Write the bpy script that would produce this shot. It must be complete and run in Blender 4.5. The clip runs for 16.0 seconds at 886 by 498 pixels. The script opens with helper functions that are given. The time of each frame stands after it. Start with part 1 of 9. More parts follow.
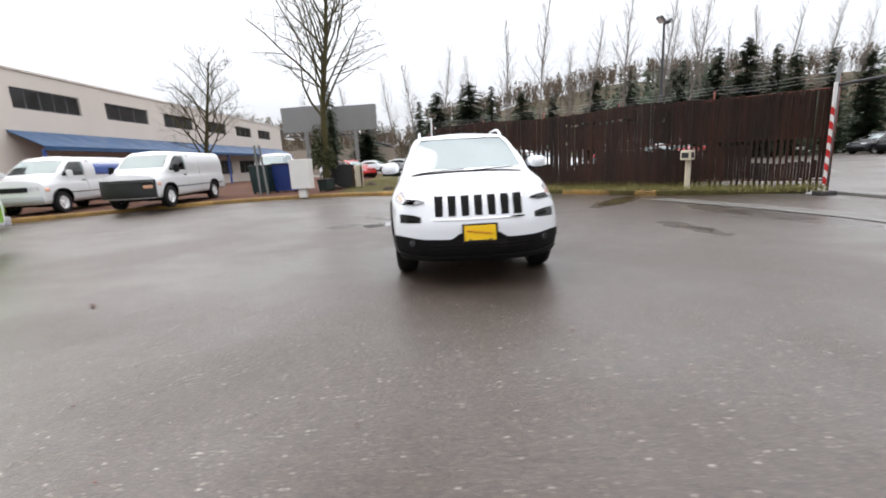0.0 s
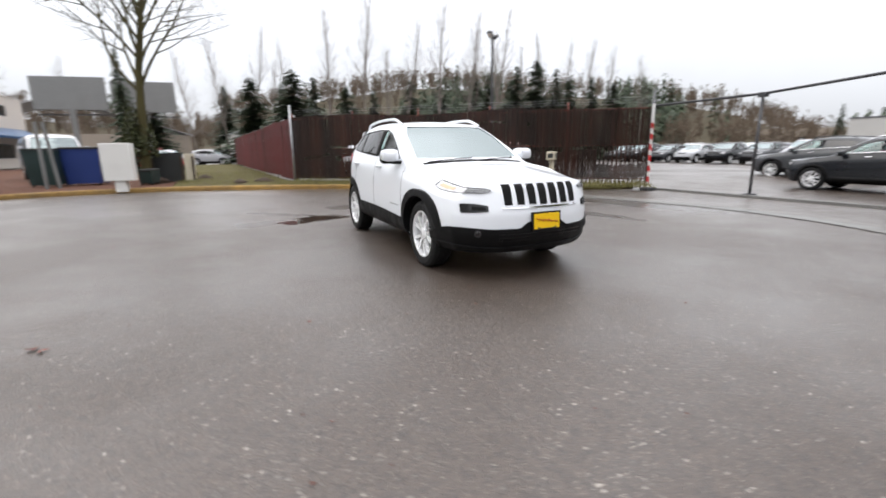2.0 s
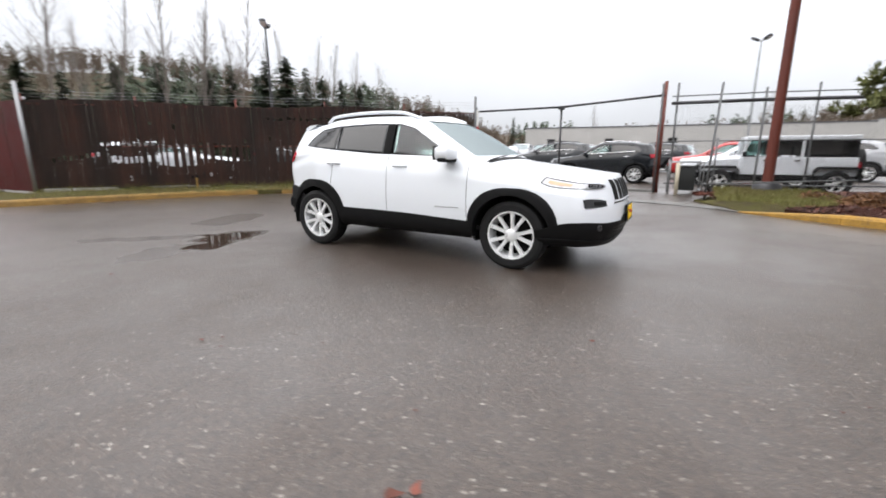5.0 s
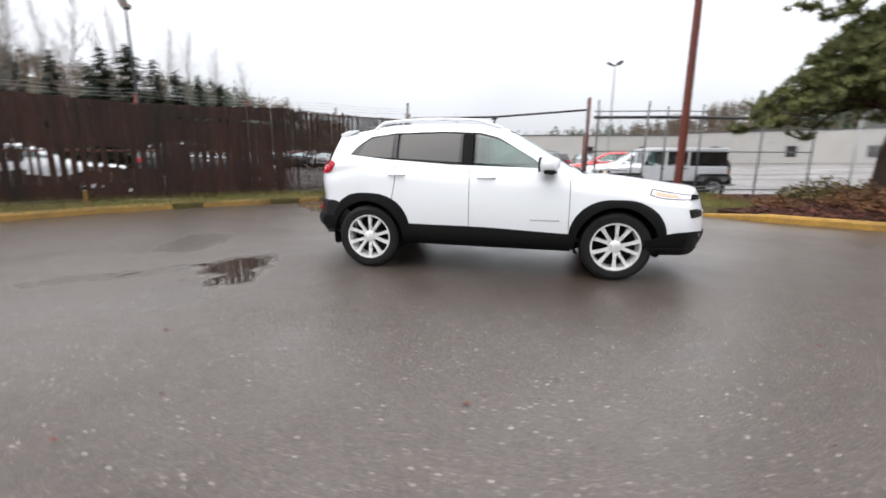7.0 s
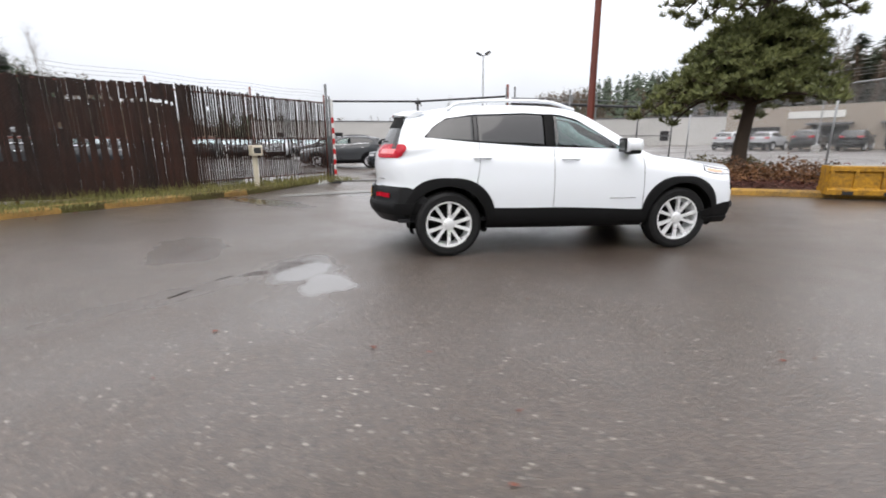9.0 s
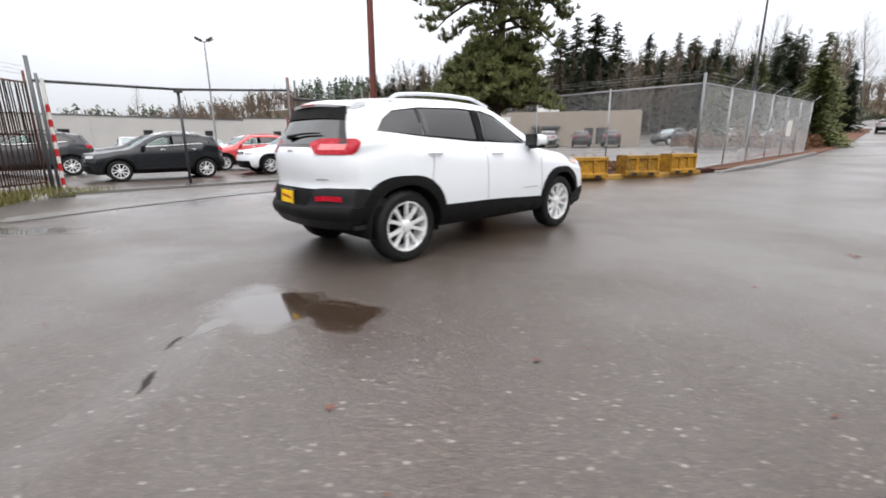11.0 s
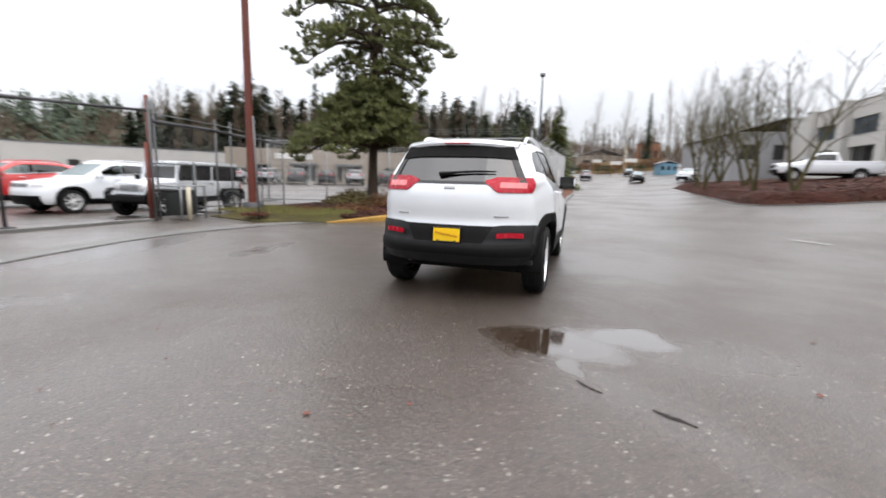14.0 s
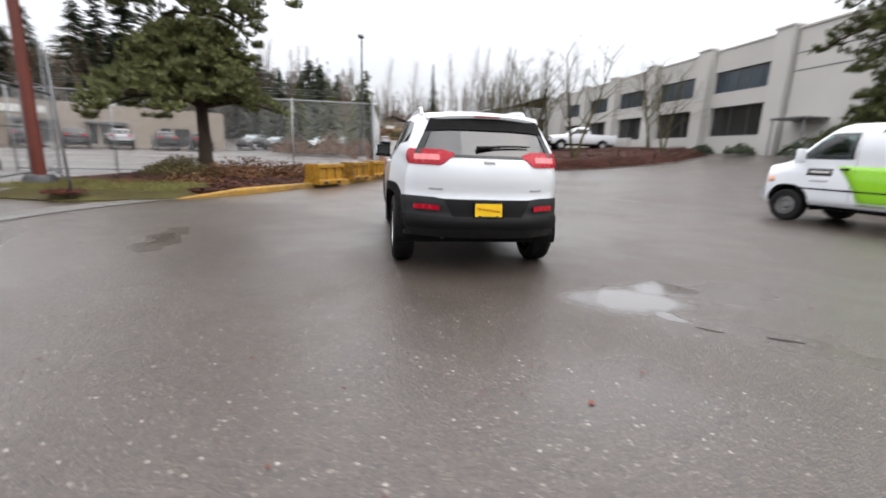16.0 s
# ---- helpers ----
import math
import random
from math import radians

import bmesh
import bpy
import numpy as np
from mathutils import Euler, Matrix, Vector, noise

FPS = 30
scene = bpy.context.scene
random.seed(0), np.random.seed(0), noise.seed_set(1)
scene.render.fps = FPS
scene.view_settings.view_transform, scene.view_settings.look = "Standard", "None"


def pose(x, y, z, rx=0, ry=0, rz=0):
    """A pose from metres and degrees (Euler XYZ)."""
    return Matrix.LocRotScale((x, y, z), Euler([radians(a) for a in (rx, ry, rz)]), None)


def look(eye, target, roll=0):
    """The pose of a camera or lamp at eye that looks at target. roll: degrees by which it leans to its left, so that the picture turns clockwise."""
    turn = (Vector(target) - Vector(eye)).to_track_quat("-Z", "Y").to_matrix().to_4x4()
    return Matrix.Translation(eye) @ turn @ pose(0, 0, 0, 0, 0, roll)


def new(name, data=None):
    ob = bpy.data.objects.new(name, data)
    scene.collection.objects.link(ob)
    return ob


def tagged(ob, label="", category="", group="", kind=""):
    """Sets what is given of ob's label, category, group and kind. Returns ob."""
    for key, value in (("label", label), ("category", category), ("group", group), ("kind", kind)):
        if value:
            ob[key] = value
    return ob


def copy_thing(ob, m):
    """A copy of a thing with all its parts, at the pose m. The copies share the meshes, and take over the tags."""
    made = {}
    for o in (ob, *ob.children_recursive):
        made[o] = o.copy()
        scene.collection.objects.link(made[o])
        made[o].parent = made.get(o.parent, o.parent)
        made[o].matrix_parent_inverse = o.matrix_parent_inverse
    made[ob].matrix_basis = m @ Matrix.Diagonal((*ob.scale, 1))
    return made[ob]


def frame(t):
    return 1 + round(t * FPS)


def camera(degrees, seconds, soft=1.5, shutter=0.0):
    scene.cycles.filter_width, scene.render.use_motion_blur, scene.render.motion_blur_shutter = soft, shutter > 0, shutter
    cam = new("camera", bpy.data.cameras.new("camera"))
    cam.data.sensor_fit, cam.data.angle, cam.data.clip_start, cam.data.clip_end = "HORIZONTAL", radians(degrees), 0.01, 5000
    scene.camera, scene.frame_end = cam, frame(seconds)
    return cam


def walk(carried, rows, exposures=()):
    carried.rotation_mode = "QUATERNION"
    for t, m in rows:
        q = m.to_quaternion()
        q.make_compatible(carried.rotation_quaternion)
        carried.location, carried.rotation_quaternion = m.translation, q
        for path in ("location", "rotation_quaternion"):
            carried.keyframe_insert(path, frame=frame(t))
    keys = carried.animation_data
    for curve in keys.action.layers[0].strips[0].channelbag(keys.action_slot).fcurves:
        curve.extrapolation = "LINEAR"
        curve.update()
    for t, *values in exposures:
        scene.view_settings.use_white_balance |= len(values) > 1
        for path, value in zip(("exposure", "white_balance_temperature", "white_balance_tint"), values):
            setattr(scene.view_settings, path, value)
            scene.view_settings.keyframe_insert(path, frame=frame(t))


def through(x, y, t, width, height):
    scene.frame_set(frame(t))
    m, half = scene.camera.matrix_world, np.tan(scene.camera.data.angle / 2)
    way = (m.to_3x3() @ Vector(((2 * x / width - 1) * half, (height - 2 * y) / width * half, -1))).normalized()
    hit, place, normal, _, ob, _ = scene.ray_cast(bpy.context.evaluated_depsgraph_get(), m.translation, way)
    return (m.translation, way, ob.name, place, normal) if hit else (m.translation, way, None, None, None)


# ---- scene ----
cam = camera(90.7, 16.0, soft=1.7, shutter=0.8)
PATH = [
    (0, (0.445, 6.5, 1.28), (0.407, 4.541, 0.88), -3.1),
    (0.5, (1.057, 6.342, 1.227), (0.864, 4.399, 0.794), -0.7),
    (1, (1.645, 6.207, 1.246), (1.18, 4.321, 0.77), 0.8),
    (1.5, (2.208, 5.98, 1.235), (1.551, 4.158, 0.736), -1.9),
    (2, (2.748, 5.672, 1.246), (1.884, 3.923, 0.807), -0.7),
    (2.5, (3.235, 5.328, 1.244), (2.199, 3.677, 0.796), -2.4),
    (3, (3.696, 4.916, 1.263), (2.506, 3.372, 0.815), 0.2),
    (3.5, (4.142, 4.49, 1.261), (2.787, 3.088, 0.812), -0.2),
    (4, (4.507, 4.005, 1.262), (3.084, 2.671, 0.818), -1.4),
    (4.5, (4.838, 3.5, 1.254), (3.233, 2.387, 0.823), -0.5),
    (5, (5.068, 2.934, 1.232), (3.371, 1.972, 0.788), -0.3),
    (5.2, (5.148, 2.712, 1.245), (3.408, 1.824, 0.814), 0.4),
    (7.3, (5.643, 0.108, 1.286), (3.695, -0.107, 0.886), -1.2),
    (7.5, (5.68, -0.153, 1.274), (3.718, -0.221, 0.89), -2.3),
    (8, (5.689, -0.799, 1.243), (3.737, -0.689, 0.825), -1.9),
    (8.2, (5.699, -1.053, 1.259), (3.755, -0.939, 0.801), -0.8),
    (10.3, (4.78, -3.391, 1.199), (3.053, -2.484, 0.755), -1.6),
    (10.5, (4.653, -3.562, 1.223), (3.019, -2.501, 0.769), -1.3),
    (11, (4.262, -4.033, 1.198), (2.842, -2.71, 0.716), -0.2),
    (11.5, (3.807, -4.47, 1.198), (2.397, -3.117, 0.77), 1.2),
    (12, (3.347, -4.871, 1.202), (2.093, -3.352, 0.858), 1.9),
    (12.5, (2.826, -5.233, 1.169), (1.7, -3.616, 0.83), 0.8),
    (13, (2.332, -5.575, 1.178), (1.357, -3.862, 0.841), 1.5),
    (13.5, (1.774, -5.846, 1.165), (0.918, -4.069, 0.832), -1.0),
    (14, (1.253, -6.123, 1.17), (0.641, -4.244, 0.862), 1.5),
    (14.5, (0.716, -6.262, 1.14), (0.333, -4.344, 0.724), 0.1),
    (15, (0.128, -6.376, 1.18), (0.036, -4.421, 0.767), -0.4),
    (15.5, (-0.46, -6.302, 1.145), (-0.396, -4.356, 0.69), -0.3),
    (16, (-1.066, -6.21, 1.188), (-0.759, -4.282, 0.757), 2.2),
]
walk(cam, [(t, look(eye, target, roll)) for t, eye, target, roll in PATH])


# ---------------------------------------------------------------- light
def make_world():
    w = bpy.data.worlds.new("overcast")
    w.use_nodes = True
    n, l = w.node_tree.nodes, w.node_tree.links
    n.clear()
    sky = n.new("ShaderNodeTexSky")
    sky.sky_type, sky.sun_disc = "NISHITA", False
    sky.sun_elevation, sky.sun_rotation = radians(54), radians(120)
    sky.air_density, sky.dust_density, sky.altitude = 1.0, 6.0, 50
    scaled = n.new("ShaderNodeVectorMath")
    scaled.operation, scaled.inputs["Scale"].default_value = "SCALE", 0.1
    co = n.new("ShaderNodeTexCoord")
    sep = n.new("ShaderNodeSeparateXYZ")
    up = n.new("ShaderNodeMapRange")
    up.inputs["From Min"].default_value, up.inputs["From Max"].default_value = 0.0, 1.0
    up.inputs["To Min"].default_value, up.inputs["To Max"].default_value = SKY_LOW, SKY_HIGH
    cloud = n.new("ShaderNodeTexNoise")
    cloud.inputs["Scale"].default_value, cloud.inputs["Detail"].default_value = 2.2, 4
    cr = n.new("ShaderNodeMapRange")
    cr.inputs["From Min"].default_value, cr.inputs["From Max"].default_value = 0.3, 0.7
    cr.inputs["To Min"].default_value, cr.inputs["To Max"].default_value = 0.9, 1.1
    mul = n.new("ShaderNodeMath")
    mul.operation = "MULTIPLY"
    veil = n.new("ShaderNodeVectorMath")
    veil.operation = "SCALE"
    tone = n.new("ShaderNodeMix")
    tone.data_type = "RGBA"
    tone.inputs[6].default_value, tone.inputs[7].default_value = (0.955, 0.985, 1.045, 1), (1.0, 0.985, 1.015, 1)
    l.new(sep.outputs["Z"], tone.inputs[0])
    l.new(tone.outputs[2], veil.inputs[0])
    mix = n.new("ShaderNodeMix")
    mix.data_type = "RGBA"
    mix.inputs["Factor"].default_value = 0.9
    bg, out = n.new("ShaderNodeBackground"), n.new("ShaderNodeOutputWorld")
    l.new(sky.outputs[0], scaled.inputs[0])
    l.new(co.outputs["Generated"], sep.inputs[0])
    l.new(co.outputs["Generated"], cloud.inputs["Vector"])
    l.new(sep.outputs["Z"], up.inputs["Value"])
    l.new(cloud.outputs[0], cr.inputs["Value"])
    l.new(up.outputs[0], mul.inputs[0])
    l.new(cr.outputs[0], mul.inputs[1])
    l.new(mul.outputs[0], veil.inputs["Scale"])
    l.new(scaled.outputs[0], mix.inputs[6])
    l.new(veil.outputs[0], mix.inputs[7])
    l.new(mix.outputs[2], bg.inputs["Color"])
    l.new(bg.outputs[0], out.inputs[0])
    scene.world = w


SKY_LOW, SKY_HIGH = 0.76, 3.2
make_world()
sun_data = bpy.data.lights.new("sun", "SUN")
sun_data.energy, sun_data.angle, sun_data.color = 1.0, radians(60), (1.0, 0.97, 0.93)
sun = new("sun", sun_data)
sun.matrix_basis = look((14, -8, 22), (0, 0, 0))


# ---------------------------------------------------------------- materials
def material(name, base, rough=0.6, metal=0.0, scale=6.0, fine=60.0, vary=0.25, bump=0.15, spec=0.5, dark=None, coat=0.0, rough_vary=0.12, depth=0.004):
    """A surface whose colour, roughness and relief vary at two scales."""
    m = bpy.data.materials.new(name)
    m.use_nodes = True
    n, l = m.node_tree.nodes, m.node_tree.links
    b = n["Principled BSDF"]
    co = n.new("ShaderNodeTexCoord")
    big, small = n.new("ShaderNodeTexNoise"), n.new("ShaderNodeTexNoise")
    big.inputs["Scale"].default_value, big.inputs["Detail"].default_value = scale, 5
    small.inputs["Scale"].default_value, small.inputs["Detail"].default_value = fine, 3
    l.new(co.outputs["Object"], big.inputs["Vector"])
    l.new(co.outputs["Object"], small.inputs["Vector"])
    add = n.new("ShaderNodeMath")
    add.operation = "ADD"
    l.new(big.outputs[0], add.inputs[0])
    l.new(small.outputs[0], add.inputs[1])
    info = n.new("ShaderNodeObjectInfo")
    add2 = n.new("ShaderNodeMath")
    add2.operation, add2.inputs[2].default_value = "MULTIPLY_ADD", 0.0
    add2.inputs[1].default_value = 0.35
    l.new(info.outputs["Random"], add2.inputs[0])
    l.new(add.outputs[0], add2.inputs[2])
    ramp = n.new("ShaderNodeMapRange")
    ramp.inputs["From Min"].default_value, ramp.inputs["From Max"].default_value = 0.7, 1.6
    l.new(add2.outputs[0], ramp.inputs["Value"])
    mix = n.new("ShaderNodeMix")
    mix.data_type = "RGBA"
    lo = dark or tuple(c * (1 - vary) for c in base)
    mix.inputs[6].default_value, mix.inputs[7].default_value = (*lo, 1), (*base, 1)
    l.new(ramp.outputs[0], mix.inputs[0])
    l.new(mix.outputs[2], b.inputs["Base Color"])
    rr = n.new("ShaderNodeMapRange")
    rr.inputs["From Min"].default_value, rr.inputs["From Max"].default_value = 0.3, 0.7
    rr.inputs["To Min"].default_value, rr.inputs["To Max"].default_value = max(0.02, rough - rough_vary), min(1, rough + rough_vary)
    l.new(big.outputs[0], rr.inputs["Value"])
    l.new(rr.outputs[0], b.inputs["Roughness"])
    b.inputs["Metallic"].default_value = metal
    b.inputs["Specular IOR Level"].default_value = spec
    b.inputs["Coat Weight"].default_value = coat
    b.inputs["Coat Roughness"].default_value = 0.05
    if bump:
        bp = n.new("ShaderNodeBump")
        bp.inputs["Strength"].default_value, bp.inputs["Distance"].default_value = bump, depth
        l.new(small.outputs[0], bp.inputs["Height"])
        l.new(bp.outputs[0], b.inputs["Normal"])
    return m


def paint(name, base, rough=0.3, dirt=0.06):
    """Clear-coated car paint with a faint film of road dirt."""
    return material(name, base, rough, 0.0, 1.7, 400, dirt, 0.0, 0.5, coat=0.8, rough_vary=0.015)


def glass(name, tint, through=0.9, ior=1.6, sheen=(0.9, 0.9, 0.9)):
    """A thin pane: tinted where one looks through it, a mirror by its gloss."""
    m = bpy.data.materials.new(name)
    m.use_nodes = True
    n, l = m.node_tree.nodes, m.node_tree.links
    n.clear()
    tr, gl, fr, mx, out = (n.new("ShaderNode" + k) for k in ("BsdfTransparent", "BsdfGlossy", "Fresnel", "MixShader", "OutputMaterial"))
    tr.inputs["Color"].default_value = (*(c * through for c in tint), 1)
    gl.inputs["Roughness"].default_value = 0.03
    gl.inputs["Color"].default_value = (*sheen, 1)
    fr.inputs["IOR"].default_value = ior
    l.new(fr.outputs[0], mx.inputs[0])
    l.new(tr.outputs[0], mx.inputs[1])
    l.new(gl.outputs[0], mx.inputs[2])
    l.new(mx.outputs[0], out.inputs[0])
    return m


def asphalt_material(name, base, wet, hollows=()):
    """Worn wet asphalt: pale and dark aggregate, glints painted as pale flecks, damp stains, thin films of water in its
    hollows.
    """
    m = bpy.data.materials.new(name)
    m.use_nodes = True
    n, l = m.node_tree.nodes, m.node_tree.links
    b = n["Principled BSDF"]
    co = n.new("ShaderNodeTexCoord")

    def tex(kind, scale, detail=4.0):
        t = n.new(kind)
        t.inputs["Scale"].default_value = scale
        if kind == "ShaderNodeTexNoise":
            t.inputs["Detail"].default_value = detail
        l.new(co.outputs["Object"], t.inputs["Vector"])
        return t

    def rng(src, a, z, lo, hi):
        r = n.new("ShaderNodeMapRange")
        for k, v in zip(("From Min", "From Max", "To Min", "To Max"), (a, z, lo, hi)):
            r.inputs[k].default_value = v
        l.new(src, r.inputs["Value"])
        return r.outputs[0]

    def blend(fac, a, c):
        x = n.new("ShaderNodeMix")
        x.data_type = "RGBA"
        for sock, v in ((x.inputs[6], a), (x.inputs[7], c)):
            if isinstance(v, tuple):
                sock.default_value = (*v, 1)
            else:
                l.new(v, sock)
        l.new(fac, x.inputs[0])
        return x.outputs[2]

    def scale(src, k):
        return rng(src, 0, 1, 0, k)

    def noisy(detail, size, rough=0.5):
        t = tex("ShaderNodeTexNoise", size, detail)
        t.inputs["Roughness"].default_value = rough
        return t

    def math2(op, x, y):
        k = n.new("ShaderNodeMath")
        k.operation = op
        for i, v in enumerate((x, y)):
            if isinstance(v, float):
                k.inputs[i].default_value = v
            else:
                l.new(v, k.inputs[i])
        return k.outputs[0]

    stains, mid, grain = noisy(5, 0.28), noisy(4, 2.1, 0.6), noisy(2, 160)
    blotch = noisy(4, 17, 0.65)
    # crushed stones have broken outlines, so their cells are looked up a little beside the point
    wob = noisy(2, 95)
    wobble = n.new("ShaderNodeVectorMath")
    wobble.operation = "MULTIPLY_ADD"
    wobble.inputs[1].default_value = (0.022, 0.022, 0.022)
    l.new(wob.outputs["Color"], wobble.inputs[0])
    l.new(co.outputs["Object"], wobble.inputs[2])

    def cells(size):
        t = n.new("ShaderNodeTexVoronoi")
        t.inputs["Scale"].default_value = size
        l.new(wobble.outputs[0], t.inputs["Vector"])
        sep = n.new("ShaderNodeSeparateColor")
        l.new(t.outputs["Color"], sep.inputs[0])
        return t, sep.outputs

    stone, tone = cells(70)
    rock, pale = cells(33)
    c = blend(rng(stains.outputs[0], 0.36, 0.64, 0, 1), tuple(v * 0.66 for v in base), base)
    c = blend(rng(mid.outputs[0], 0.38, 0.66, 0, 0.5), c, tuple(v * 1.45 for v in base))
    c = blend(rng(blotch.outputs[0], 0.44, 0.62, 0, 0.75), c, tuple(v * 0.40 for v in base))
    # matrix of small stones, each of its own grey or tan
    shade = blend(tone[0], tuple(v * 0.35 for v in base), tuple(v * 2.0 for v in base))
    c = blend(rng(stone.outputs["Distance"], 0.62, 0.34, 0, 0.62), c, shade)
    # small pale stones, lightened further as painted glints of the wet surface
    bright = math2("MULTIPLY", rng(stone.outputs["Distance"], 0.36, 0.10, 0, 1), rng(tone[1], 0.70, 0.98, 0, 0.95))
    c = blend(bright, c, (0.42, 0.375, 0.31))
    big = math2("MULTIPLY", rng(rock.outputs["Distance"], 0.40, 0.14, 0, 1), rng(pale[1], 0.86, 0.99, 0, 0.9))
    c = blend(big, c, (0.50, 0.46, 0.40))
    darks = math2("MULTIPLY", rng(rock.outputs["Distance"], 0.5, 0.34, 0, 1), rng(pale[0], 0.78, 0.95, 0, 0.7))
    c = blend(darks, c, tuple(v * 0.3 for v in base))
    wetter = math2("MULTIPLY_ADD", mid.outputs[0], 0.25)
    l.new(stains.outputs[0], wetter.node.inputs[2])
    film = rng(wetter, 0.54, 0.76, 1.0, 0.0)
    # hollows in which water stands: ragged ellipses where the surface has sunk; depth 1 is open water, less a thin film
    warp = n.new("ShaderNodeTexNoise")
    warp.inputs["Scale"].default_value, warp.inputs["Detail"].default_value = 3.1, 6
    l.new(co.outputs["Object"], warp.inputs["Vector"])
    shift = n.new("ShaderNodeVectorMath")
    shift.operation = "MULTIPLY_ADD"
    shift.inputs[1].default_value, shift.inputs[2].default_value = (0.46, 0.46, 0), (-0.23, -0.23, 0)
    l.new(warp.outputs["Color"], shift.inputs[0])
    moved = n.new("ShaderNodeVectorMath")
    l.new(co.outputs["Object"], moved.inputs[0])
    l.new(shift.outputs[0], moved.inputs[1])
    pool = None
    for cx, cy, rx, ry, turn, deep in hollows:
        mp = n.new("ShaderNodeMapping")
        mp.vector_type = "TEXTURE"
        mp.inputs["Location"].default_value, mp.inputs["Rotation"].default_value = (cx, cy, 0), (0, 0, turn)
        mp.inputs["Scale"].default_value = (rx, ry, 1)
        l.new(moved.outputs[0], mp.inputs["Vector"])
        ln = n.new("ShaderNodeVectorMath")
        ln.operation = "LENGTH"
        l.new(mp.outputs[0], ln.inputs[0])
        here = rng(ln.outputs["Value"], 1.22 if deep > 0.9 else 1.35, 0.70 if deep > 0.9 else 0.5, 0, deep)
        pool = here if pool is None else math2("MAXIMUM", pool, here)
    if pool is None:
        pool = rng(stains.outputs[0], 0, 1, 0, 0)
    dull = math2("MULTIPLY_ADD", film, -0.14 * wet)
    dull.node.inputs[2].default_value = 0.56
    for sock, rough0, rough1 in (("Roughness", dull, 0.08), ("Coat Roughness", rng(film, 0, 1, 0.38, 0.29), 0.05)):
        rmix = n.new("ShaderNodeMix")
        rmix.inputs[3].default_value = rough1
        l.new(pool, rmix.inputs[0])
        l.new(rough0, rmix.inputs[2])
        l.new(rmix.outputs[0], b.inputs[sock])
    l.new(blend(scale(pool, 0.68), c, (base[0] * 0.42, base[1] * 0.36, base[2] * 0.28)), b.inputs["Base Color"])
    b.inputs["Specular IOR Level"].default_value = 0.45
    cover = math2("MAXIMUM", rng(film, 0, 1, 0.72 * wet, 1.0 * wet), pool)
    l.new(cover, b.inputs["Coat Weight"])
    relief = math2("SUBTRACT", grain.outputs[0], stone.outputs["Distance"])
    relief = math2("SUBTRACT", relief, rock.outputs["Distance"])
    for sock, hard, depth in (("Normal", 0.95, 0.009), ("Coat Normal", 0.45, 0.005)):
        bp = n.new("ShaderNodeBump")
        bp.inputs["Distance"].default_value = depth
        rougher = math2("MULTIPLY", rng(pool, 0, 0.9, hard, 0.0), rng(film, 0, 1, 1.0, 0.5))
        l.new(rougher, bp.inputs["Strength"])
        l.new(relief, bp.inputs["Height"])
        l.new(bp.outputs[0], b.inputs[sock])
    return m


def fence_material(name, dark, rust, pale):
    """Old plastic slats: rust and dirt run down them in long streaks that cross from slat to slat."""
    m = material(name, rust, 0.6, 0, 1.6, 14, 0.5, 0.3, 0.3, dark=dark)
    n, l = m.node_tree.nodes, m.node_tree.links
    b = n["Principled BSDF"]
    geo, mp = n.new("ShaderNodeNewGeometry"), n.new("ShaderNodeMapping")
    mp.inputs["Scale"].default_value = (1.0, 1.0, 0.22)
    streak, fleck = n.new("ShaderNodeTexNoise"), n.new("ShaderNodeTexNoise")
    streak.inputs["Scale"].default_value, streak.inputs["Detail"].default_value = 1.3, 5
    fleck.inputs["Scale"].default_value, fleck.inputs["Detail"].default_value = 9, 4
    l.new(geo.outputs["Position"], mp.inputs["Vector"])
    l.new(mp.outputs[0], streak.inputs["Vector"])
    l.new(mp.outputs[0], fleck.inputs["Vector"])
    src = b.inputs["Base Color"].links[0].from_socket
    for tex, lo, hi, most, tint in ((streak, 0.42, 0.62, 0.85, dark), (fleck, 0.56, 0.75, 0.5, pale)):
        r, x = n.new("ShaderNodeMapRange"), n.new("ShaderNodeMix")
        for k, v in zip(("From Min", "From Max", "To Max"), (lo, hi, most)):
            r.inputs[k].default_value = v
        x.data_type = "RGBA"
        x.inputs[7].default_value = (*tint, 1)
        l.new(tex.outputs[0], r.inputs["Value"])
        l.new(r.outputs[0], x.inputs[0])
        l.new(src, x.inputs[6])
        src = x.outputs[2]
    l.new(src, b.inputs["Base Color"])
    return m


def leaf_material(name, base, dark):
    m = material(name, base, 0.6, 0, 0.8, 9, 0.4, 0.0, 0.3, dark=dark)
    b = m.node_tree.nodes["Principled BSDF"]
    geo = m.node_tree.nodes.new("ShaderNodeNewGeometry")
    hs = m.node_tree.nodes.new("ShaderNodeHueSaturation")
    mr = m.node_tree.nodes.new("ShaderNodeMapRange")
    mr.inputs["To Min"].default_value, mr.inputs["To Max"].default_value = 0.55, 1.45
    l = m.node_tree.links
    src = b.inputs["Base Color"].links[0].from_socket
    l.new(geo.outputs["Random Per Island"], mr.inputs["Value"])
    l.new(mr.outputs[0], hs.inputs["Value"])
    l.new(src, hs.inputs["Color"])
    l.new(hs.outputs[0], b.inputs["Base Color"])
    return m


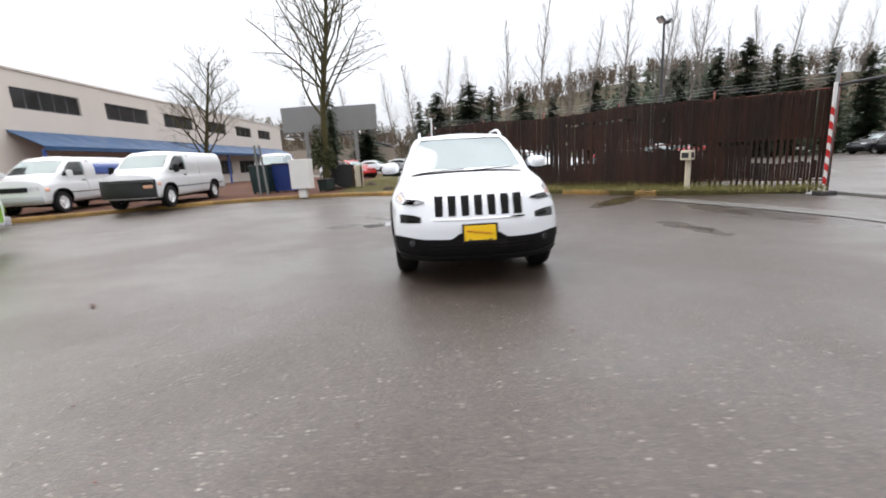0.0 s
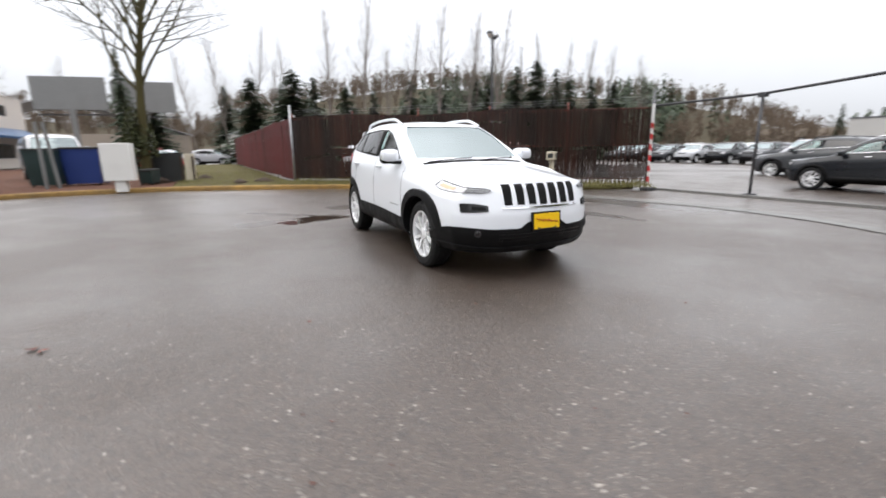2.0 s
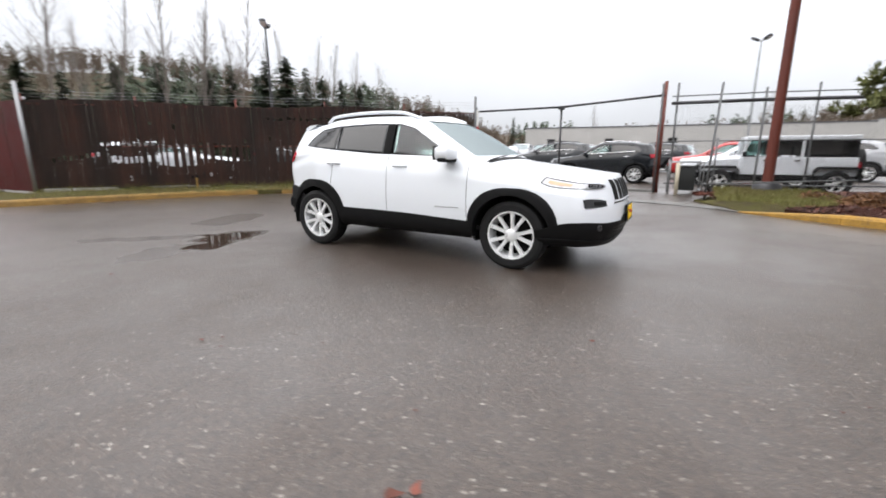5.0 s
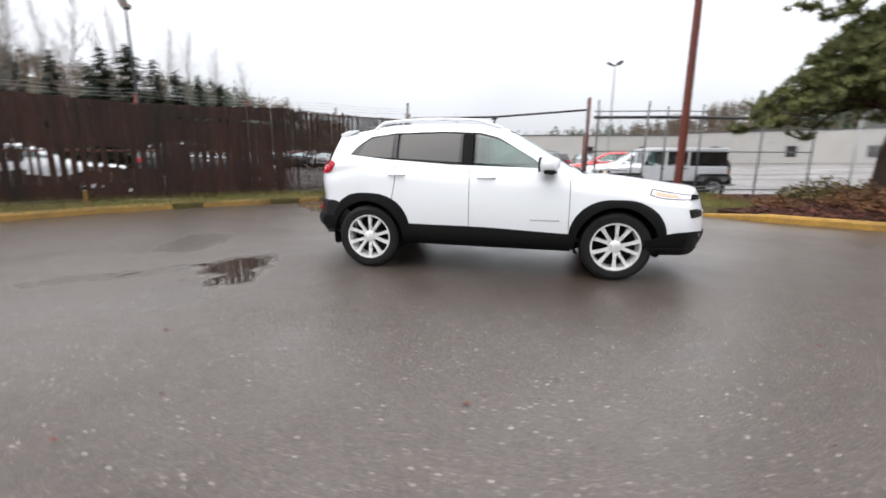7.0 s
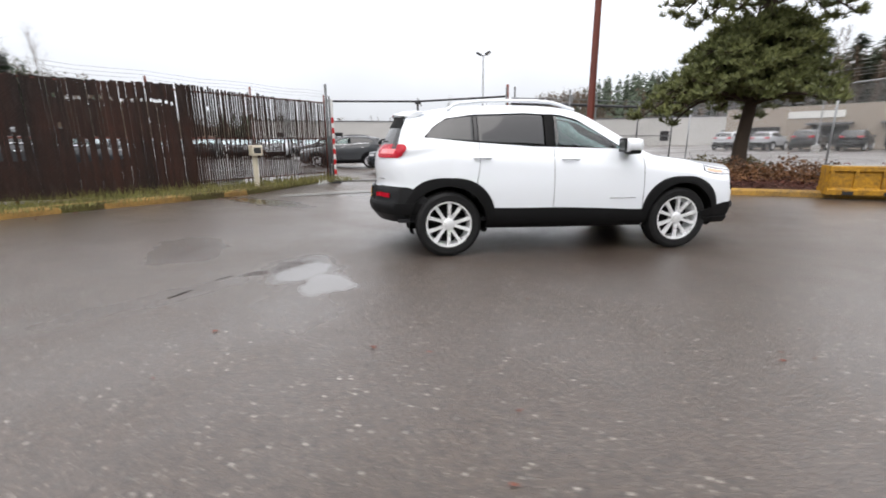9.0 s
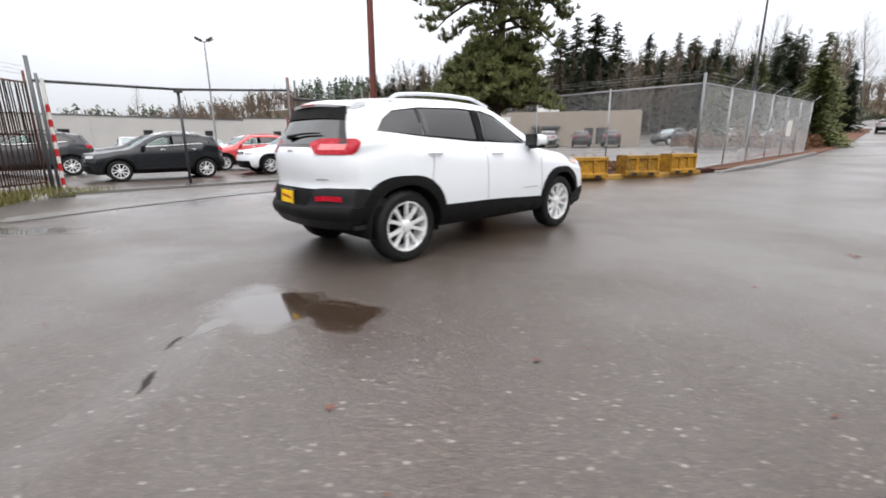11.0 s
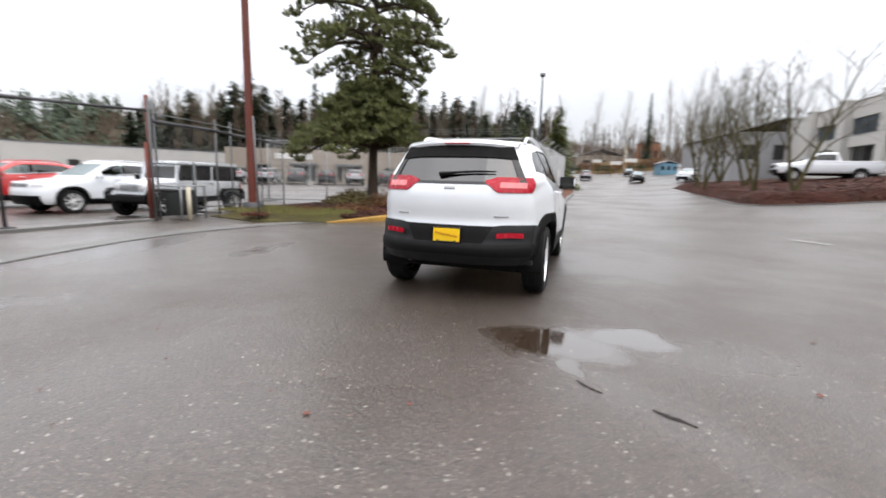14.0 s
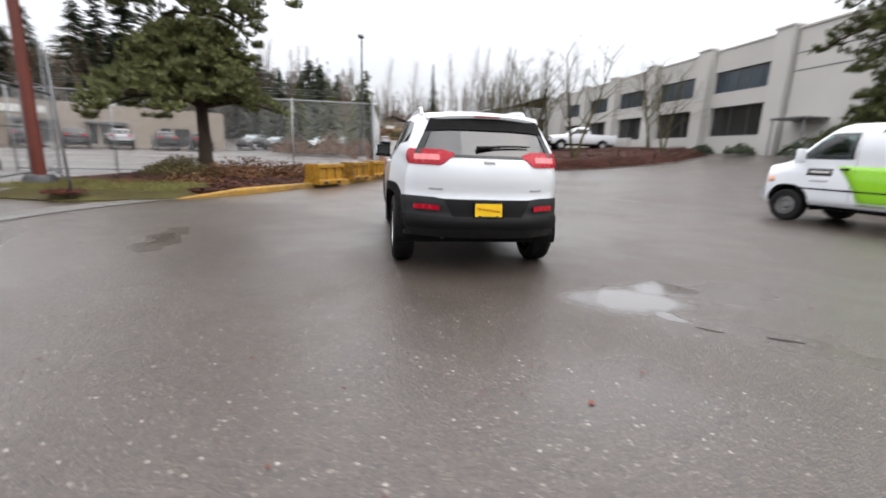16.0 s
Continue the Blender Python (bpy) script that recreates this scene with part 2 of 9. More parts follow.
# standing water behind the car, the wet crack that leads away from it, damp streaks by the gutter: x, y, radii, turn, depth
POOLS = (
    (1.12, -2.86, 0.50, 0.36, 0.1, 1.0), (1.62, -2.58, 0.36, 0.22, -0.2, 1.0), (1.22, -3.32, 0.22, 0.10, -0.9, 1.0),
    (1.90, -3.95, 0.75, 0.20, -0.9, 0.36),
    (2.1, -2.7, 0.8, 0.35, 0.2, 0.3), (0.2, -4.3, 0.8, 0.4, 0.4, 0.3),
    (-3.72, -0.2, 0.20, 0.85, 0.1, 0.5), (-4.3, -4.6, 0.30, 1.3, -0.75, 0.9), (-5.6, -1.2, 0.4, 1.6, 0.2, 0.4),
)

M = {
    "asphalt": asphalt_material("wet_asphalt", (0.062, 0.044, 0.033), 1.0, POOLS),
    "white": paint("white_paint", (0.79, 0.82, 0.86), 0.3, 0.015),
    "van_white": paint("van_white_paint", (0.70, 0.71, 0.72), 0.35, 0.14),
    "black_paint": material("dark_blue_black_paint", (0.006, 0.008, 0.011), 0.25, 0.0, 1.7, 400, 0.2, 0.0, 0.3, coat=0.35, rough_vary=0.05),
    "grey_paint": material("dark_grey_paint", (0.035, 0.038, 0.042), 0.3, 0.0, 1.7, 400, 0.15, 0.0, 0.4, coat=0.4, rough_vary=0.05),
    "silver_paint": paint("silver_paint", (0.42, 0.43, 0.45), 0.3, 0.1),
    "red_paint": paint("red_paint", (0.50, 0.02, 0.02), 0.3, 0.1),
    "lime": paint("lime_green_paint", (0.27, 0.62, 0.01), 0.35, 0.1),
    "blue_paint": paint("blue_paint", (0.03, 0.08, 0.32), 0.4, 0.2),
    "cladding": material("black_plastic", (0.006, 0.006, 0.0065), 0.55, 0, 8, 700, 0.2, 0.2, 0.16, depth=0.001),
    "bumper_grey": material("charcoal_plastic", (0.013, 0.0135, 0.015), 0.5, 0, 8, 700, 0.2, 0.2, 0.28, depth=0.001),
    "gloss_black": material("gloss_black", (0.01, 0.01, 0.011), 0.08, 0, 3, 200, 0.2, 0.0, 0.5),
    "rubber": material("tyre_rubber", (0.010, 0.010, 0.0105), 0.7, 0, 12, 200, 0.3, 0.3, 0.3),
    "alloy": material("alloy", (0.88, 0.89, 0.90), 0.32, 0.35, 10, 300, 0.08, 0.0, 0.5),
    "chrome": material("chrome", (0.8, 0.8, 0.82), 0.08, 1.0, 10, 300, 0.05, 0.0),
    "liner": material("wheel_liner", (0.01, 0.01, 0.01), 0.9, 0, 10, 100, 0.2, 0.2, 0.2),
    "seat": material("grey_cloth", (0.10, 0.10, 0.105), 0.9, 0, 8, 300, 0.2, 0.2, 0.2),
    "dash": material("dark_trim", (0.02, 0.02, 0.022), 0.7, 0, 8, 300, 0.2, 0.2, 0.3),
    "clear": glass("clear_glass", (0.66, 0.80, 0.78), 0.9, 1.7),
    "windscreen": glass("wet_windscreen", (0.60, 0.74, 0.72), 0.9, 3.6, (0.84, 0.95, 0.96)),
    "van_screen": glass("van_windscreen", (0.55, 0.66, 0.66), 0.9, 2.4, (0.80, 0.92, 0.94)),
    "rear_glass": glass("tailgate_glass", (0.03, 0.03, 0.034), 0.9, 2.05),
    "privacy": glass("privacy_glass", (0.03, 0.03, 0.034), 0.9, 1.75),
    "lens": glass("clear_lens", (0.95, 0.95, 0.95)),
    "reflector": material("headlamp_reflector", (0.60, 0.60, 0.62), 0.3, 0.1, 20, 200, 0.25, 0.2),
    "amber": material("amber_lens", (0.85, 0.46, 0.30), 0.15, 0, 20, 200, 0.2, 0.0),
    "red_lens": material("red_lens", (0.44, 0.008, 0.024), 0.25, 0, 20, 120, 0.3, 0.0, 0.3),
    "red_light": material("pale_red_lens", (0.80, 0.24, 0.25), 0.25, 0, 20, 120, 0.2, 0.0, 0.3),
    "yellow_card": material("yellow_card", (0.90, 0.56, 0.004), 0.5, 0, 20, 200, 0.06, 0.0),
    "red_ink": material("red_ink", (0.45, 0.08, 0.02), 0.6, 0, 20, 200, 0.1, 0.0),
    "black_ink": material("black_ink", (0.02, 0.02, 0.02), 0.6, 0, 20, 200, 0.1, 0.0),
    "slat": fence_material("rust_brown_slat", (0.010, 0.006, 0.005), (0.064, 0.022, 0.013), (0.055, 0.036, 0.030)),
    "red_panel": material("dark_red_panel", (0.125, 0.016, 0.017), 0.55, 0, 0.8, 12, 0.35, 0.1, 0.3, dark=(0.035, 0.008, 0.008)),
    "billboard_back": material("weathered_panel_back", (0.22, 0.225, 0.22), 0.7, 0.1, 0.8, 20, 0.35, 0.1),
    "zinc_wire": material("bright_zinc_wire", (0.62, 0.63, 0.64), 0.5, 0.1, 5, 60, 0.3, 0.1),
    "cracked": material("broken_asphalt", (0.022, 0.017, 0.014), 0.75, 0, 9, 70, 0.5, 0.9, 0.4, depth=0.02),
    "galv": material("galvanised_steel", (0.40, 0.41, 0.42), 0.45, 0.6, 5, 60, 0.3, 0.1),
    "aged_galv": material("aged_galvanised_steel", (0.17, 0.175, 0.18), 0.6, 0.3, 5, 60, 0.4, 0.1),
    "dark_steel": material("dark_steel", (0.07, 0.07, 0.075), 0.5, 0.5, 5, 60, 0.3, 0.1),
    "rust_pole": material("red_brown_paint", (0.17, 0.035, 0.02), 0.55, 0, 2.0, 30, 0.45, 0.2),
    "concrete": material("concrete", (0.34, 0.33, 0.31), 0.8, 0, 1.5, 40, 0.35, 0.4, 0.3),
    "gutter": material("wet_gutter_concrete", (0.17, 0.165, 0.155), 0.4, 0, 1.5, 50, 0.4, 0.4, 0.5),
    "kerb": material("mossy_kerb", (0.40, 0.24, 0.07), 0.7, 0, 3.5, 25, 0.5, 0.5, 0.3, dark=(0.13, 0.085, 0.035)),
    "yellow_kerb": material("yellow_kerb_paint", (0.46, 0.26, 0.05), 0.65, 0, 5.0, 30, 0.4, 0.4, 0.3, dark=(0.10, 0.07, 0.035)),
    "barrier": material("yellow_barrier_paint", (0.50, 0.25, 0.015), 0.65, 0, 6.5, 18, 0.55, 0.4, 0.3, dark=(0.06, 0.036, 0.016)),
    "barrier_top": material("barrier_bare_concrete", (0.33, 0.30, 0.24), 0.8, 0, 2.0, 20, 0.4, 0.4, 0.3),
    "grass": material("winter_grass", (0.125, 0.125, 0.038), 0.85, 0, 3.0, 30, 0.5, 1.0, 0.2, dark=(0.060, 0.040, 0.020), depth=0.05),
    "mulch": material("red_brown_mulch", (0.080, 0.028, 0.018), 0.9, 0, 1.1, 22, 0.5, 1.0, 0.15, dark=(0.020, 0.010, 0.008), depth=0.09),
    "soil": material("leafy_soil", (0.16, 0.075, 0.045), 0.85, 0, 2.0, 45, 0.5, 0.9, 0.2, dark=(0.07, 0.035, 0.025), depth=0.03),
    "hill": material("winter_wood_floor", (0.125, 0.102, 0.070), 0.95, 0, 0.05, 0.6, 0.4, 0.0, 0.1, dark=(0.075, 0.068, 0.048)),
    "cream_wall": material("cream_stucco", (0.66, 0.60, 0.54), 0.8, 0, 0.7, 60, 0.14, 0.2, 0.2),
    "pale_wall": material("pale_block_wall", (0.52, 0.51, 0.49), 0.8, 0, 0.4, 20, 0.2, 0.2, 0.2),
    "tan_wall": material("tan_wall", (0.34, 0.29, 0.24), 0.8, 0, 0.3, 20, 0.18, 0.2, 0.2),
    "tilt_wall": material("grey_tilt_up_concrete", (0.56, 0.545, 0.515), 0.8, 0, 0.35, 30, 0.22, 0.2, 0.2),
    "coping": material("dark_coping", (0.13, 0.13, 0.14), 0.5, 0.2, 1, 30, 0.3, 0.1),
    "awning": material("blue_metal_roof", (0.035, 0.10, 0.22), 0.4, 0.1, 1.2, 30, 0.35, 0.1),
    "window": material("dark_window_glass", (0.034, 0.033, 0.033), 0.10, 0, 0.5, 30, 0.3, 0.0, 0.6),
    "window_blue": material("blue_grey_window_glass", (0.045, 0.065, 0.085), 0.1, 0, 0.5, 30, 0.3, 0.0, 0.6),
    "frame": material("window_frame", (0.10, 0.10, 0.105), 0.5, 0.2, 2, 60, 0.2, 0.0),
    "white_box": material("white_enamel", (0.70, 0.69, 0.66), 0.5, 0, 2, 60, 0.15, 0.05),
    "cream_box": material("cream_enamel", (0.62, 0.56, 0.43), 0.55, 0, 2, 60, 0.2, 0.05),
    "red_tape": material("red_tape", (0.55, 0.02, 0.02), 0.4, 0, 4, 60, 0.3, 0.0),
    "white_tape": material("white_tape", (0.75, 0.75, 0.73), 0.4, 0, 4, 60, 0.2, 0.0),
    "bark": material("dark_bark", (0.075, 0.055, 0.042), 0.9, 0, 4, 40, 0.4, 0.8, 0.2, depth=0.02),
    "mossy_bark": material("mossy_bark", (0.085, 0.075, 0.03), 0.9, 0, 4, 40, 0.4, 0.8, 0.2, dark=(0.045, 0.038, 0.022), depth=0.02),
    "grey_bark": material("grey_bark", (0.21, 0.18, 0.16), 0.9, 0, 2, 20, 0.35, 0.3, 0.2),
    "mulch_chip": leaf_material("bark_chip", (0.12, 0.040, 0.025), (0.035, 0.016, 0.012)),
    "hub_steel": material("dull_steel_wheel", (0.22, 0.22, 0.22), 0.45, 0.4, 8, 60, 0.4, 0.1),
    "far_twig": material("far_twig_bark", (0.165, 0.128, 0.096), 0.95, 0, 0.06, 2, 0.45, 0.0, 0.1),
    "needle": leaf_material("pine_needle", (0.165, 0.175, 0.062), (0.065, 0.082, 0.030)),
    "fir": leaf_material("fir_needle", (0.078, 0.100, 0.056), (0.034, 0.052, 0.033)),
    "shrub": leaf_material("dry_shrub_leaf", (0.20, 0.095, 0.045), (0.10, 0.055, 0.025)),
    "groundcover": leaf_material("ochre_groundcover_leaf", (0.20, 0.15, 0.055), (0.085, 0.075, 0.03)),
    "ivy": leaf_material("ivy_leaf", (0.060, 0.068, 0.024), (0.03, 0.036, 0.015)),
    "dead_leaf": leaf_material("dead_leaf", (0.17, 0.050, 0.035), (0.08, 0.035, 0.022)),
    "blade": leaf_material("grass_blade", (0.17, 0.19, 0.05), (0.14, 0.11, 0.04)),
    "white_line": material("road_paint", (0.55, 0.55, 0.53), 0.6, 0, 3, 50, 0.3, 0.2),
    "box_black": material("black_enamel", (0.02, 0.022, 0.022), 0.5, 0, 3, 50, 0.3, 0.1),
    "dumpster_blue": material("blue_enamel", (0.012, 0.035, 0.17), 0.5, 0, 2, 50, 0.3, 0.1),
    "dumpster_green": material("dark_green_enamel", (0.012, 0.03, 0.028), 0.5, 0, 2, 50, 0.3, 0.1),
    "pale_blue": material("pale_blue_siding", (0.15, 0.31, 0.42), 0.6, 0, 0.6, 20, 0.25, 0.1),
    "terracotta": material("terracotta_wall", (0.40, 0.17, 0.09), 0.8, 0, 0.5, 20, 0.25, 0.1),
    "metal_roof": material("pale_metal_roof", (0.33, 0.33, 0.34), 0.5, 0.1, 0.5, 20, 0.2, 0.1),
    "brown_bank": material("bare_earth_bank", (0.15, 0.085, 0.038), 0.9, 0, 0.35, 6, 0.4, 0.5, 0.2, dark=(0.06, 0.055, 0.025), depth=0.05),
}


# ---------------------------------------------------------------- mesh helpers
def link_mesh(name, bm, mats, smooth=None):
    me = bpy.data.meshes.new(name)
    bm.to_mesh(me)
    bm.free()
    for mt in mats if isinstance(mats, (list, tuple)) else [mats]:
        me.materials.append(mt)
    if smooth is not None:
        me.shade_smooth()
        me.set_sharp_from_angle(angle=radians(smooth))
    return new(name, me)


def part(name, bm, mat, parent, label="", smooth=None, m=None):
    """One mesh under a thing or under a part."""
    ob = link_mesh(name, bm, mat, smooth)
    ob.parent = parent
    if m is not None:
        ob.matrix_basis = m
    if label:
        ob["label"] = label
    return ob


def thing(name, m, label, category, group="", kind=""):
    ob = new(name)
    ob.matrix_basis = m
    return tagged(ob, label, category, group, kind)


def solo(name, bm, mat, label, category="", group="", kind="", smooth=None, m=None):
    ob = link_mesh(name, bm, mat, smooth)
    if m is not None:
        ob.matrix_basis = m
    return tagged(ob, label, category, group, kind)


def twin(name, src, parent, m, label=""):
    """Another part that shares a part's mesh."""
    ob = new(name, src.data)
    ob.parent, ob.matrix_basis = parent, m
    if label:
        ob["label"] = label
    return ob


def box(bm, lo, hi, bevel=0.0, mat=0, m=None):
    """Adds a box from corner to corner, with rounded edges."""
    lo, hi = Vector(lo), Vector(hi)
    mid, size = (lo + hi) / 2, hi - lo
    mm = Matrix.Translation(mid) @ Matrix.Diagonal((*size, 1))
    r = bmesh.ops.create_cube(bm, size=1.0, matrix=(m @ mm) if m else mm)
    fs = {f for v in r["verts"] for f in v.link_faces}
    for f in fs:
        f.material_index = mat
    if bevel:
        es = list({e for v in r["verts"] for e in v.link_edges})
        bmesh.ops.bevel(bm, geom=es, offset=bevel, segments=2, profile=0.6, affect="EDGES", clamp_overlap=True)
    return bm


def tube(bm, pts, radii, sides=8, mat=0, cap=True):
    """Adds a tapered tube along points."""
    pts = [Vector(p) for p in pts]
    if not isinstance(radii, (list, tuple)):
        radii = [radii] * len(pts)
    rings, side = [], None
    for i, p in enumerate(pts):
        d = (pts[min(i + 1, len(pts) - 1)] - pts[max(i - 1, 0)]).normalized()
        if side is None:
            side = d.orthogonal().normalized()
        side = (side - d * side.dot(d)).normalized()
        up = d.cross(side)
        rings.append([bm.verts.new(p + (side * math.cos(a) + up * math.sin(a)) * radii[i]) for a in (2 * math.pi * k / sides for k in range(sides))])
    for a, b in zip(rings, rings[1:]):
        for k in range(sides):
            f = bm.faces.new((a[k], a[(k + 1) % sides], b[(k + 1) % sides], b[k]))
            f.material_index = mat
            f.smooth = True
    if cap:
        for ring in (rings[0][::-1], rings[-1]):
            bm.faces.new(ring).material_index = mat
    return bm


def lathe(bm, prof, n=32, m=None, mat=0, closed=False):
    """Turns a profile of (radius, height) round the z axis."""
    rings = []
    for r, z in prof:
        rings.append([bm.verts.new((m @ Vector((r * math.cos(a), r * math.sin(a), z))) if m else (r * math.cos(a), r * math.sin(a), z)) for a in (2 * math.pi * k / n for k in range(n))])
    pairs = list(zip(rings, rings[1:])) + ([(rings[-1], rings[0])] if closed else [])
    for a, b in pairs:
        for k in range(n):
            f = bm.faces.new((a[k], a[(k + 1) % n], b[(k + 1) % n], b[k]))
            f.smooth, f.material_index = True, mat
    return bm


def grid_mesh(pts, bm=None, mat=0, smooth=True, flip=False):
    """Adds a sheet from rows of points."""
    bm = bm or bmesh.new()
    vs = [[bm.verts.new(p) for p in row] for row in pts]
    for a, b in zip(vs, vs[1:]):
        for k in range(len(a) - 1):
            q = (a[k], a[k + 1], b[k + 1], b[k])
            f = bm.faces.new(q[::-1] if flip else q)
            f.smooth, f.material_index = smooth, mat
    return bm


def thicken(bm, d):
    """Gives a sheet thickness d against its normals."""
    bm.normal_update()
    bmesh.ops.solidify(bm, geom=list(bm.faces), thickness=d)
    return bm


def prism(poly, lo, hi, axis):
    """A straight prism over a polygon given in the two other axes."""
    bm = bmesh.new()
    def at(p, s):
        q = list(p)
        q.insert(axis, s)
        return bm.verts.new(q)
    a, b = [at(p, lo) for p in poly], [at(p, hi) for p in poly]
    bm.faces.new(a[::-1])
    bm.faces.new(b)
    k = len(poly)
    for i in range(k):
        bm.faces.new((a[i], a[(i + 1) % k], b[(i + 1) % k], b[i]))
    bmesh.ops.recalc_face_normals(bm, faces=list(bm.faces))
    return bm


def keys(*rows):
    """A smooth curve through (place, value) rows."""
    ks, vs = [r[0] for r in rows], [r[1] for r in rows]
    tang = []
    for i in range(len(ks)):
        a, b = max(i - 1, 0), min(i + 1, len(ks) - 1)
        s = (vs[b] - vs[a]) / (ks[b] - ks[a])
        if 0 < i < len(ks) - 1 and (vs[i] - vs[a]) * (vs[b] - vs[i]) <= 0:
            s = 0.0
        tang.append(s)
    def f(t):
        if t <= ks[0]:
            return vs[0]
        if t >= ks[-1]:
            return vs[-1]
        i = max(j for j in range(len(ks) - 1) if ks[j] <= t)
        h = ks[i + 1] - ks[i]
        u = (t - ks[i]) / h
        return (vs[i] * (1 + 2 * u) * (1 - u) ** 2 + vs[i + 1] * u * u * (3 - 2 * u) + h * (tang[i] * u * (1 - u) ** 2 - tang[i + 1] * u * u * (1 - u)))
    return f


def smooth01(t):
    t = min(1.0, max(0.0, t))
    return t * t * (3 - 2 * t)


def along(poly, step):
    """Evenly spaced places and headings along a polyline."""
    out = []
    for a, b in zip(poly, poly[1:]):
        a, b = Vector(a), Vector(b)
        k = max(1, round((b - a).length / step))
        out += [(a.lerp(b, i / k), (b - a).normalized()) for i in range(k)]
    out.append((Vector(poly[-1]), (Vector(poly[-1]) - Vector(poly[-2])).normalized()))
    return out


def rounded(poly, per=6):
    """A smooth polyline through plan points."""
    p = [Vector(q) for q in poly]
    out = []
    for i in range(len(p) - 1):
        a, b, c, d = p[max(i - 1, 0)], p[i], p[i + 1], p[min(i + 2, len(p) - 1)]
        for k in range(per):
            u = k / per
            out.append(0.5 * ((2 * b) + (c - a) * u + (2 * a - 5 * b + 4 * c - d) * u * u + (3 * b - a - 3 * c + d) * u ** 3))
    return out + [p[-1]]


# ---------------------------------------------------------------- ground
def height(x, y):
    """The lie of the land: flat yard, a road that climbs away, a raised plot beside it, a sunk lot behind the gate."""
    z = 0.016 * max(0.0, y - 8) + 0.03 * max(0.0, y - 45)
    z = min(z, 9.0)
    z += 0.10 * max(0.0, min(x, 45) - 5) * min(1.0, max(0.0, (y - 4) / 8))
    if x < -9:
        z -= 0.13 * smooth01((-9 - x) / 3.0) * smooth01((y + 5.5) / 1.5) * (1 - smooth01((y - 16) / 10))
    return z


def spread(lo, hi, near, fine, coarse):
    """Places that lie close together near the middle and far apart outside."""
    out, v = [], lo
    while v < hi:
        out.append(v)
        v += fine if near[0] <= v <= near[1] else (coarse if abs(v) > 90 else 4.0)
    return out + [hi]


def build_ground():
    xs = spread(-600.0, 600.0, (-16, 30), 1.0, 40.0)
    ys = spread(-600.0, 900.0, (-16, 50), 1.0, 40.0)
    bm = grid_mesh([[(x, y, height(x, y)) for x in xs] for y in ys])
    solo("ground", bm, M["asphalt"], "wet grey-brown asphalt yard with pale aggregate", "ground", kind="structure", smooth=60)


build_ground()

KERB_WEST = [(16.5, -6.0), (13, -8.6), (9.5, -11.0), (6.7, -11.9), (4.0, -11.7), (2.2, -11.0), (0.4, -10.1), (-2.6, -8.5), (-4.1, -7.0), (-5.2, -5.7), (-6.3, -4.9)]
KERB_YELLOW = [(-5.15, 3.75), (-4.4, 4.8), (-3.75, 6.0), (-3.1, 7.2), (-2.2, 8.8), (-1.1, 11.0), (-0.35, 13.2), (0.05, 16.0), (0.15, 22.0), (0.2, 30.0)]
GUTTER = [(-5.0, -4.4), (-5.5, -3.2), (-6.0, -1.6), (-6.3, 0.0), (-6.1, 1.8), (-5.5, 3.3), (-5.15, 3.75)]


def kerb_piece(a, b, width, tall, inward, start=1.0):
    """One kerb stone from a to b, with a rounded top edge."""
    a, b = Vector(a), Vector(b)
    d = (b - a).normalized()
    nrm = Vector((-d.y, d.x)) * inward
    prof = [(0, -0.05), (0.0, tall * 0.7), (0.02, tall * 0.93), (0.05, tall), (width, tall), (width, -0.05)]
    bm = bmesh.new()
    rows = []
    for p, k in ((a + d * 0.004, start), (b - d * 0.004, 1.0)):
        z = height(p.x, p.y)
        rows.append([(p.x + nrm.x * u, p.y + nrm.y * u, z + (v * k if v > 0 else v)) for u, v in prof])
    grid_mesh(rows, bm, smooth=False)
    bm.faces.new([v for v in bm.verts][: len(prof)])
    bm.faces.new([v for v in bm.verts][len(prof):])
    bmesh.ops.recalc_face_normals(bm, faces=list(bm.faces))
    return bm


def build_kerb(name, poly, mat, label, inward, step=1.5, tall=0.15):
    root = tagged(new(name), label, "kerb", kind="structure")
    line = rounded(poly, 8)
    pts, acc = [line[0]], 0.0
    for a, b in zip(line, line[1:]):
        acc += (b - a).length
        if acc >= step:
            pts.append(b)
            acc = 0.0
    for i, (a, b) in enumerate(zip(pts, pts[1:])):
        part("kerb_stone", kerb_piece(a, b, 0.17, tall, inward, 0.12 if i == 0 else 1.0), mat, root)


build_kerb("kerb_west", KERB_WEST, M["kerb"], "mossy brown concrete kerb strewn with wet leaves", 1)
build_kerb("kerb_yellow", KERB_YELLOW[:7], M["yellow_kerb"], "worn yellow-painted concrete kerb", 1)
build_kerb("kerb_road", KERB_YELLOW[6:], M["gutter"], "grey weathered kerb along the mesh fence", 1)


def strip(poly, width, lift, mat, name, label, side=1, wave=0.0, kind="structure"):
    """A flat band along a plan line."""
    rows = []
    for p, d in along([tuple(q) for q in rounded(poly, 8)], 0.4):
        nrm = Vector((-d.y, d.x)) * side
        row = []
        for k in range(4):
            q = p + nrm * (width * k / 3)
            dip = -wave * math.sin(math.pi * k / 3)
            row.append((q.x, q.y, height(q.x, q.y) + lift + dip))
        rows.append(row)
    bm = grid_mesh(rows)
    bmesh.ops.recalc_face_normals(bm, faces=list(bm.faces))
    return solo(name, bm, mat, label, "pavement", kind=kind, smooth=40)


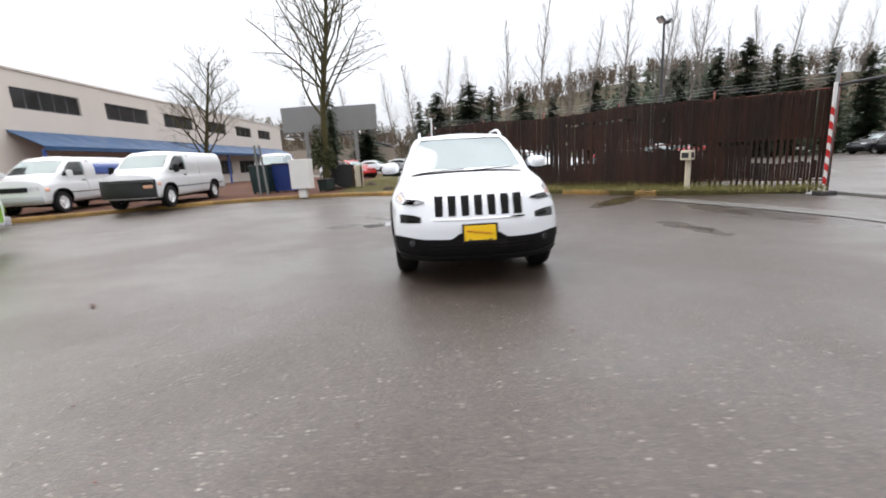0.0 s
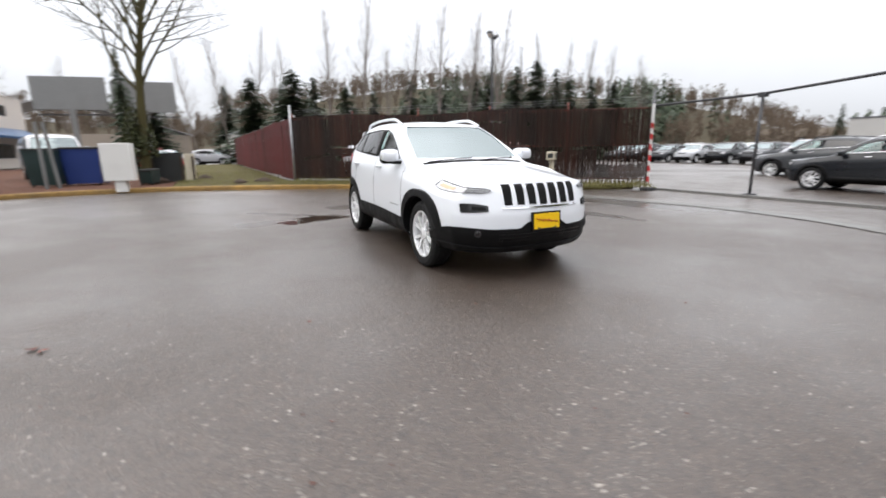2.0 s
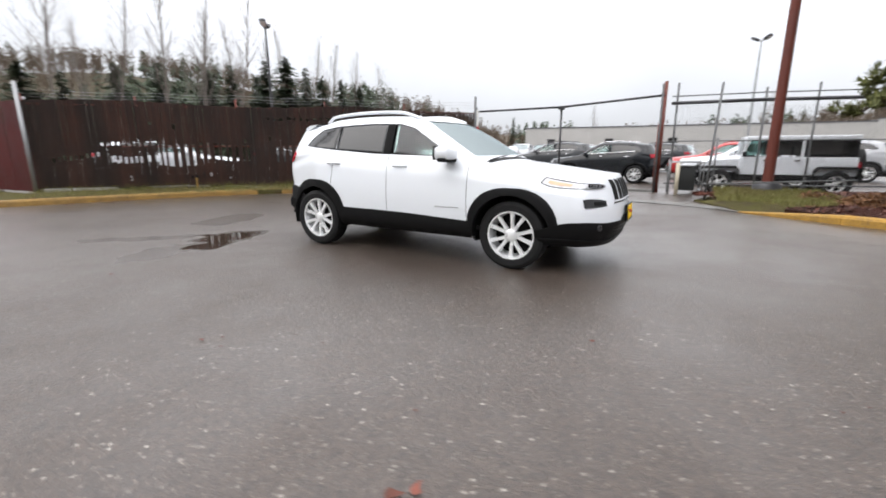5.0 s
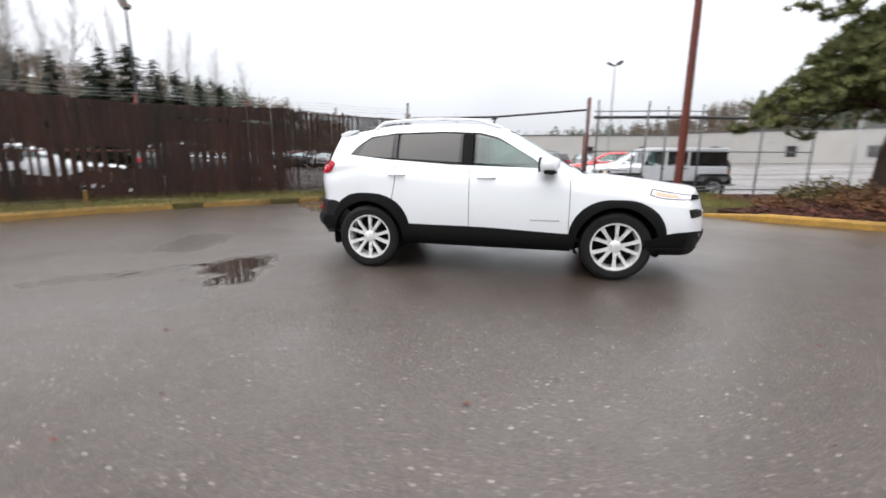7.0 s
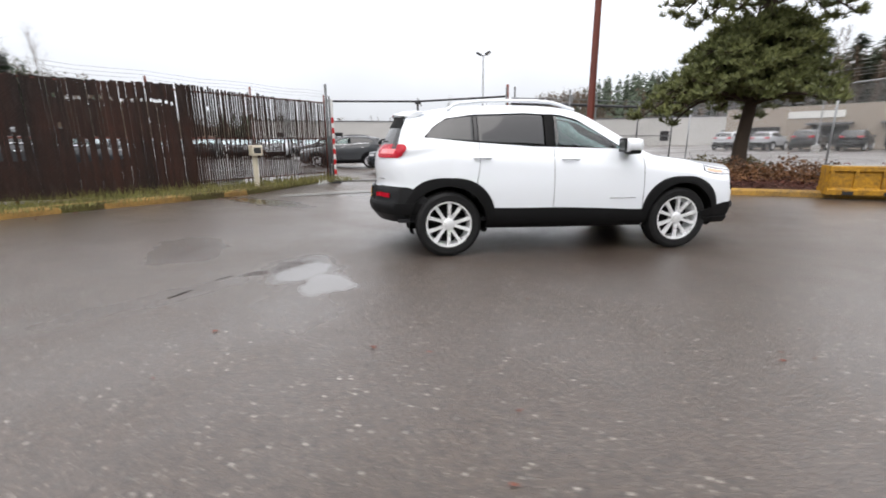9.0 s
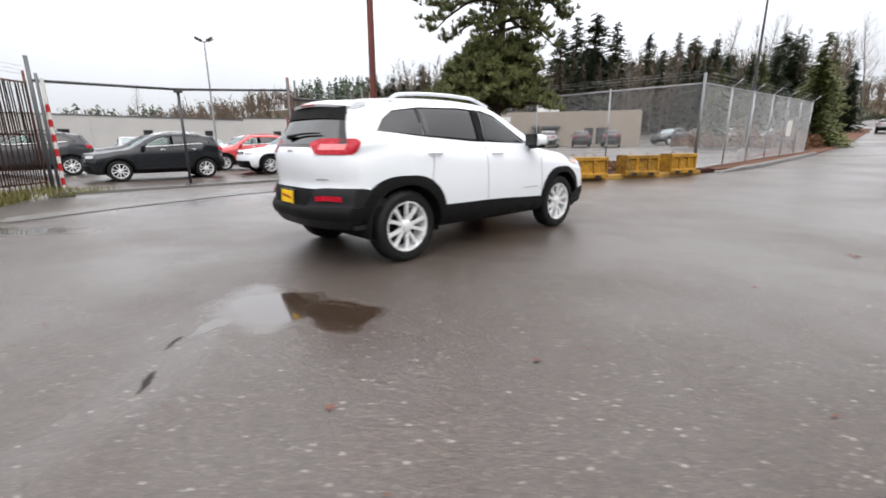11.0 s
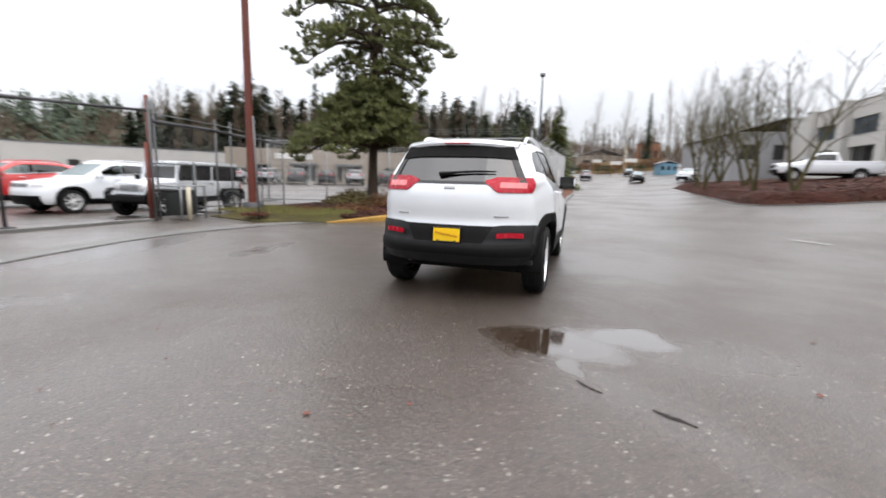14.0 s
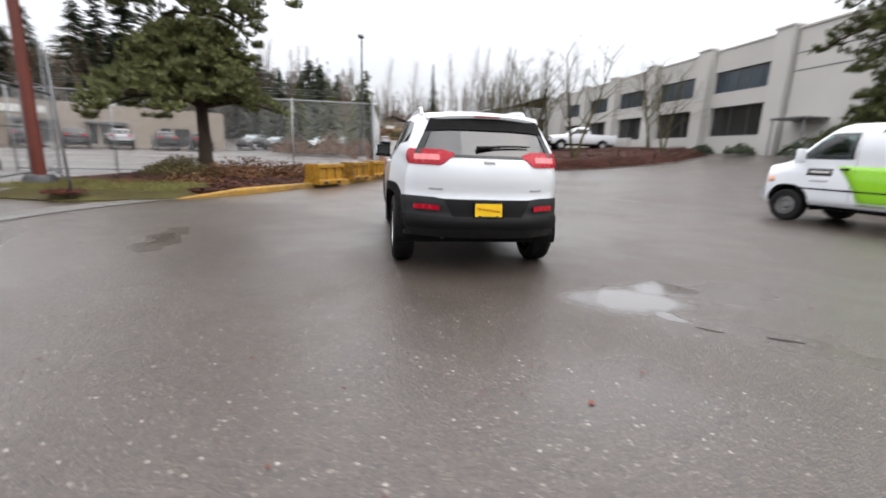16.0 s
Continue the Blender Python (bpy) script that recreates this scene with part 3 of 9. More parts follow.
strip(GUTTER, 0.38, 0.012, M["gutter"], "gutter", "wet concrete gutter across the gate entrance", 1, 0.004)
strip([(-5.45, -4.4), (-5.95, -3.2), (-6.45, -1.6), (-6.75, 0.0), (-6.55, 1.8), (-5.95, 3.3), (-5.6, 3.75)], 0.06, 0.016, M["concrete"], "gutter_edge", "pale edge of the concrete gutter", 1)



def build_crack():
    """A ragged broken seam in the asphalt that leads away from the puddle."""
    seams = (
        ((1.27, -3.50, 0.003), (1.31, -3.55, 0.012), (1.36, -3.59, 0.010), (1.41, -3.62, 0.002)),
        ((1.66, -3.72, 0.006), (1.72, -3.76, 0.022), (1.79, -3.79, 0.015), (1.85, -3.83, 0.003)),
    )
    bm = bmesh.new()
    for line in seams:
        rows = []
        for (x0, y0, w0), (x1, y1, w1) in zip(line, line[1:]):
            d = Vector((x1 - x0, y1 - y0)).normalized()
            for k in range(9):
                f = k / 8
                x, y, w = x0 + (x1 - x0) * f, y0 + (y1 - y0) * f, w0 + (w1 - w0) * f
                row = []
                for e in (-1, -0.4, 0.4, 1):
                    r = w * e * (1 + 0.9 * noise.noise((x * 24, y * 24, e * 3))) if abs(e) == 1 else w * e
                    px, py = x - d.y * r, y + d.x * r
                    row.append((px, py, height(px, py) + (0.0015 if abs(e) == 1 else 0.005)))
                rows.append(row)
        grid_mesh(rows, bm)
    bmesh.ops.recalc_face_normals(bm, faces=list(bm.faces))
    solo("asphalt_crack", bm, M["cracked"], "dark broken seam in the wet asphalt beside the puddle", "crack", kind="structure", smooth=40)


build_crack()


def patch(poly, lift, mat, name, label, category, rise=None, step=0.5, rim=0.0, kind="structure"):
    """A sheet of earth or grass filling a plan outline, raised by rise(x, y) inside."""
    poly = [Vector(p) for p in poly]
    n = len(poly)

    def inside(x, y):
        c = False
        for i in range(n):
            a, b = poly[i], poly[(i + 1) % n]
            if (a.y > y) != (b.y > y) and x < (b.x - a.x) * (y - a.y) / (b.y - a.y) + a.x:
                c = not c
        return c

    def off(x, y):
        best = 1e9
        for i in range(n):
            a, b = poly[i], poly[(i + 1) % n]
            ab = b - a
            t = min(1, max(0, (Vector((x, y)) - a).dot(ab) / ab.length_squared))
            best = min(best, (a + ab * t - Vector((x, y))).length)
        return best

    bm = bmesh.new()
    edge = []
    for i in range(n):
        a, b = poly[i], poly[(i + 1) % n]
        k = max(1, round((b - a).length / step))
        edge += [a.lerp(b, j / k) for j in range(k)]
    x0, x1 = min(p.x for p in poly), max(p.x for p in poly)
    y0, y1 = min(p.y for p in poly), max(p.y for p in poly)
    rng = random.Random(len(name))
    ev = [bm.verts.new((p.x, p.y, height(p.x, p.y) + rim)) for p in edge]
    for i in range(len(ev)):
        bm.edges.new((ev[i], ev[(i + 1) % len(ev)]))
    bmesh.ops.triangle_fill(bm, use_beauty=True, edges=list(bm.edges))
    for _ in range(4):
        longs = [e for e in bm.edges if e.calc_length() > step * 1.6]
        if not longs:
            break
        bmesh.ops.subdivide_edges(bm, edges=longs, cuts=1, use_grid_fill=False)
        bmesh.ops.triangulate(bm, faces=list(bm.faces))
    for v in bm.verts:
        d = off(v.co.x, v.co.y)
        s = smooth01(d / 0.8)
        v.co.z = height(v.co.x, v.co.y) + rim + s * (lift - rim + (rise(v.co.x, v.co.y) if rise else 0) + 0.03 * noise.noise((v.co.x * 1.3, v.co.y * 1.3, 0)))
    bmesh.ops.recalc_face_normals(bm, faces=list(bm.faces))
    if sum(f.normal.z for f in bm.faces) < 0:
        bmesh.ops.reverse_faces(bm, faces=list(bm.faces))
    # the sheet's edge turns down into the ground
    low = {}
    for e in [e for e in bm.edges if len(e.link_faces) == 1]:
        for v in e.verts:
            if v not in low:
                low[v] = bm.verts.new((v.co.x, v.co.y, v.co.z - rim - 0.08))
        a, b = e.link_loops[0].vert, e.link_loops[0].link_loop_next.vert
        bm.faces.new((b, a, low[a], low[b]))
    return solo(name, bm, mat, label, category, kind=kind, smooth=60)


FENCE_A, FENCE_B = Vector((0.25, -12.0)), Vector((-9.0, -3.75))
LAWN = [(4.3, -11.86), (2.2, -11.17), (0.42, -10.28), (-2.5, -8.68), (-4.0, -7.15), (-5.1, -5.85), (-6.2, -5.07), (-8.8, -4.1), (0.35, -12.3), (1.3, -42), (5.5, -42)]
patch(LAWN, 0.22, M["grass"], "lawn", "mossy yellow-green winter grass along the fence", "grass", rim=0.14, step=0.7)
patch([(16.5, -6.2), (13, -8.8), (9.5, -11.2), (6.7, -12.07), (4.35, -11.9), (5.5, -42), (40, -42), (40, -6.2)], 0.16, M["soil"], "verge", "damp verge strewn with brown leaves", "ground", rim=0.14, step=1.4)
MOUND = [(-4.95, 4.45), (-4.55, 4.9), (-3.9, 6.1), (-3.25, 7.3), (-2.35, 8.9), (-1.3, 11.1), (-0.55, 13.3), (-1.6, 13.2), (-4.5, 11.8), (-8.2, 10.2), (-9.6, 6.5), (-8.8, 5.1), (-6.4, 4.9)]
patch(MOUND, 0.16, M["mulch"], "planting_bed", "reddish brown mulch bed behind the yellow kerb", "ground", rim=0.13, step=0.5, rise=lambda x, y: 0.26 * math.exp(-(((x + 6.2) / 2.0) ** 2 + ((y - 8.0) / 2.2) ** 2)))
patch([(-6.9, 3.0), (-5.3, 3.8), (-4.6, 4.75), (-5.6, 5.7), (-8.9, 5.4), (-8.9, 3.6)], 0.21, M["grass"], "grass_corner", "worn mossy grass by the gate post", "grass", rim=0.03, step=0.4)
ISLAND = [(8.0, 17.5), (8.2, 16.2), (9.2, 15.4), (11.0, 15.1), (14.0, 15.3), (16.0, 16.4), (19.5, 19.0), (19.5, 27), (17, 34), (12, 44), (9.4, 44), (8.5, 30)]
patch(ISLAND, 0.3, M["mulch"], "mulch_island", "red-brown bark mulch island beside the road", "ground", rim=0.02, step=0.6, rise=lambda x, y: 0.17 + 0.10 * noise.noise((x * 0.7, y * 0.7, 4)))
patch([(-0.1, 16), (0.0, 30), (-0.6, 60), (-1.5, 90), (-9, 90), (-7, 60), (-2.4, 29.5), (-1.2, 13.4)], 0.12, M["soil"], "roadside", "leaf-strewn roadside strip under the trees", "ground", rim=0.05, step=3.0)


def build_island_kerb():
    build_kerb("kerb_island", [(8.4, 30), (7.9, 17.6), (8.1, 16.1), (9.2, 15.25), (11.0, 14.95), (14.0, 15.15), (16.1, 16.3), (19.5, 18.8)], M["gutter"], "dark wet kerb round the mulch island", -1, 2.0, 0.05)


build_island_kerb()


# ---------------------------------------------------------------- brown slatted fence
def pipe(name, a, b, r, mat, parent, sides=10, label=""):
    return part(name, tube(bmesh.new(), [a, b], r, sides), mat, parent, label)


def wire_mesh(a, b, z0, z1, pitch=0.07, r=0.0022):
    """Crossing diagonal wires between two plan points."""
    a, b = Vector(a), Vector(b)
    length, d = (b - a).length, (b - a).normalized()
    tall = z1 - z0
    verts, faces = [], []
    nrm = Vector((-d.y, d.x, 0))
    for slope in (1, -1):
        s = -tall
        while s < length + tall:
            u0, v0, u1, v1 = (s, 0.0, s + tall, tall) if slope > 0 else (s + tall, 0.0, s, tall)
            for _ in range(2):
                if u1 != u0:
                    if min(u0, u1) < 0:
                        if u0 < 0:
                            v0, u0 = v0 + (0 - u0) * (v1 - v0) / (u1 - u0), 0.0
                        elif u1 < 0:
                            v1, u1 = v1 + (0 - u1) * (v0 - v1) / (u0 - u1), 0.0
                    if max(u0, u1) > length:
                        if u0 > length:
                            v0, u0 = v0 + (length - u0) * (v1 - v0) / (u1 - u0), length
                        elif u1 > length:
                            v1, u1 = v1 + (length - u1) * (v0 - v1) / (u0 - u1), length
            s += pitch
            if abs(u1 - u0) < 0.02 or min(u0, u1) < -0.01 or max(u0, u1) > length + 0.01:
                continue
            p = Vector((a.x + d.x * u0, a.y + d.y * u0, z0 + v0 + height(a.x, a.y) + (height(b.x, b.y) - height(a.x, a.y)) * u0 / length))
            q = Vector((a.x + d.x * u1, a.y + d.y * u1, z0 + v1 + height(a.x, a.y) + (height(b.x, b.y) - height(a.x, a.y)) * u1 / length))
            w = (q - p).normalized().cross(nrm) * r
            base = len(verts)
            for c in (p, q):
                verts += [c + w, c - w * 0.5 + nrm * r * 0.87, c - w * 0.5 - nrm * r * 0.87]
            faces += [(base + i, base + (i + 1) % 3, base + 3 + (i + 1) % 3, base + 3 + i) for i in range(3)]
    bm = bmesh.new()
    vs = [bm.verts.new(v) for v in verts]
    for f in faces:
        bm.faces.new([vs[i] for i in f])
    return bm


def slat_mesh():
    """A unit-high ribbed plank, folded at its edges."""
    bm = bmesh.new()
    prof = [(-0.0312, 0.0), (-0.027, 0.006), (-0.009, 0.007), (0, 0.004), (0.009, 0.007), (0.027, 0.006), (0.0312, 0.0)]
    rows = [[(x, -y, z) for x, y in prof] for z in (0.0, 0.33, 0.66, 1.0)]
    grid_mesh(rows, bm, smooth=False)
    grid_mesh([[(x, y * 0.2 + 0.002, z) for x, y, z in reversed(r)] for r in rows], bm, smooth=False)
    return bm


# along the fence from 0 to 1, height from and to, and how much the band climbs
BREAKS = (
    (0.03, 0.12, 0.90, 1.02, 0.20), (0.12, 0.23, 1.36, 1.46, 0.02), (0.14, 0.24, 0.93, 1.10, 0.0), (0.23, 0.31, 0.82, 1.40, 0.0), (0.31, 0.42, 0.95, 1.40, 0.0),
    (0.29, 0.34, 0.46, 0.56, 0.0), (0.39, 0.41, 1.0, 1.40, 0.0), (0.48, 0.545, 0.90, 1.36, 0.0), (0.46, 0.645, 2.10, 2.17, 0.0), (0.66, 0.79, 1.22, 1.37, -0.06),
    (0.81, 0.87, 1.22, 1.34, 0.0), (0.87, 0.98, 0.76, 1.34, 0.0), (0.76, 0.995, -0.1, 0.34, 0.0),
)


def build_brown_fence():
    root = tagged(new("fence_brown"), "tall rust-brown slatted chain-link fence with many broken slats", "fence", kind="structure")
    d = (FENCE_B - FENCE_A).normalized()
    length = (FENCE_B - FENCE_A).length
    yaw = math.atan2(d.y, d.x) + math.pi
    first = link_mesh("slat", slat_mesh(), M["slat"])
    rng = random.Random(4)
    pitch = 0.062
    first_used = False
    n = int(length / pitch)
    for i in range(n):
        s = (i + 0.5) * pitch
        p = FENCE_A + d * s
        f = s / length
        base = 0.24 * (1 - smooth01((f - 0.25) / 0.5)) + 0.03
        top = 2.50 + 0.05 * math.sin(s * 0.9) + rng.uniform(-0.02, 0.02)
        if f > 0.70:
            top -= rng.uniform(0, 0.07)
        spans = [(base, top)]
        holes = []
        wob = rng.uniform(-0.02, 0.02)
        ripple = 0.08 * noise.noise((s * 1.1, 5, 0))
        # broken bands: every other slat has lost a length
        for f0, f1, z0, z1, lift in BREAKS:
            if f0 < f < f1 and ((i % 3 == 0 if 0.2 < f < 0.6 else i % 2) or rng.random() < 0.1):
                up = lift * (f - f0) / (f1 - f0)
                holes.append((z0 + up + wob + ripple, z1 + up + wob + ripple))
        if rng.random() < 0.03:
            z = rng.uniform(0.4, 2.0)
            holes.append((z, z + rng.uniform(0.05, 0.14)))
        for lo, hi in holes:
            cut = []
            for a, b in spans:
                if hi <= a or lo >= b:
                    cut.append((a, b))
                    continue
                if lo > a + 0.03:
                    cut.append((a, lo))
                if hi < b - 0.03:
                    cut.append((hi, b))
            spans = cut
        for a, b in spans:
            ob = first if not first_used else new("slat", first.data)
            first_used = True
            ob.parent = root
            ob.matrix_basis = Matrix.Translation((p.x, p.y, a)) @ Euler((rng.uniform(-0.01, 0.01), rng.uniform(-0.006, 0.006), yaw + radians(25) * smooth01((f - 0.64) / 0.07) + rng.uniform(-0.07, 0.07))).to_matrix().to_4x4() @ Matrix.Diagonal((1, 1, b - a, 1))
    nrm = Vector((d.y, -d.x))
    if nrm.y > 0:
        nrm = -nrm
    back = nrm * 0.05
    for k in range(6):
        q = FENCE_A + d * (length * k / 5) + back
        pipe("post", (q.x, q.y, 0.0), (q.x, q.y, 2.66), 0.025, M["rust_pole"], root)
    for z in (2.42, 1.35, 0.32):
        a, b = FENCE_A + back * 0.6, FENCE_B + back * 0.6
        pipe("rail", (a.x, a.y, z), (b.x, b.y, z), 0.02, M["rust_pole"], root)
    for z in (2.58, 2.66, 2.74):
        a, b = FENCE_A + back, FENCE_B + back
        pts = [a.lerp(b, k / 20) for k in range(21)]
        part("barbed_wire", tube(bmesh.new(), [(p.x, p.y, z + 0.02 * math.sin(k * 1.7)) for k, p in enumerate(pts)], 0.004, 4), M["galv"], root)
    part("chain_link", wire_mesh(tuple(FENCE_A - back * 0.5), tuple(FENCE_B - back * 0.5), 0.1, 2.45, 0.075, 0.0016), M["bark"], root)
    corner = FENCE_A + d * -0.05
    pipe("corner_post", (corner.x, corner.y, 0), (corner.x, corner.y, 2.95), 0.045, M["galv"], root, 12)


build_brown_fence()


def build_red_fence():
    """Ribbed dark red panels that run back from the corner."""
    root = tagged(new("fence_red"), "dark red metal panel fence receding behind the grass", "fence", kind="structure")
    a, b = Vector((0.2, -12.1)), Vector((1.4, -42))
    d = (b - a).normalized()
    total, w, first = (b - a).length, 1.24, None
    rng = random.Random(8)
    k = int(total / w)
    for i in range(k):
        p = a + d * (i * w)
        if first is None:
            bm = bmesh.new()
            prof = []
            for j in range(13):
                x = j * (w - 0.02) / 12
                prof.append((x, 0.012 if j % 2 else 0.0))
            grid_mesh([[(x, y, z) for x, y in prof] for z in (0.0, 2.35)], bm, smooth=False)
            thicken(bm, 0.006)
            first = part("panel", bm, M["red_panel"], root)
            ob = first
        else:
            ob = twin("panel", first, root, Matrix())
        ob.matrix_basis = Matrix.Translation((p.x, p.y, 0.2 + rng.uniform(-0.03, 0.03))) @ Matrix.Rotation(math.atan2(d.y, d.x), 4, "Z") @ Matrix.Rotation(rng.uniform(-0.01, 0.01), 4, "X")
        if i % 2 == 0:
            pipe("post", (p.x - 0.06, p.y, 0), (p.x - 0.06, p.y, 2.6), 0.035, M["galv"], root)


build_red_fence()


# ---------------------------------------------------------------- vehicles
class Shell:
    """A car's skin: cross-sections along y by smooth curves, then bowed at nose and tail."""

    def __init__(self, c):
        self.c = c
        self.y0, self.y1 = c["ends"]

    def section(self, y):
        """Half of the section at y, from the sill up to the crown: x and z."""
        c = self.c
        hw, hs, ht = c["hw"](y), c["hs"](y), c["ht"](y)
        zb, zs, ze, zt = c["zb"](y), c["zs"](y), c["ze"](y), c["zt"](y)
        ctrl = [(hw - 0.09, zb), (hw - 0.025, zb + 0.10), (hw, zb + 0.45 * (zs - zb)), (hw - 0.012, zb + 0.74 * (zs - zb)), (hw - 0.035, zs - 0.10), (hs, zs),
                (hs + (ht - hs) * 0.5 + c["puff"] * (ze - zs), zs + (ze - zs) * 0.52), (ht, ze), (ht * 0.6, ze + (zt - ze) * 0.68), (0, zt)]
        if zs - zb < 0.3:
            ctrl[4] = (hw - 0.02, zb + 0.9 * (zs - zb))
        n = len(ctrl)
        out = []
        for i in range(n - 1):
            p = [Vector(ctrl[j]) for j in (max(i - 1, 0), i, i + 1)]
            nx = Vector(ctrl[i + 2]) if i + 2 < n else Vector((-ctrl[i][0], ctrl[i][1]))
            a, b, cc, d = p[0], p[1], p[2], nx
            for k in range(5):
                u = k / 5
                out.append(0.5 * ((2 * b) + (cc - a) * u + (2 * a - 5 * b + 4 * cc - d) * u * u + (3 * b - a - 3 * cc + d) * u ** 3))
        out.append(Vector(ctrl[-1]))
        return out

    def warp(self, x, y, z):
        c = self.c
        rf = smooth01((y - c["nose"]) / (self.y1 - c["nose"]))
        rr = smooth01((c["tail"] - y) / (c["tail"] - self.y0))
        y -= rf * (c["bow_f"] * (abs(x) / 0.9) ** 3 + c["lean_f"](z))
        y += rr * (c["bow_r"] * (abs(x) / 0.9) ** 3 + c["lean_r"](z))
        return Vector((x, y, z))

    def side(self, y, z, out=0.0, s=1):
        sec = self.section(y)
        best = sec[0].x
        for a, b in zip(sec, sec[1:]):
            if (a.y <= z <= b.y) and b.y > a.y:
                best = a.x + (b.x - a.x) * (z - a.y) / (b.y - a.y)
                break
        else:
            best = sec[0].x if z < sec[0].y else sec[-8].x
        p = self.warp(best + out, y, z)
        return Vector((p.x * s, p.y, p.z))

    def true_side(self, y, z, out=0.0, s=1):
        """The skin at a true place along the car, with the bowing undone."""
        yp = y
        for _ in range(5):
            yp = min(max(yp - (self.side(yp, z, out, s).y - y), self.y0), self.y1)
        return self.side(yp, z, out, s)

    def top(self, x, y, out=0.0):
        sec = self.section(y)
        z = sec[-1].y
        for a, b in zip(sec[25:], sec[26:]):
            if b.x <= abs(x) <= a.x and a.x > b.x:
                z = a.y + (b.y - a.y) * (a.x - abs(x)) / (a.x - b.x)
                break
        return self.warp(x, y, z + out)

    def end(self, x, z, out=0.0, front=True):
        p = self.warp(x, self.y1 if front else self.y0, z)
        p.y += out if front else -out
        return p

    def mesh(self, step=0.06):
        """The whole skin as one sheet with closed ends."""
        k = int((self.y1 - self.y0) / step)
        ys = [self.y0 + (self.y1 - self.y0) * i / k for i in range(k + 1)]
        bm = bmesh.new()
        rows = []
        for y in ys:
            half = self.section(y)
            full = [(p.x, p.y) for p in half] + [(-p.x, p.y) for p in half[-2::-1]]
            rows.append([bm.verts.new(self.warp(x, y, z)) for x, z in full])
        for a, b in zip(rows, rows[1:]):
            for i in range(len(a) - 1):
                bm.faces.new((a[i], a[i + 1], b[i + 1], b[i]))
        for row, y in ((rows[0], self.y0), (rows[-1], self.y1)):
            half = self.section(y)
            m = len(half)
            inner = []
            for i in range(m - 1):
                line = [row[i]]
                for j in range(1, 16):
                    x = half[i].x * (1 - j / 8)
                    line.append(bm.verts.new(self.warp(x, y, half[i].y)))
                line.append(row[2 * m - 2 - i])
                inner.append(line)
            for a, b in zip(inner, inner[1:]):
                for j in range(16):
                    q = (a[j], a[j + 1], b[j + 1], b[j])
                    bm.faces.new(q if y == self.y0 else q[::-1])
            last = inner[-1]
            crown = row[m - 1]
            for j in range(16):
                bm.faces.new((last[j], last[j + 1], crown))
        bmesh.ops.recalc_face_normals(bm, faces=list(bm.faces))
        for f in bm.faces:
            f.smooth = True
        return bm


def carve(name, bm, thickness, cutters, mat, angle=38):
    """Gives the skin thickness, cuts openings through it, and returns the finished mesh data."""
    tmp = link_mesh(name, bm, mat)
    so = tmp.modifiers.new("wall", "SOLIDIFY")
    so.thickness, so.offset = thickness, -1
    made = []
    for cb in cutters:
        co = link_mesh("cutter", cb, mat)
        made.append(co)
        bo = tmp.modifiers.new("cut", "BOOLEAN")
        bo.operation, bo.object, bo.solver = "DIFFERENCE", co, "EXACT"
    bpy.context.view_layer.update()
    dg = bpy.context.evaluated_depsgraph_get()
    me = bpy.data.meshes.new_from_object(tmp.evaluated_get(dg))
    for ob in made + [tmp]:
        old = ob.data
        bpy.data.objects.remove(ob)
        bpy.data.meshes.remove(old)
    me.materials.clear()
    me.materials.append(mat)
    me.shade_smooth()
    me.set_sharp_from_angle(angle=radians(angle))
    me.name = name
    return me


def sheet(fn, us, vs, thick=0.006, out=0.0):
    """A thin panel over a surface function; its normals are turned away from the car's middle."""
    bm = grid_mesh([[fn(u, v) for u in us] for v in vs])
    bm.normal_update()
    mid = sum((f.calc_center_median() for f in bm.faces), Vector()) / len(bm.faces)
    nrm = sum((f.normal for f in bm.faces), Vector())
    if nrm.dot(mid - Vector((0, 0, 0.7))) < 0:
        bmesh.ops.reverse_faces(bm, faces=list(bm.faces))
    if out:
        bm.normal_update()
        for v, nv in [(v, v.normal.copy()) for v in bm.verts]:
            v.co += nv * out
    return thicken(bm, thick)


def steps(a, b, n):
    return [a + (b - a) * i / n for i in range(n + 1)]


def inside_poly(poly, y):
    """The lowest and highest z of a (y, z) outline at y."""
    hits = []
    for a, b in zip(poly, poly[1:] + poly[:1]):
        if (a[0] <= y < b[0]) or (b[0] <= y < a[0]):
            hits.append(a[1] + (b[1] - a[1]) * (y - a[0]) / (b[0] - a[0]))
    return (min(hits), max(hits)) if len(hits) > 1 else (None, None)


def pane(shell, poly, ya, yb, s, out=-0.008, n=14, grow=0.012):
    """Glass that fills part of a side opening between two places along the car."""
    cols = []
    for y in steps(ya, yb, n):
        lo, hi = inside_poly(poly, y)
        if lo is not None:
            col = []
            for k in range(9):
                col.append(shell.true_side(y, lo - grow + (hi - lo + 2 * grow) * k / 8, out, s))
            cols.append(col)
    bm = grid_mesh(cols)
    bm.normal_update()
    if sum(f.normal.x for f in bm.faces) * s < 0:
        bmesh.ops.reverse_faces(bm, faces=list(bm.faces))
    return thicken(bm, 0.004)


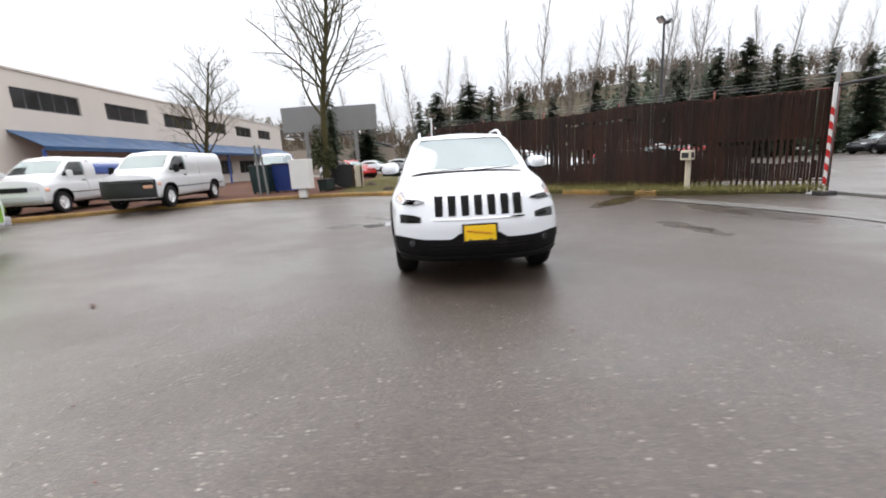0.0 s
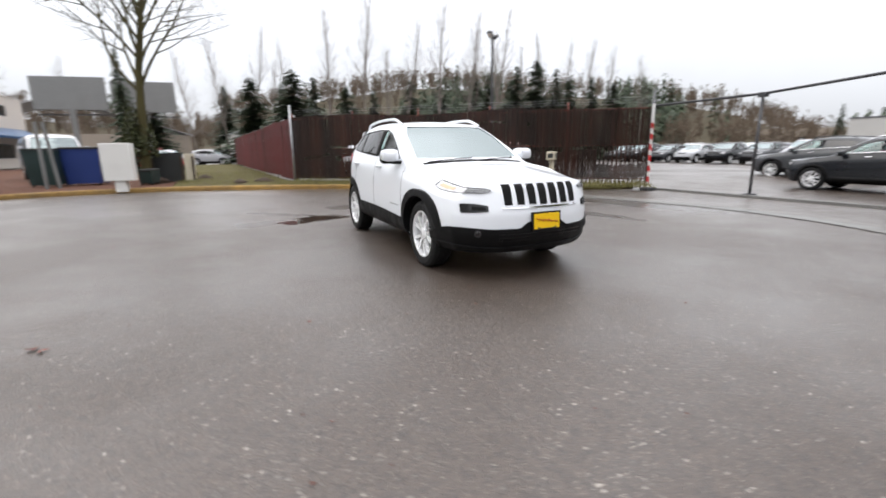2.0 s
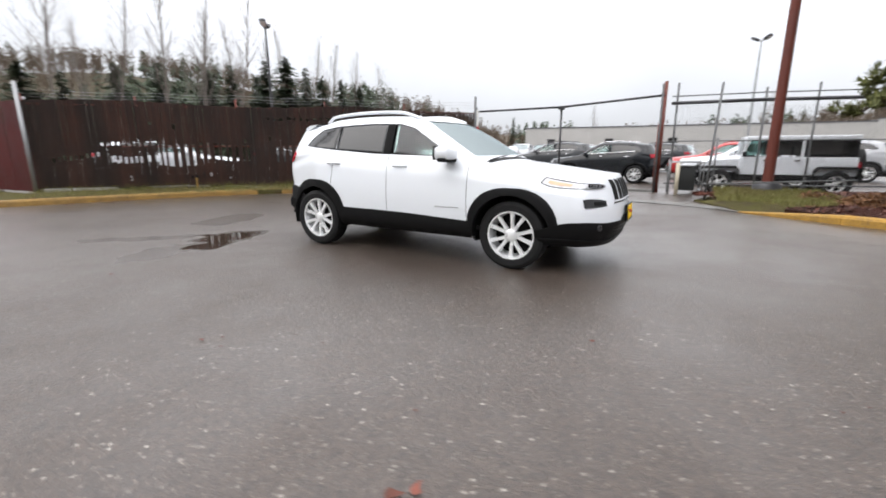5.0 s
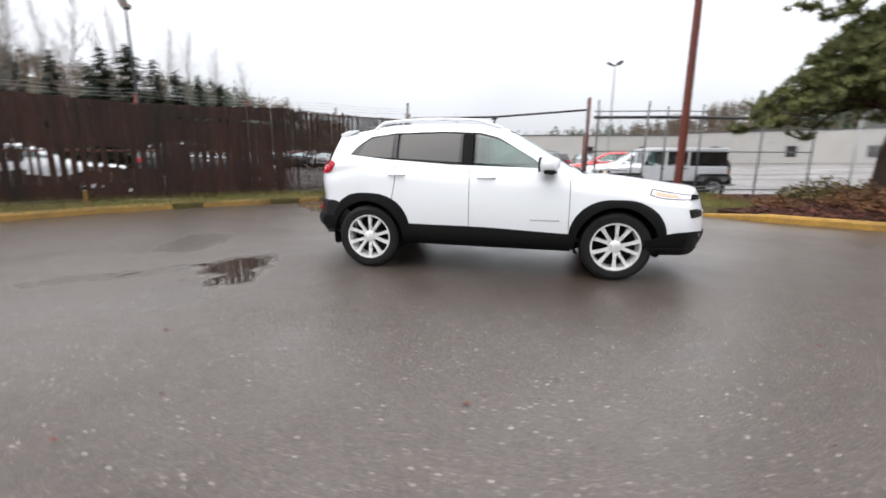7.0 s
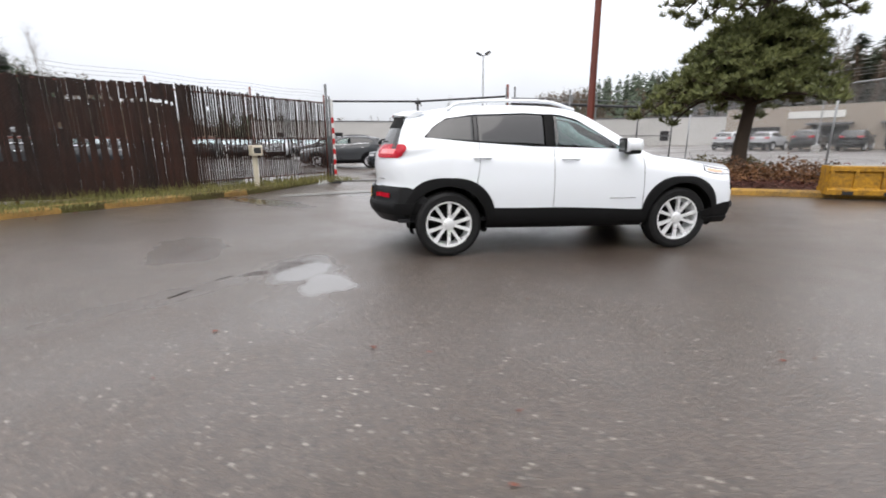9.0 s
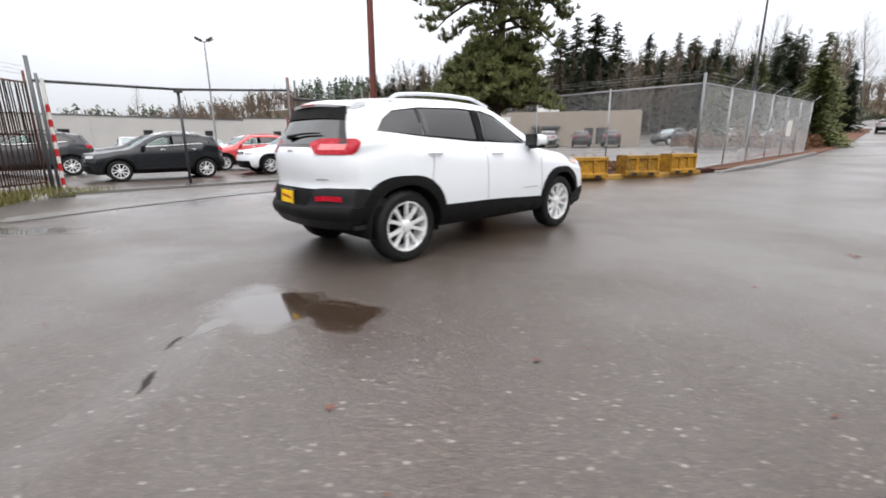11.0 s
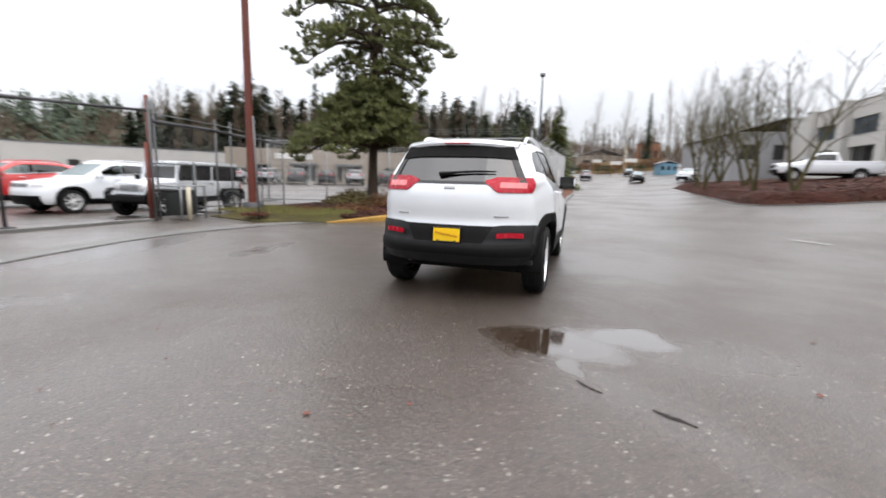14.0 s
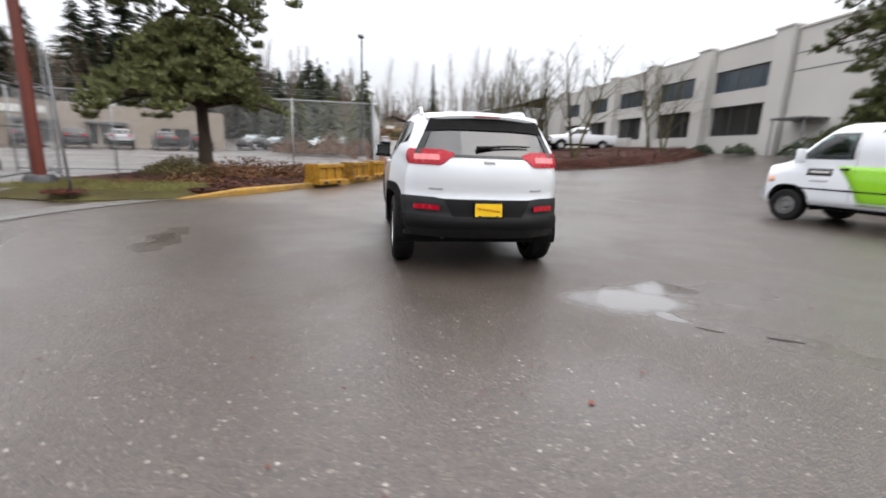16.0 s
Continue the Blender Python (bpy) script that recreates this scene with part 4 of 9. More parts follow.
def wheel_parts(parent, at, r, width, rim_r, s, spokes=5, forked=True, plain=False, cache={}):
    """A tyre and a spoked rim, with a brake disc behind it."""
    key = (round(r, 3), round(width, 3), spokes, forked, plain)
    m = Matrix.Translation(at) @ Matrix.Rotation(radians(90 * s), 4, "Y")
    if key in cache:
        wheel = new("wheel")
        wheel.parent, wheel.matrix_basis = parent, m
        for nm, data in cache[key]:
            o = new(nm, data)
            o.parent = wheel
        return wheel
    wheel = new("wheel")
    wheel.parent, wheel.matrix_basis = parent, m
    h = width / 2
    bm = bmesh.new()
    prof = [(rim_r, -h * 0.8), (rim_r + 0.02, -h), (r - 0.045, -h * 1.02), (r - 0.012, -h * 0.86), (r, -h * 0.6)]
    for g in (-0.36, -0.12, 0.12, 0.36):
        prof += [(r, h * (g - 0.06)), (r - 0.008, h * (g - 0.05)), (r - 0.008, h * (g + 0.05)), (r, h * (g + 0.06))]
    prof += [(r, h * 0.6), (r - 0.012, h * 0.86), (r - 0.045, h * 1.02), (rim_r + 0.02, h), (rim_r, h * 0.8)]
    lathe(bm, prof, 44)
    tyre = part("tyre", bm, M["rubber"], wheel, smooth=30)
    bm = bmesh.new()
    lathe(bm, [(rim_r * 1.03, h * 0.82), (rim_r * 1.03, h * 0.9), (rim_r * 0.97, h * 0.9), (rim_r * 0.93, h * 0.62), (rim_r * 0.90, -h * 0.7)], 40)
    if plain:
        lathe(bm, [(rim_r * 0.93, h * 0.6), (rim_r * 0.7, h * 0.75), (rim_r * 0.45, h * 0.55), (rim_r * 0.3, h * 0.8), (0.001, h * 0.85)], 32)
        for k in range(8):
            a = 2 * math.pi * k / 8
            lathe(bm, [(0.03, h * 0.72), (0.026, h * 0.78), (0.001, h * 0.78)], 8, Matrix.Translation((rim_r * 0.6 * math.cos(a), rim_r * 0.6 * math.sin(a), 0)))
    else:
        hub = rim_r * 0.27
        lathe(bm, [(hub, h * 0.2), (hub, h * 0.72), (hub * 0.8, h * 0.8), (0.001, h * 0.82)], 20)
        for k in range(spokes):
            a = 2 * math.pi * k / spokes + 0.3
            for e in ((-1, 1) if forked else (0,)):
                a1 = a + e * math.pi / spokes * 0.46
                a0 = a + e * 0.16
                p = Vector((hub * 0.85 * math.cos(a0), hub * 0.85 * math.sin(a0), h * 0.66))
                q = Vector((rim_r * 0.97 * math.cos(a1), rim_r * 0.97 * math.sin(a1), h * 0.78))
                d = (q - p).normalized()
                w = Vector((-d.y, d.x, 0)).normalized()
                ws = (0.022, 0.018, 0.025) if forked else (0.04, 0.032, 0.04)
                rows = []
                for t, ww in zip((0, 0.5, 1), ws):
                    c = p.lerp(q, t) + Vector((0, 0, 0.006 * math.sin(math.pi * t)))
                    rows.append([c - w * ww - Vector((0, 0, 0.03)), c - w * ww * 0.8, c + w * ww * 0.8, c + w * ww - Vector((0, 0, 0.03))])
                grid_mesh(rows, bm)
    rim = part("rim", bm, M["alloy"], wheel, smooth=35)
    bm = bmesh.new()
    lathe(bm, [(rim_r * 0.92, -h * 0.55), (rim_r * 0.66, -h * 0.55), (rim_r * 0.66, -h * 0.35), (rim_r * 0.3, -h * 0.35), (rim_r * 0.28, h * 0.1), (0.001, h * 0.1)], 28)
    disc = part("brake_disc", bm, M["liner"] if not plain else M["dark_steel"], wheel)
    cache[key] = [("tyre", tyre.data), ("rim", rim.data), ("brake_disc", disc.data)]
    return wheel


SUV = dict(
    ends=(-2.23, 2.34), puff=0.05, nose=1.25, tail=-1.05, bow_f=0.42, bow_r=0.42,
    zb=keys((-2.23, 0.38), (-1.8, 0.36), (-1.0, 0.31), (1.0, 0.29), (1.8, 0.29), (2.34, 0.285)),
    hw=keys((-2.23, 0.775), (-1.9, 0.845), (-1.6, 0.895), (-1.35, 0.922), (0, 0.912), (1.35, 0.922), (1.8, 0.908), (2.1, 0.885), (2.34, 0.83)),
    zs=keys((-2.23, 1.17), (-1.7, 1.235), (-1.2, 1.20), (-0.2, 1.145), (0.6, 1.11), (1.05, 1.06), (1.6, 1.005), (2.0, 0.955), (2.34, 0.905)),
    hs=keys((-2.23, 0.75), (-1.7, 0.815), (0, 0.84), (0.8, 0.835), (1.6, 0.79), (2.34, 0.70)),
    ht=keys((-2.23, 0.52), (-1.7, 0.575), (-0.7, 0.625), (0.05, 0.635), (0.35, 0.66), (0.75, 0.74), (1.05, 0.72), (1.3, 0.60), (2.34, 0.50)),
    ze=keys((-2.23, 1.515), (-1.7, 1.54), (-1.2, 1.58), (-0.7, 1.60), (0.0, 1.57), (0.3, 1.475), (0.75, 1.22), (1.0, 1.095), (1.3, 1.045), (1.8, 1.0), (2.34, 0.945)),
    zt=keys((-2.23, 1.545), (-1.7, 1.607), (-1.2, 1.645), (-0.7, 1.66), (0.05, 1.62), (0.3, 1.535), (0.95, 1.155), (1.1, 1.095), (1.4, 1.07), (1.9, 1.02), (2.34, 0.965)),
    lean_f=keys((0.24, 0.15), (0.36, 0.05), (0.5, 0.0), (0.62, 0.0), (0.75, 0.03), (0.86, 0.065), (0.93, 0.10), (1.1, 0.2)),
    lean_r=keys((0.36, 0.14), (0.46, 0.06), (0.54, 0.035), (0.60, 0.065), (0.73, 0.085), (0.79, 0.11), (0.95, 0.09), (1.1, 0.11), (1.2, 0.17), (1.5, 0.36), (1.56, 0.40), (1.66, 0.43)),
)
DLO = [(-1.60, 1.285), (-1.50, 1.395), (-1.36, 1.485), (-1.05, 1.525), (-0.5, 1.54), (-0.1, 1.525), (0.10, 1.475), (0.40, 1.30), (0.64, 1.155), (0.30, 1.165), (-0.4, 1.185), (-1.1, 1.235)]
ARCH_F, ARCH_R = 1.35, -1.35


def suv_body_data(name, mat, keysets=SUV, dlo=DLO, axles=(ARCH_R, ARCH_F), arch=0.425, hub_z=0.36):
    sh = Shell(keysets)
    cuts = []
    for s in (1, -1):
        cuts.append(prism(dlo if s > 0 else dlo, 0.35 * s if s > 0 else -1.3, 1.3 if s > 0 else -0.35, 0))
        for ya in axles:
            cb = bmesh.new()
            bmesh.ops.create_cone(cb, cap_ends=True, segments=48, radius1=arch, radius2=arch, depth=0.7, matrix=Matrix.Translation((0.93 * s, ya, hub_z)) @ Matrix.Rotation(radians(90), 4, "Y"))
            cuts.append(cb)
    c = keysets
    cuts.append(prism([(-0.70, 1.16), (0.70, 1.16), (0.63, 1.44), (0.545, 1.555), (-0.545, 1.555), (-0.63, 1.44)], c.get("ws", (-0.05, 1.3))[0], c.get("ws", (-0.05, 1.3))[1], 1) if not c.get("no_ws") else bmesh.new())
    # (x, z) outline swept along y: the tailgate window
    cuts.append(prism([(-0.64, 1.22), (0.64, 1.22), (0.55, 1.50), (-0.55, 1.50)], -2.6, -1.62, 1))
    return sh, carve(name, sh.mesh(), 0.022, [cb for cb in cuts if len(cb.verts)], mat)


def arch_flare(sh, ya, s, r0, r1, hub_z, out=0.014):
    """A black plastic lip round a wheel opening."""
    rows = []
    for k in range(33):
        a = radians(-6 + 192 * k / 32)
        row = []
        for r, o in ((r0, -0.05), (r0, out + 0.004), (r0 + (r1 - r0) * 0.5, out + 0.006), (r1 - 0.008, out), (r1, -0.002)):
            rr = r * (1 + (0.07 * (abs(math.sin(2 * a)) ** 1.5) if r > r0 else 0))
            y, z = ya + rr * math.cos(a), hub_z + rr * math.sin(a)
            p = sh.true_side(y, max(z, sh.c["zb"](y) + 0.005), o, s)
            row.append(Vector((p.x, p.y, max(z, sh.c["zb"](y) + 0.005))))
        rows.append(row)
    bm = grid_mesh(rows)
    bmesh.ops.recalc_face_normals(bm, faces=list(bm.faces))
    bm.normal_update()
    if sum(f.normal.x for f in bm.faces) * s < 0:
        bmesh.ops.reverse_faces(bm, faces=list(bm.faces))
    return bm


def liner(s, ya, hub_z, r=0.43, depth=0.5):
    """The dark hollow behind a wheel."""
    bm = bmesh.new()
    rows = [[(s * x, ya + r * math.cos(a), max(0.27, hub_z + r * math.sin(a))) for a in (radians(-30 + 240 * k / 24) for k in range(25))] for x in (0.86, 0.86 - depth)]
    grid_mesh(rows, bm)
    inner = [bm.verts.new((s * (0.86 - depth), ya + r * math.cos(a), max(0.27, hub_z + r * math.sin(a)))) for a in (radians(-30 + 240 * k / 24) for k in range(25))]
    bm.faces.new(inner)
    return bm


def cabin(root, sh, floor=0.42, seat_rows=((0.15, 0.36), (-0.85, 0.36)), z=0.0):
    """Seats, dash and floor seen through the windows."""
    bm = bmesh.new()
    box(bm, (-0.78, -1.9, floor - 0.04), (0.78, 1.0, floor))
    part("cabin_floor", bm, M["dash"], root)
    first = None
    for y, x in seat_rows:
        for sx in (x, -x):
            bm = bmesh.new()
            box(bm, (-0.25, -0.22, 0.18), (0.25, 0.30, 0.36), 0.05)
            box(bm, (-0.24, -0.12, 0.3), (0.24, 0.02, 0.86), 0.05, m=Matrix.Translation((0, -0.2, 0.02)) @ Matrix.Rotation(radians(14), 4, "X"))
            box(bm, (-0.13, -0.05, 0.86), (0.13, 0.05, 1.04), 0.04, m=Matrix.Translation((0, -0.42, 0.0)))
            if first is None:
                first = part("front_seat", bm, M["seat"], root, smooth=40, m=Matrix.Translation((sx, y, floor + z)))
            else:
                bm.free()
                twin("front_seat" if y > 0 else "rear_seat", first, root, Matrix.Translation((sx, y, floor + z)))
    bm = bmesh.new()
    box(bm, (-0.74, 0.55, 0.72), (0.74, 1.0, 1.05), 0.08)
    part("dashboard", bm, M["dash"], root, smooth=40)
    bm = bmesh.new()
    c = Vector((0.38 * -1, 0.50, 1.02))
    tilt = Matrix.Translation(c) @ Matrix.Rotation(radians(66), 4, "X")
    tube(bm, [tilt @ Vector((0.185 * math.cos(a), 0.185 * math.sin(a), 0)) for a in (2 * math.pi * k / 24 for k in range(25))], 0.014, 6, cap=False)
    tube(bm, [tilt @ Vector((-0.18, 0, 0)), tilt @ Vector((0.18, 0, 0))], 0.016, 6)
    tube(bm, [tilt @ Vector((0, 0, 0)), tilt @ Vector((0, -0.05, -0.3))], 0.03, 8)
    part("steering_wheel", bm, M["dash"], root)


def plate(root, at, front, size=1.0):
    """A yellow dealer card in a black holder, its writing as slanting bars."""
    s = 1 if front else -1
    m = Matrix.Translation(at) @ Matrix.Rotation(0 if front else math.pi, 4, "Z") @ Matrix.Rotation(radians(4), 4, "X") @ Matrix.Diagonal((size, 1, size, 1))
    bm = bmesh.new()
    box(bm, (-0.172, -0.02, -0.092), (0.172, 0.006, 0.092), 0.008)
    hold = part("plate_holder", bm, M["gloss_black"], root, m=m)
    bm = bmesh.new()
    box(bm, (-0.152, 0.004, -0.072), (0.152, 0.009, 0.074), 0.003)
    card = part("dealer_card", bm, M["yellow_card"], hold, "yellow dealer card with slanting red script")
    rng = random.Random(3)
    bm = bmesh.new()
    pts = [Vector((0.125 - 0.25 * k / 26, 0.011, -0.012 + 0.035 * (k / 26) - 0.016 * (1 if k % 2 else -1) * rng.uniform(0.4, 1))) for k in range(27)]
    pts = [Vector((-p.x if front else -p.x, p.y, p.z)) for p in pts]
    tube(bm, pts, 0.0045, 4)
    part("script_bar", bm, M["red_ink"], hold)
    bm = bmesh.new()
    box(bm, (-0.11, 0.006, -0.075), (0.11, 0.012, -0.066), 0.001)
    for k in (-0.1, 0.1):
        box(bm, (k - 0.013, 0.006, -0.078), (k + 0.013, 0.014, -0.056), 0.003)
    part("card_clip", bm, M["black_ink"], hold)
    return hold


def build_hero():
    root = thing("suv", pose(0, 0, 0), "clean white compact SUV with black wheel arches and silver alloys", "car")
    sh, data = suv_body_data("body", M["white"])
    data.set_sharp_from_angle(angle=radians(58))
    body = new("body", data)
    body.parent = root
    hub = 0.36
    # lower black cladding along the sills and both bumpers
    clad = keys((-2.23, 0.80), (-1.95, 0.755), (-1.75, 0.60), (-1.0, 0.545), (0.0, 0.525), (0.9, 0.485), (1.76, 0.47), (1.95, 0.50), (2.34, 0.52))
    for s in (1, -1):
        bm = sheet(lambda y, v: sh.side(y, sh.c["zb"](y) + v * (clad(y) - sh.c["zb"](y)), 0.009 + 0.012 * math.sin(math.pi * v), s), steps(-0.92, 0.90, 24), steps(0, 1, 6), 0.02)
        part("sill_cladding", bm, M["cladding"], root, smooth=40)
        for ya in (ARCH_F, ARCH_R):
            part("wheel_arch", arch_flare(sh, ya, s, 0.418, 0.492 if ya > 0 else 0.508, hub), M["cladding"], root, smooth=40)
            part("wheel_liner", liner(s, ya, hub), M["liner"], root)
            wheel_parts(root, (0.768 * s, ya, hub), 0.362, 0.225, 0.246, s, spokes=5)
    # front bumper: lower black air dam, chin and fog lamps
    def wrap_front(z_lo, z_hi, out, reach=1.86, fl=None):
        """A band round the nose from side to side: u runs from -1 to 1."""
        def fn(u, v):
            z = z_lo(u) + (z_hi(u) - z_lo(u)) * v
            a = abs(u)
            sg = 1 if u >= 0 else -1
            if a < 0.72:
                x = a / 0.72
                p0 = sh.side(2.34, z)
                p = sh.end(x * p0.x, z)
                return Vector((sg * p.x, p.y, p.z))
            y = 2.34 - (a - 0.72) / 0.28 * (2.34 - reach)
            return sh.side(y, z, 0.0, sg)
        return fn
    us = sorted(steps(-1, 1, 60) + [0.72, -0.72, 0.74, -0.74, 0.71, -0.71, 0.75, -0.75])
    dam_top = lambda u: 0.575 - 0.06 * smooth01((abs(u) - 0.15) / 0.1) + 0.02 * smooth01((abs(u) - 0.45) / 0.25) - 0.085 * smooth01((abs(u) - 0.72) / 0.26)
    part("front_air_dam", sheet(wrap_front(lambda u: 0.288 + 0.015 * smooth01((abs(u) - 0.5) / 0.35), dam_top, 0.0), us, steps(0, 1, 12), 0.02, 0.014), M["cladding"], root, smooth=40)
    part("front_chin", sheet(wrap_front(lambda u: 0.295 + 0.015 * smooth01((abs(u) - 0.5) / 0.35), lambda u: 0.345 + 0.03 * smooth01((abs(u) - 0.5) / 0.3), 0.0, 1.93), us, steps(0, 1, 4), 0.02, 0.03), M["cladding"], root, smooth=40)
    part("air_intake", sheet(wrap_front(lambda u: 0.40, lambda u: 0.50, 0.0), steps(-0.42, 0.42, 30), steps(0, 1, 3), 0.01, 0.014), M["gloss_black"], root, smooth=40)
    for s in (1, -1):
        p = sh.end(0.66 * s, 0.475, 0.016)
        m = Matrix.Translation(p) @ Matrix.Rotation(radians(-30 * s), 4, "Z") @ Matrix.Rotation(radians(-90), 4, "X")
        bm = lathe(bmesh.new(), [(0.032, 0.0), (0.032, 0.010), (0.026, 0.012), (0.022, 0.006), (0.001, 0.003)], 24)
        fog = part("fog_lamp", bm, M["dark_steel"], root, m=m)
        bm = lathe(bmesh.new(), [(0.024, 0.010), (0.016, 0.014), (0.001, 0.015)], 20)
        part("fog_lens", bm, M["lens"], fog)
        # daytime lamp pocket: dark wedge at the bumper's corner
        def pocket(u, v, s=s, out=0.006):
            x = 0.565 + 0.215 * u
            lo, hi = 0.672 + 0.012 * (1 - u) ** 2, 0.765 - 0.03 * (1 - u) ** 2 - 0.010 * u * u
            return sh.end(s * x, lo + (hi - lo) * v, out)
        part("lamp_pocket", sheet(pocket, steps(0, 1, 12), steps(0, 1, 4), 0.012), M["gloss_black"], root, smooth=40)
        part("pocket_lamp", sheet(lambda u, v: pocket(0.12 + 0.5 * u, 0.25 + 0.45 * v, out=0.011), steps(0, 1, 8), steps(0, 1, 2), 0.006), M["cladding"], root, smooth=40)
        # slim upper lamp that wraps onto the wing
        def lamp(u, v, s=s, out=0.006):
            if u < 0.62:
                t = u / 0.62
                lo, hi = 0.866 - 0.020 * smooth01(t / 0.45) + 0.010 * t, 0.884 + 0.012 * smooth01(t / 0.45) + 0.010 * t
                z = lo + (hi - lo) * v
                return sh.end(s * (0.525 + (sh.side(2.34, z).x - 0.525) * t), z, out)
            t = (u - 0.62) / 0.38
            y = 2.34 - 0.41 * t
            hi = sh.c["zs"](y) - 0.001
            lo = 0.856 + (hi - 0.055 - 0.856) * t
            q = sh.side(y, lo + (hi - lo) * v, out, s)
            return q
        head = part("headlamp", sheet(lamp, steps(0, 1, 26), steps(0, 1, 4), 0.012), M["reflector"], root, "slim clear headlamp with amber end", smooth=40)
        part("turn_signal", sheet(lambda u, v: lamp(0.70 + 0.22 * u, 0.30 + 0.40 * v, out=0.0125), steps(0, 1, 10), steps(0, 1, 2), 0.004), M["amber"], head, smooth=40)
        part("lamp_rim", sheet(lambda u, v: lamp(u, 0.90 + 0.10 * v, out=0.0125), steps(0, 1, 26), steps(0, 1, 1), 0.006), M["gloss_black"], head, smooth=40)
        part("lamp_rim", sheet(lambda u, v: lamp(u, 0.06 * v, out=0.0125), steps(0, 1, 26), steps(0, 1, 1), 0.006), M["gloss_black"], head, smooth=40)
        part("lamp_rim", sheet(lambda u, v: lamp(0.985 + 0.015 * u, v, out=0.0125), steps(0, 1, 1), steps(0, 1, 4), 0.006), M["gloss_black"], head, smooth=40)
        part("lens", sheet(lambda u, v: lamp(0.60 * u, v, out=0.014), steps(0, 1, 18), steps(0, 1, 4), 0.003), M["lens"], head, smooth=40)
    # seven tall grille slots with bright rims
    for k in range(7):
        x0 = (k - 3) * 0.128
        w = 0.044
        def slot(u, v, grow=0.0, out=0.0):
            z = 0.738 - grow + (0.935 - 0.738 + 2 * grow) * v
            x = x0 + (w + grow) * (2 * u - 1) * (0.86 + 0.14 * v) 
            p = sh.end(x, z, out)
            p.y -= 0.03 * max(0, v - 0.85) / 0.15 * 0.5
            return p
        rim = part("grille_rim", sheet(lambda u, v: slot(u, v, 0.006, 0.007), steps(0, 1, 4), steps(0, 1, 8), 0.006), M["chrome"], root, smooth=40)
        part("grille_slot", sheet(lambda u, v: slot(u, v, 0.0, 0.0115), steps(0, 1, 4), steps(0, 1, 8), 0.004), M["liner"], rim, smooth=40)
    part("grille_trim", sheet(lambda u, v: sh.end(-0.45 + 0.9 * u, 0.704 + 0.014 * v, 0.012), steps(0, 1, 24), steps(0, 1, 2), 0.01), M["chrome"], root, smooth=40)
    plate(root, sh.end(0, 0.574, 0.032), True)
    # side glass, pillars, trims
    for s in (1, -1):
        part("rear_quarter_window", pane(sh, DLO, -1.59, -1.06, s), M["privacy"], root, "dark privacy glass")
        part("rear_door_window", pane(sh, DLO, -1.03, -0.27, s), M["privacy"], root, "dark privacy glass")
        part("front_door_window", pane(sh, DLO, -0.17, 0.62, s), M["clear"], root)
        part("pillar", pane(sh, DLO, -0.275, -0.165, s, -0.004), M["liner"], root)
        part("pillar_trim", box(bmesh.new(), (0.60 * s - 0.015, -0.42, 0.60), (0.60 * s + 0.015, -0.115, 1.50), 0.01), M["seat"], root)
        part("pillar", pane(sh, DLO, -1.065, -1.025, s, -0.003), M["gloss_black"], root)
        for ya, yb in ((-1.09, -0.90), (-0.10, 0.09)):
            bm = bmesh.new()
            pts = [sh.side(ya + (yb - ya) * k / 8, 1.075 - 0.02 * (ya > -0.5) , 0.006 + 0.026 * math.sin(math.pi * k / 8) ** 0.5, s) for k in range(9)]
            tube(bm, pts, 0.013, 8)
            part("door_handle", bm, M["white"], root, smooth=50)
        part("side_badge", sheet(lambda u, v: sh.side(0.47 + 0.3 * u, 0.615 + 0.012 * v, 0.003, s), steps(0, 1, 6), steps(0, 1, 1), 0.003), M["silver_paint"], root)
        # door seams as fine dark strips
        for ya, z0, z1 in ((0.86, 0.52, 1.06), (-0.19, 0.53, 1.16), (-1.02, 0.80, 1.22)):
            part("door_seam", sheet(lambda u, v: sh.side(ya + 0.006 * u - (0.18 * max(0, 1.0 - (z0 + (z1 - z0) * v)) if ya < -0.9 else 0), z0 + (z1 - z0) * v, 0.0012, s), steps(0, 1, 1), steps(0, 1, 10), 0.001), M["dash"], root)
        # mirror
        p = sh.side(0.60, 1.13, 0.0, s)
        mir = part("mirror", box(bmesh.new(), (-0.105, -0.11, -0.075), (0.105, 0.09, 0.072), 0.058), M["white"], root, "white door mirror on a black foot", smooth=60, m=Matrix.Translation((s * 0.96, 0.655, 1.195)) @ Matrix.Rotation(radians(-8 * s), 4, "Z"))
        bm = box(bmesh.new(), (-0.10, -0.06, -0.092), (0.10, 0.06, -0.045), 0.02)
        part("mirror_base", bm, M["cladding"], mir, smooth=50)
        bm = box(bmesh.new(), (-0.20, -0.025, -0.10), (-0.02, 0.03, -0.06), 0.012) if s > 0 else box(bmesh.new(), (0.02, -0.025, -0.10), (0.20, 0.03, -0.06), 0.012)
        part("mirror_arm", bm, M["cladding"], mir, smooth=50)
        bm = box(bmesh.new(), (-0.098, -0.1145, -0.070), (0.098, -0.100, 0.074), 0.006)
        part("mirror_frame", bm, M["cladding"], mir)
        bm = box(bmesh.new(), (-0.075, -0.1175, -0.048), (0.075, -0.1135, 0.052), 0.002)
        part("mirror_glass", bm, M["window"], mir)
        # roof rail
        bm = bmesh.new()
        pts = [sh.top(s * 0.575, y, 0.012 + 0.042 * smooth01(min((y + 1.50) / 0.22, (0.12 - y) / 0.30))) for y in steps(-1.50, 0.12, 22)]
        tube(bm, pts, 0.019, 8)
        part("roof_rail", bm, M["white"], root, "white roof rail", smooth=60)
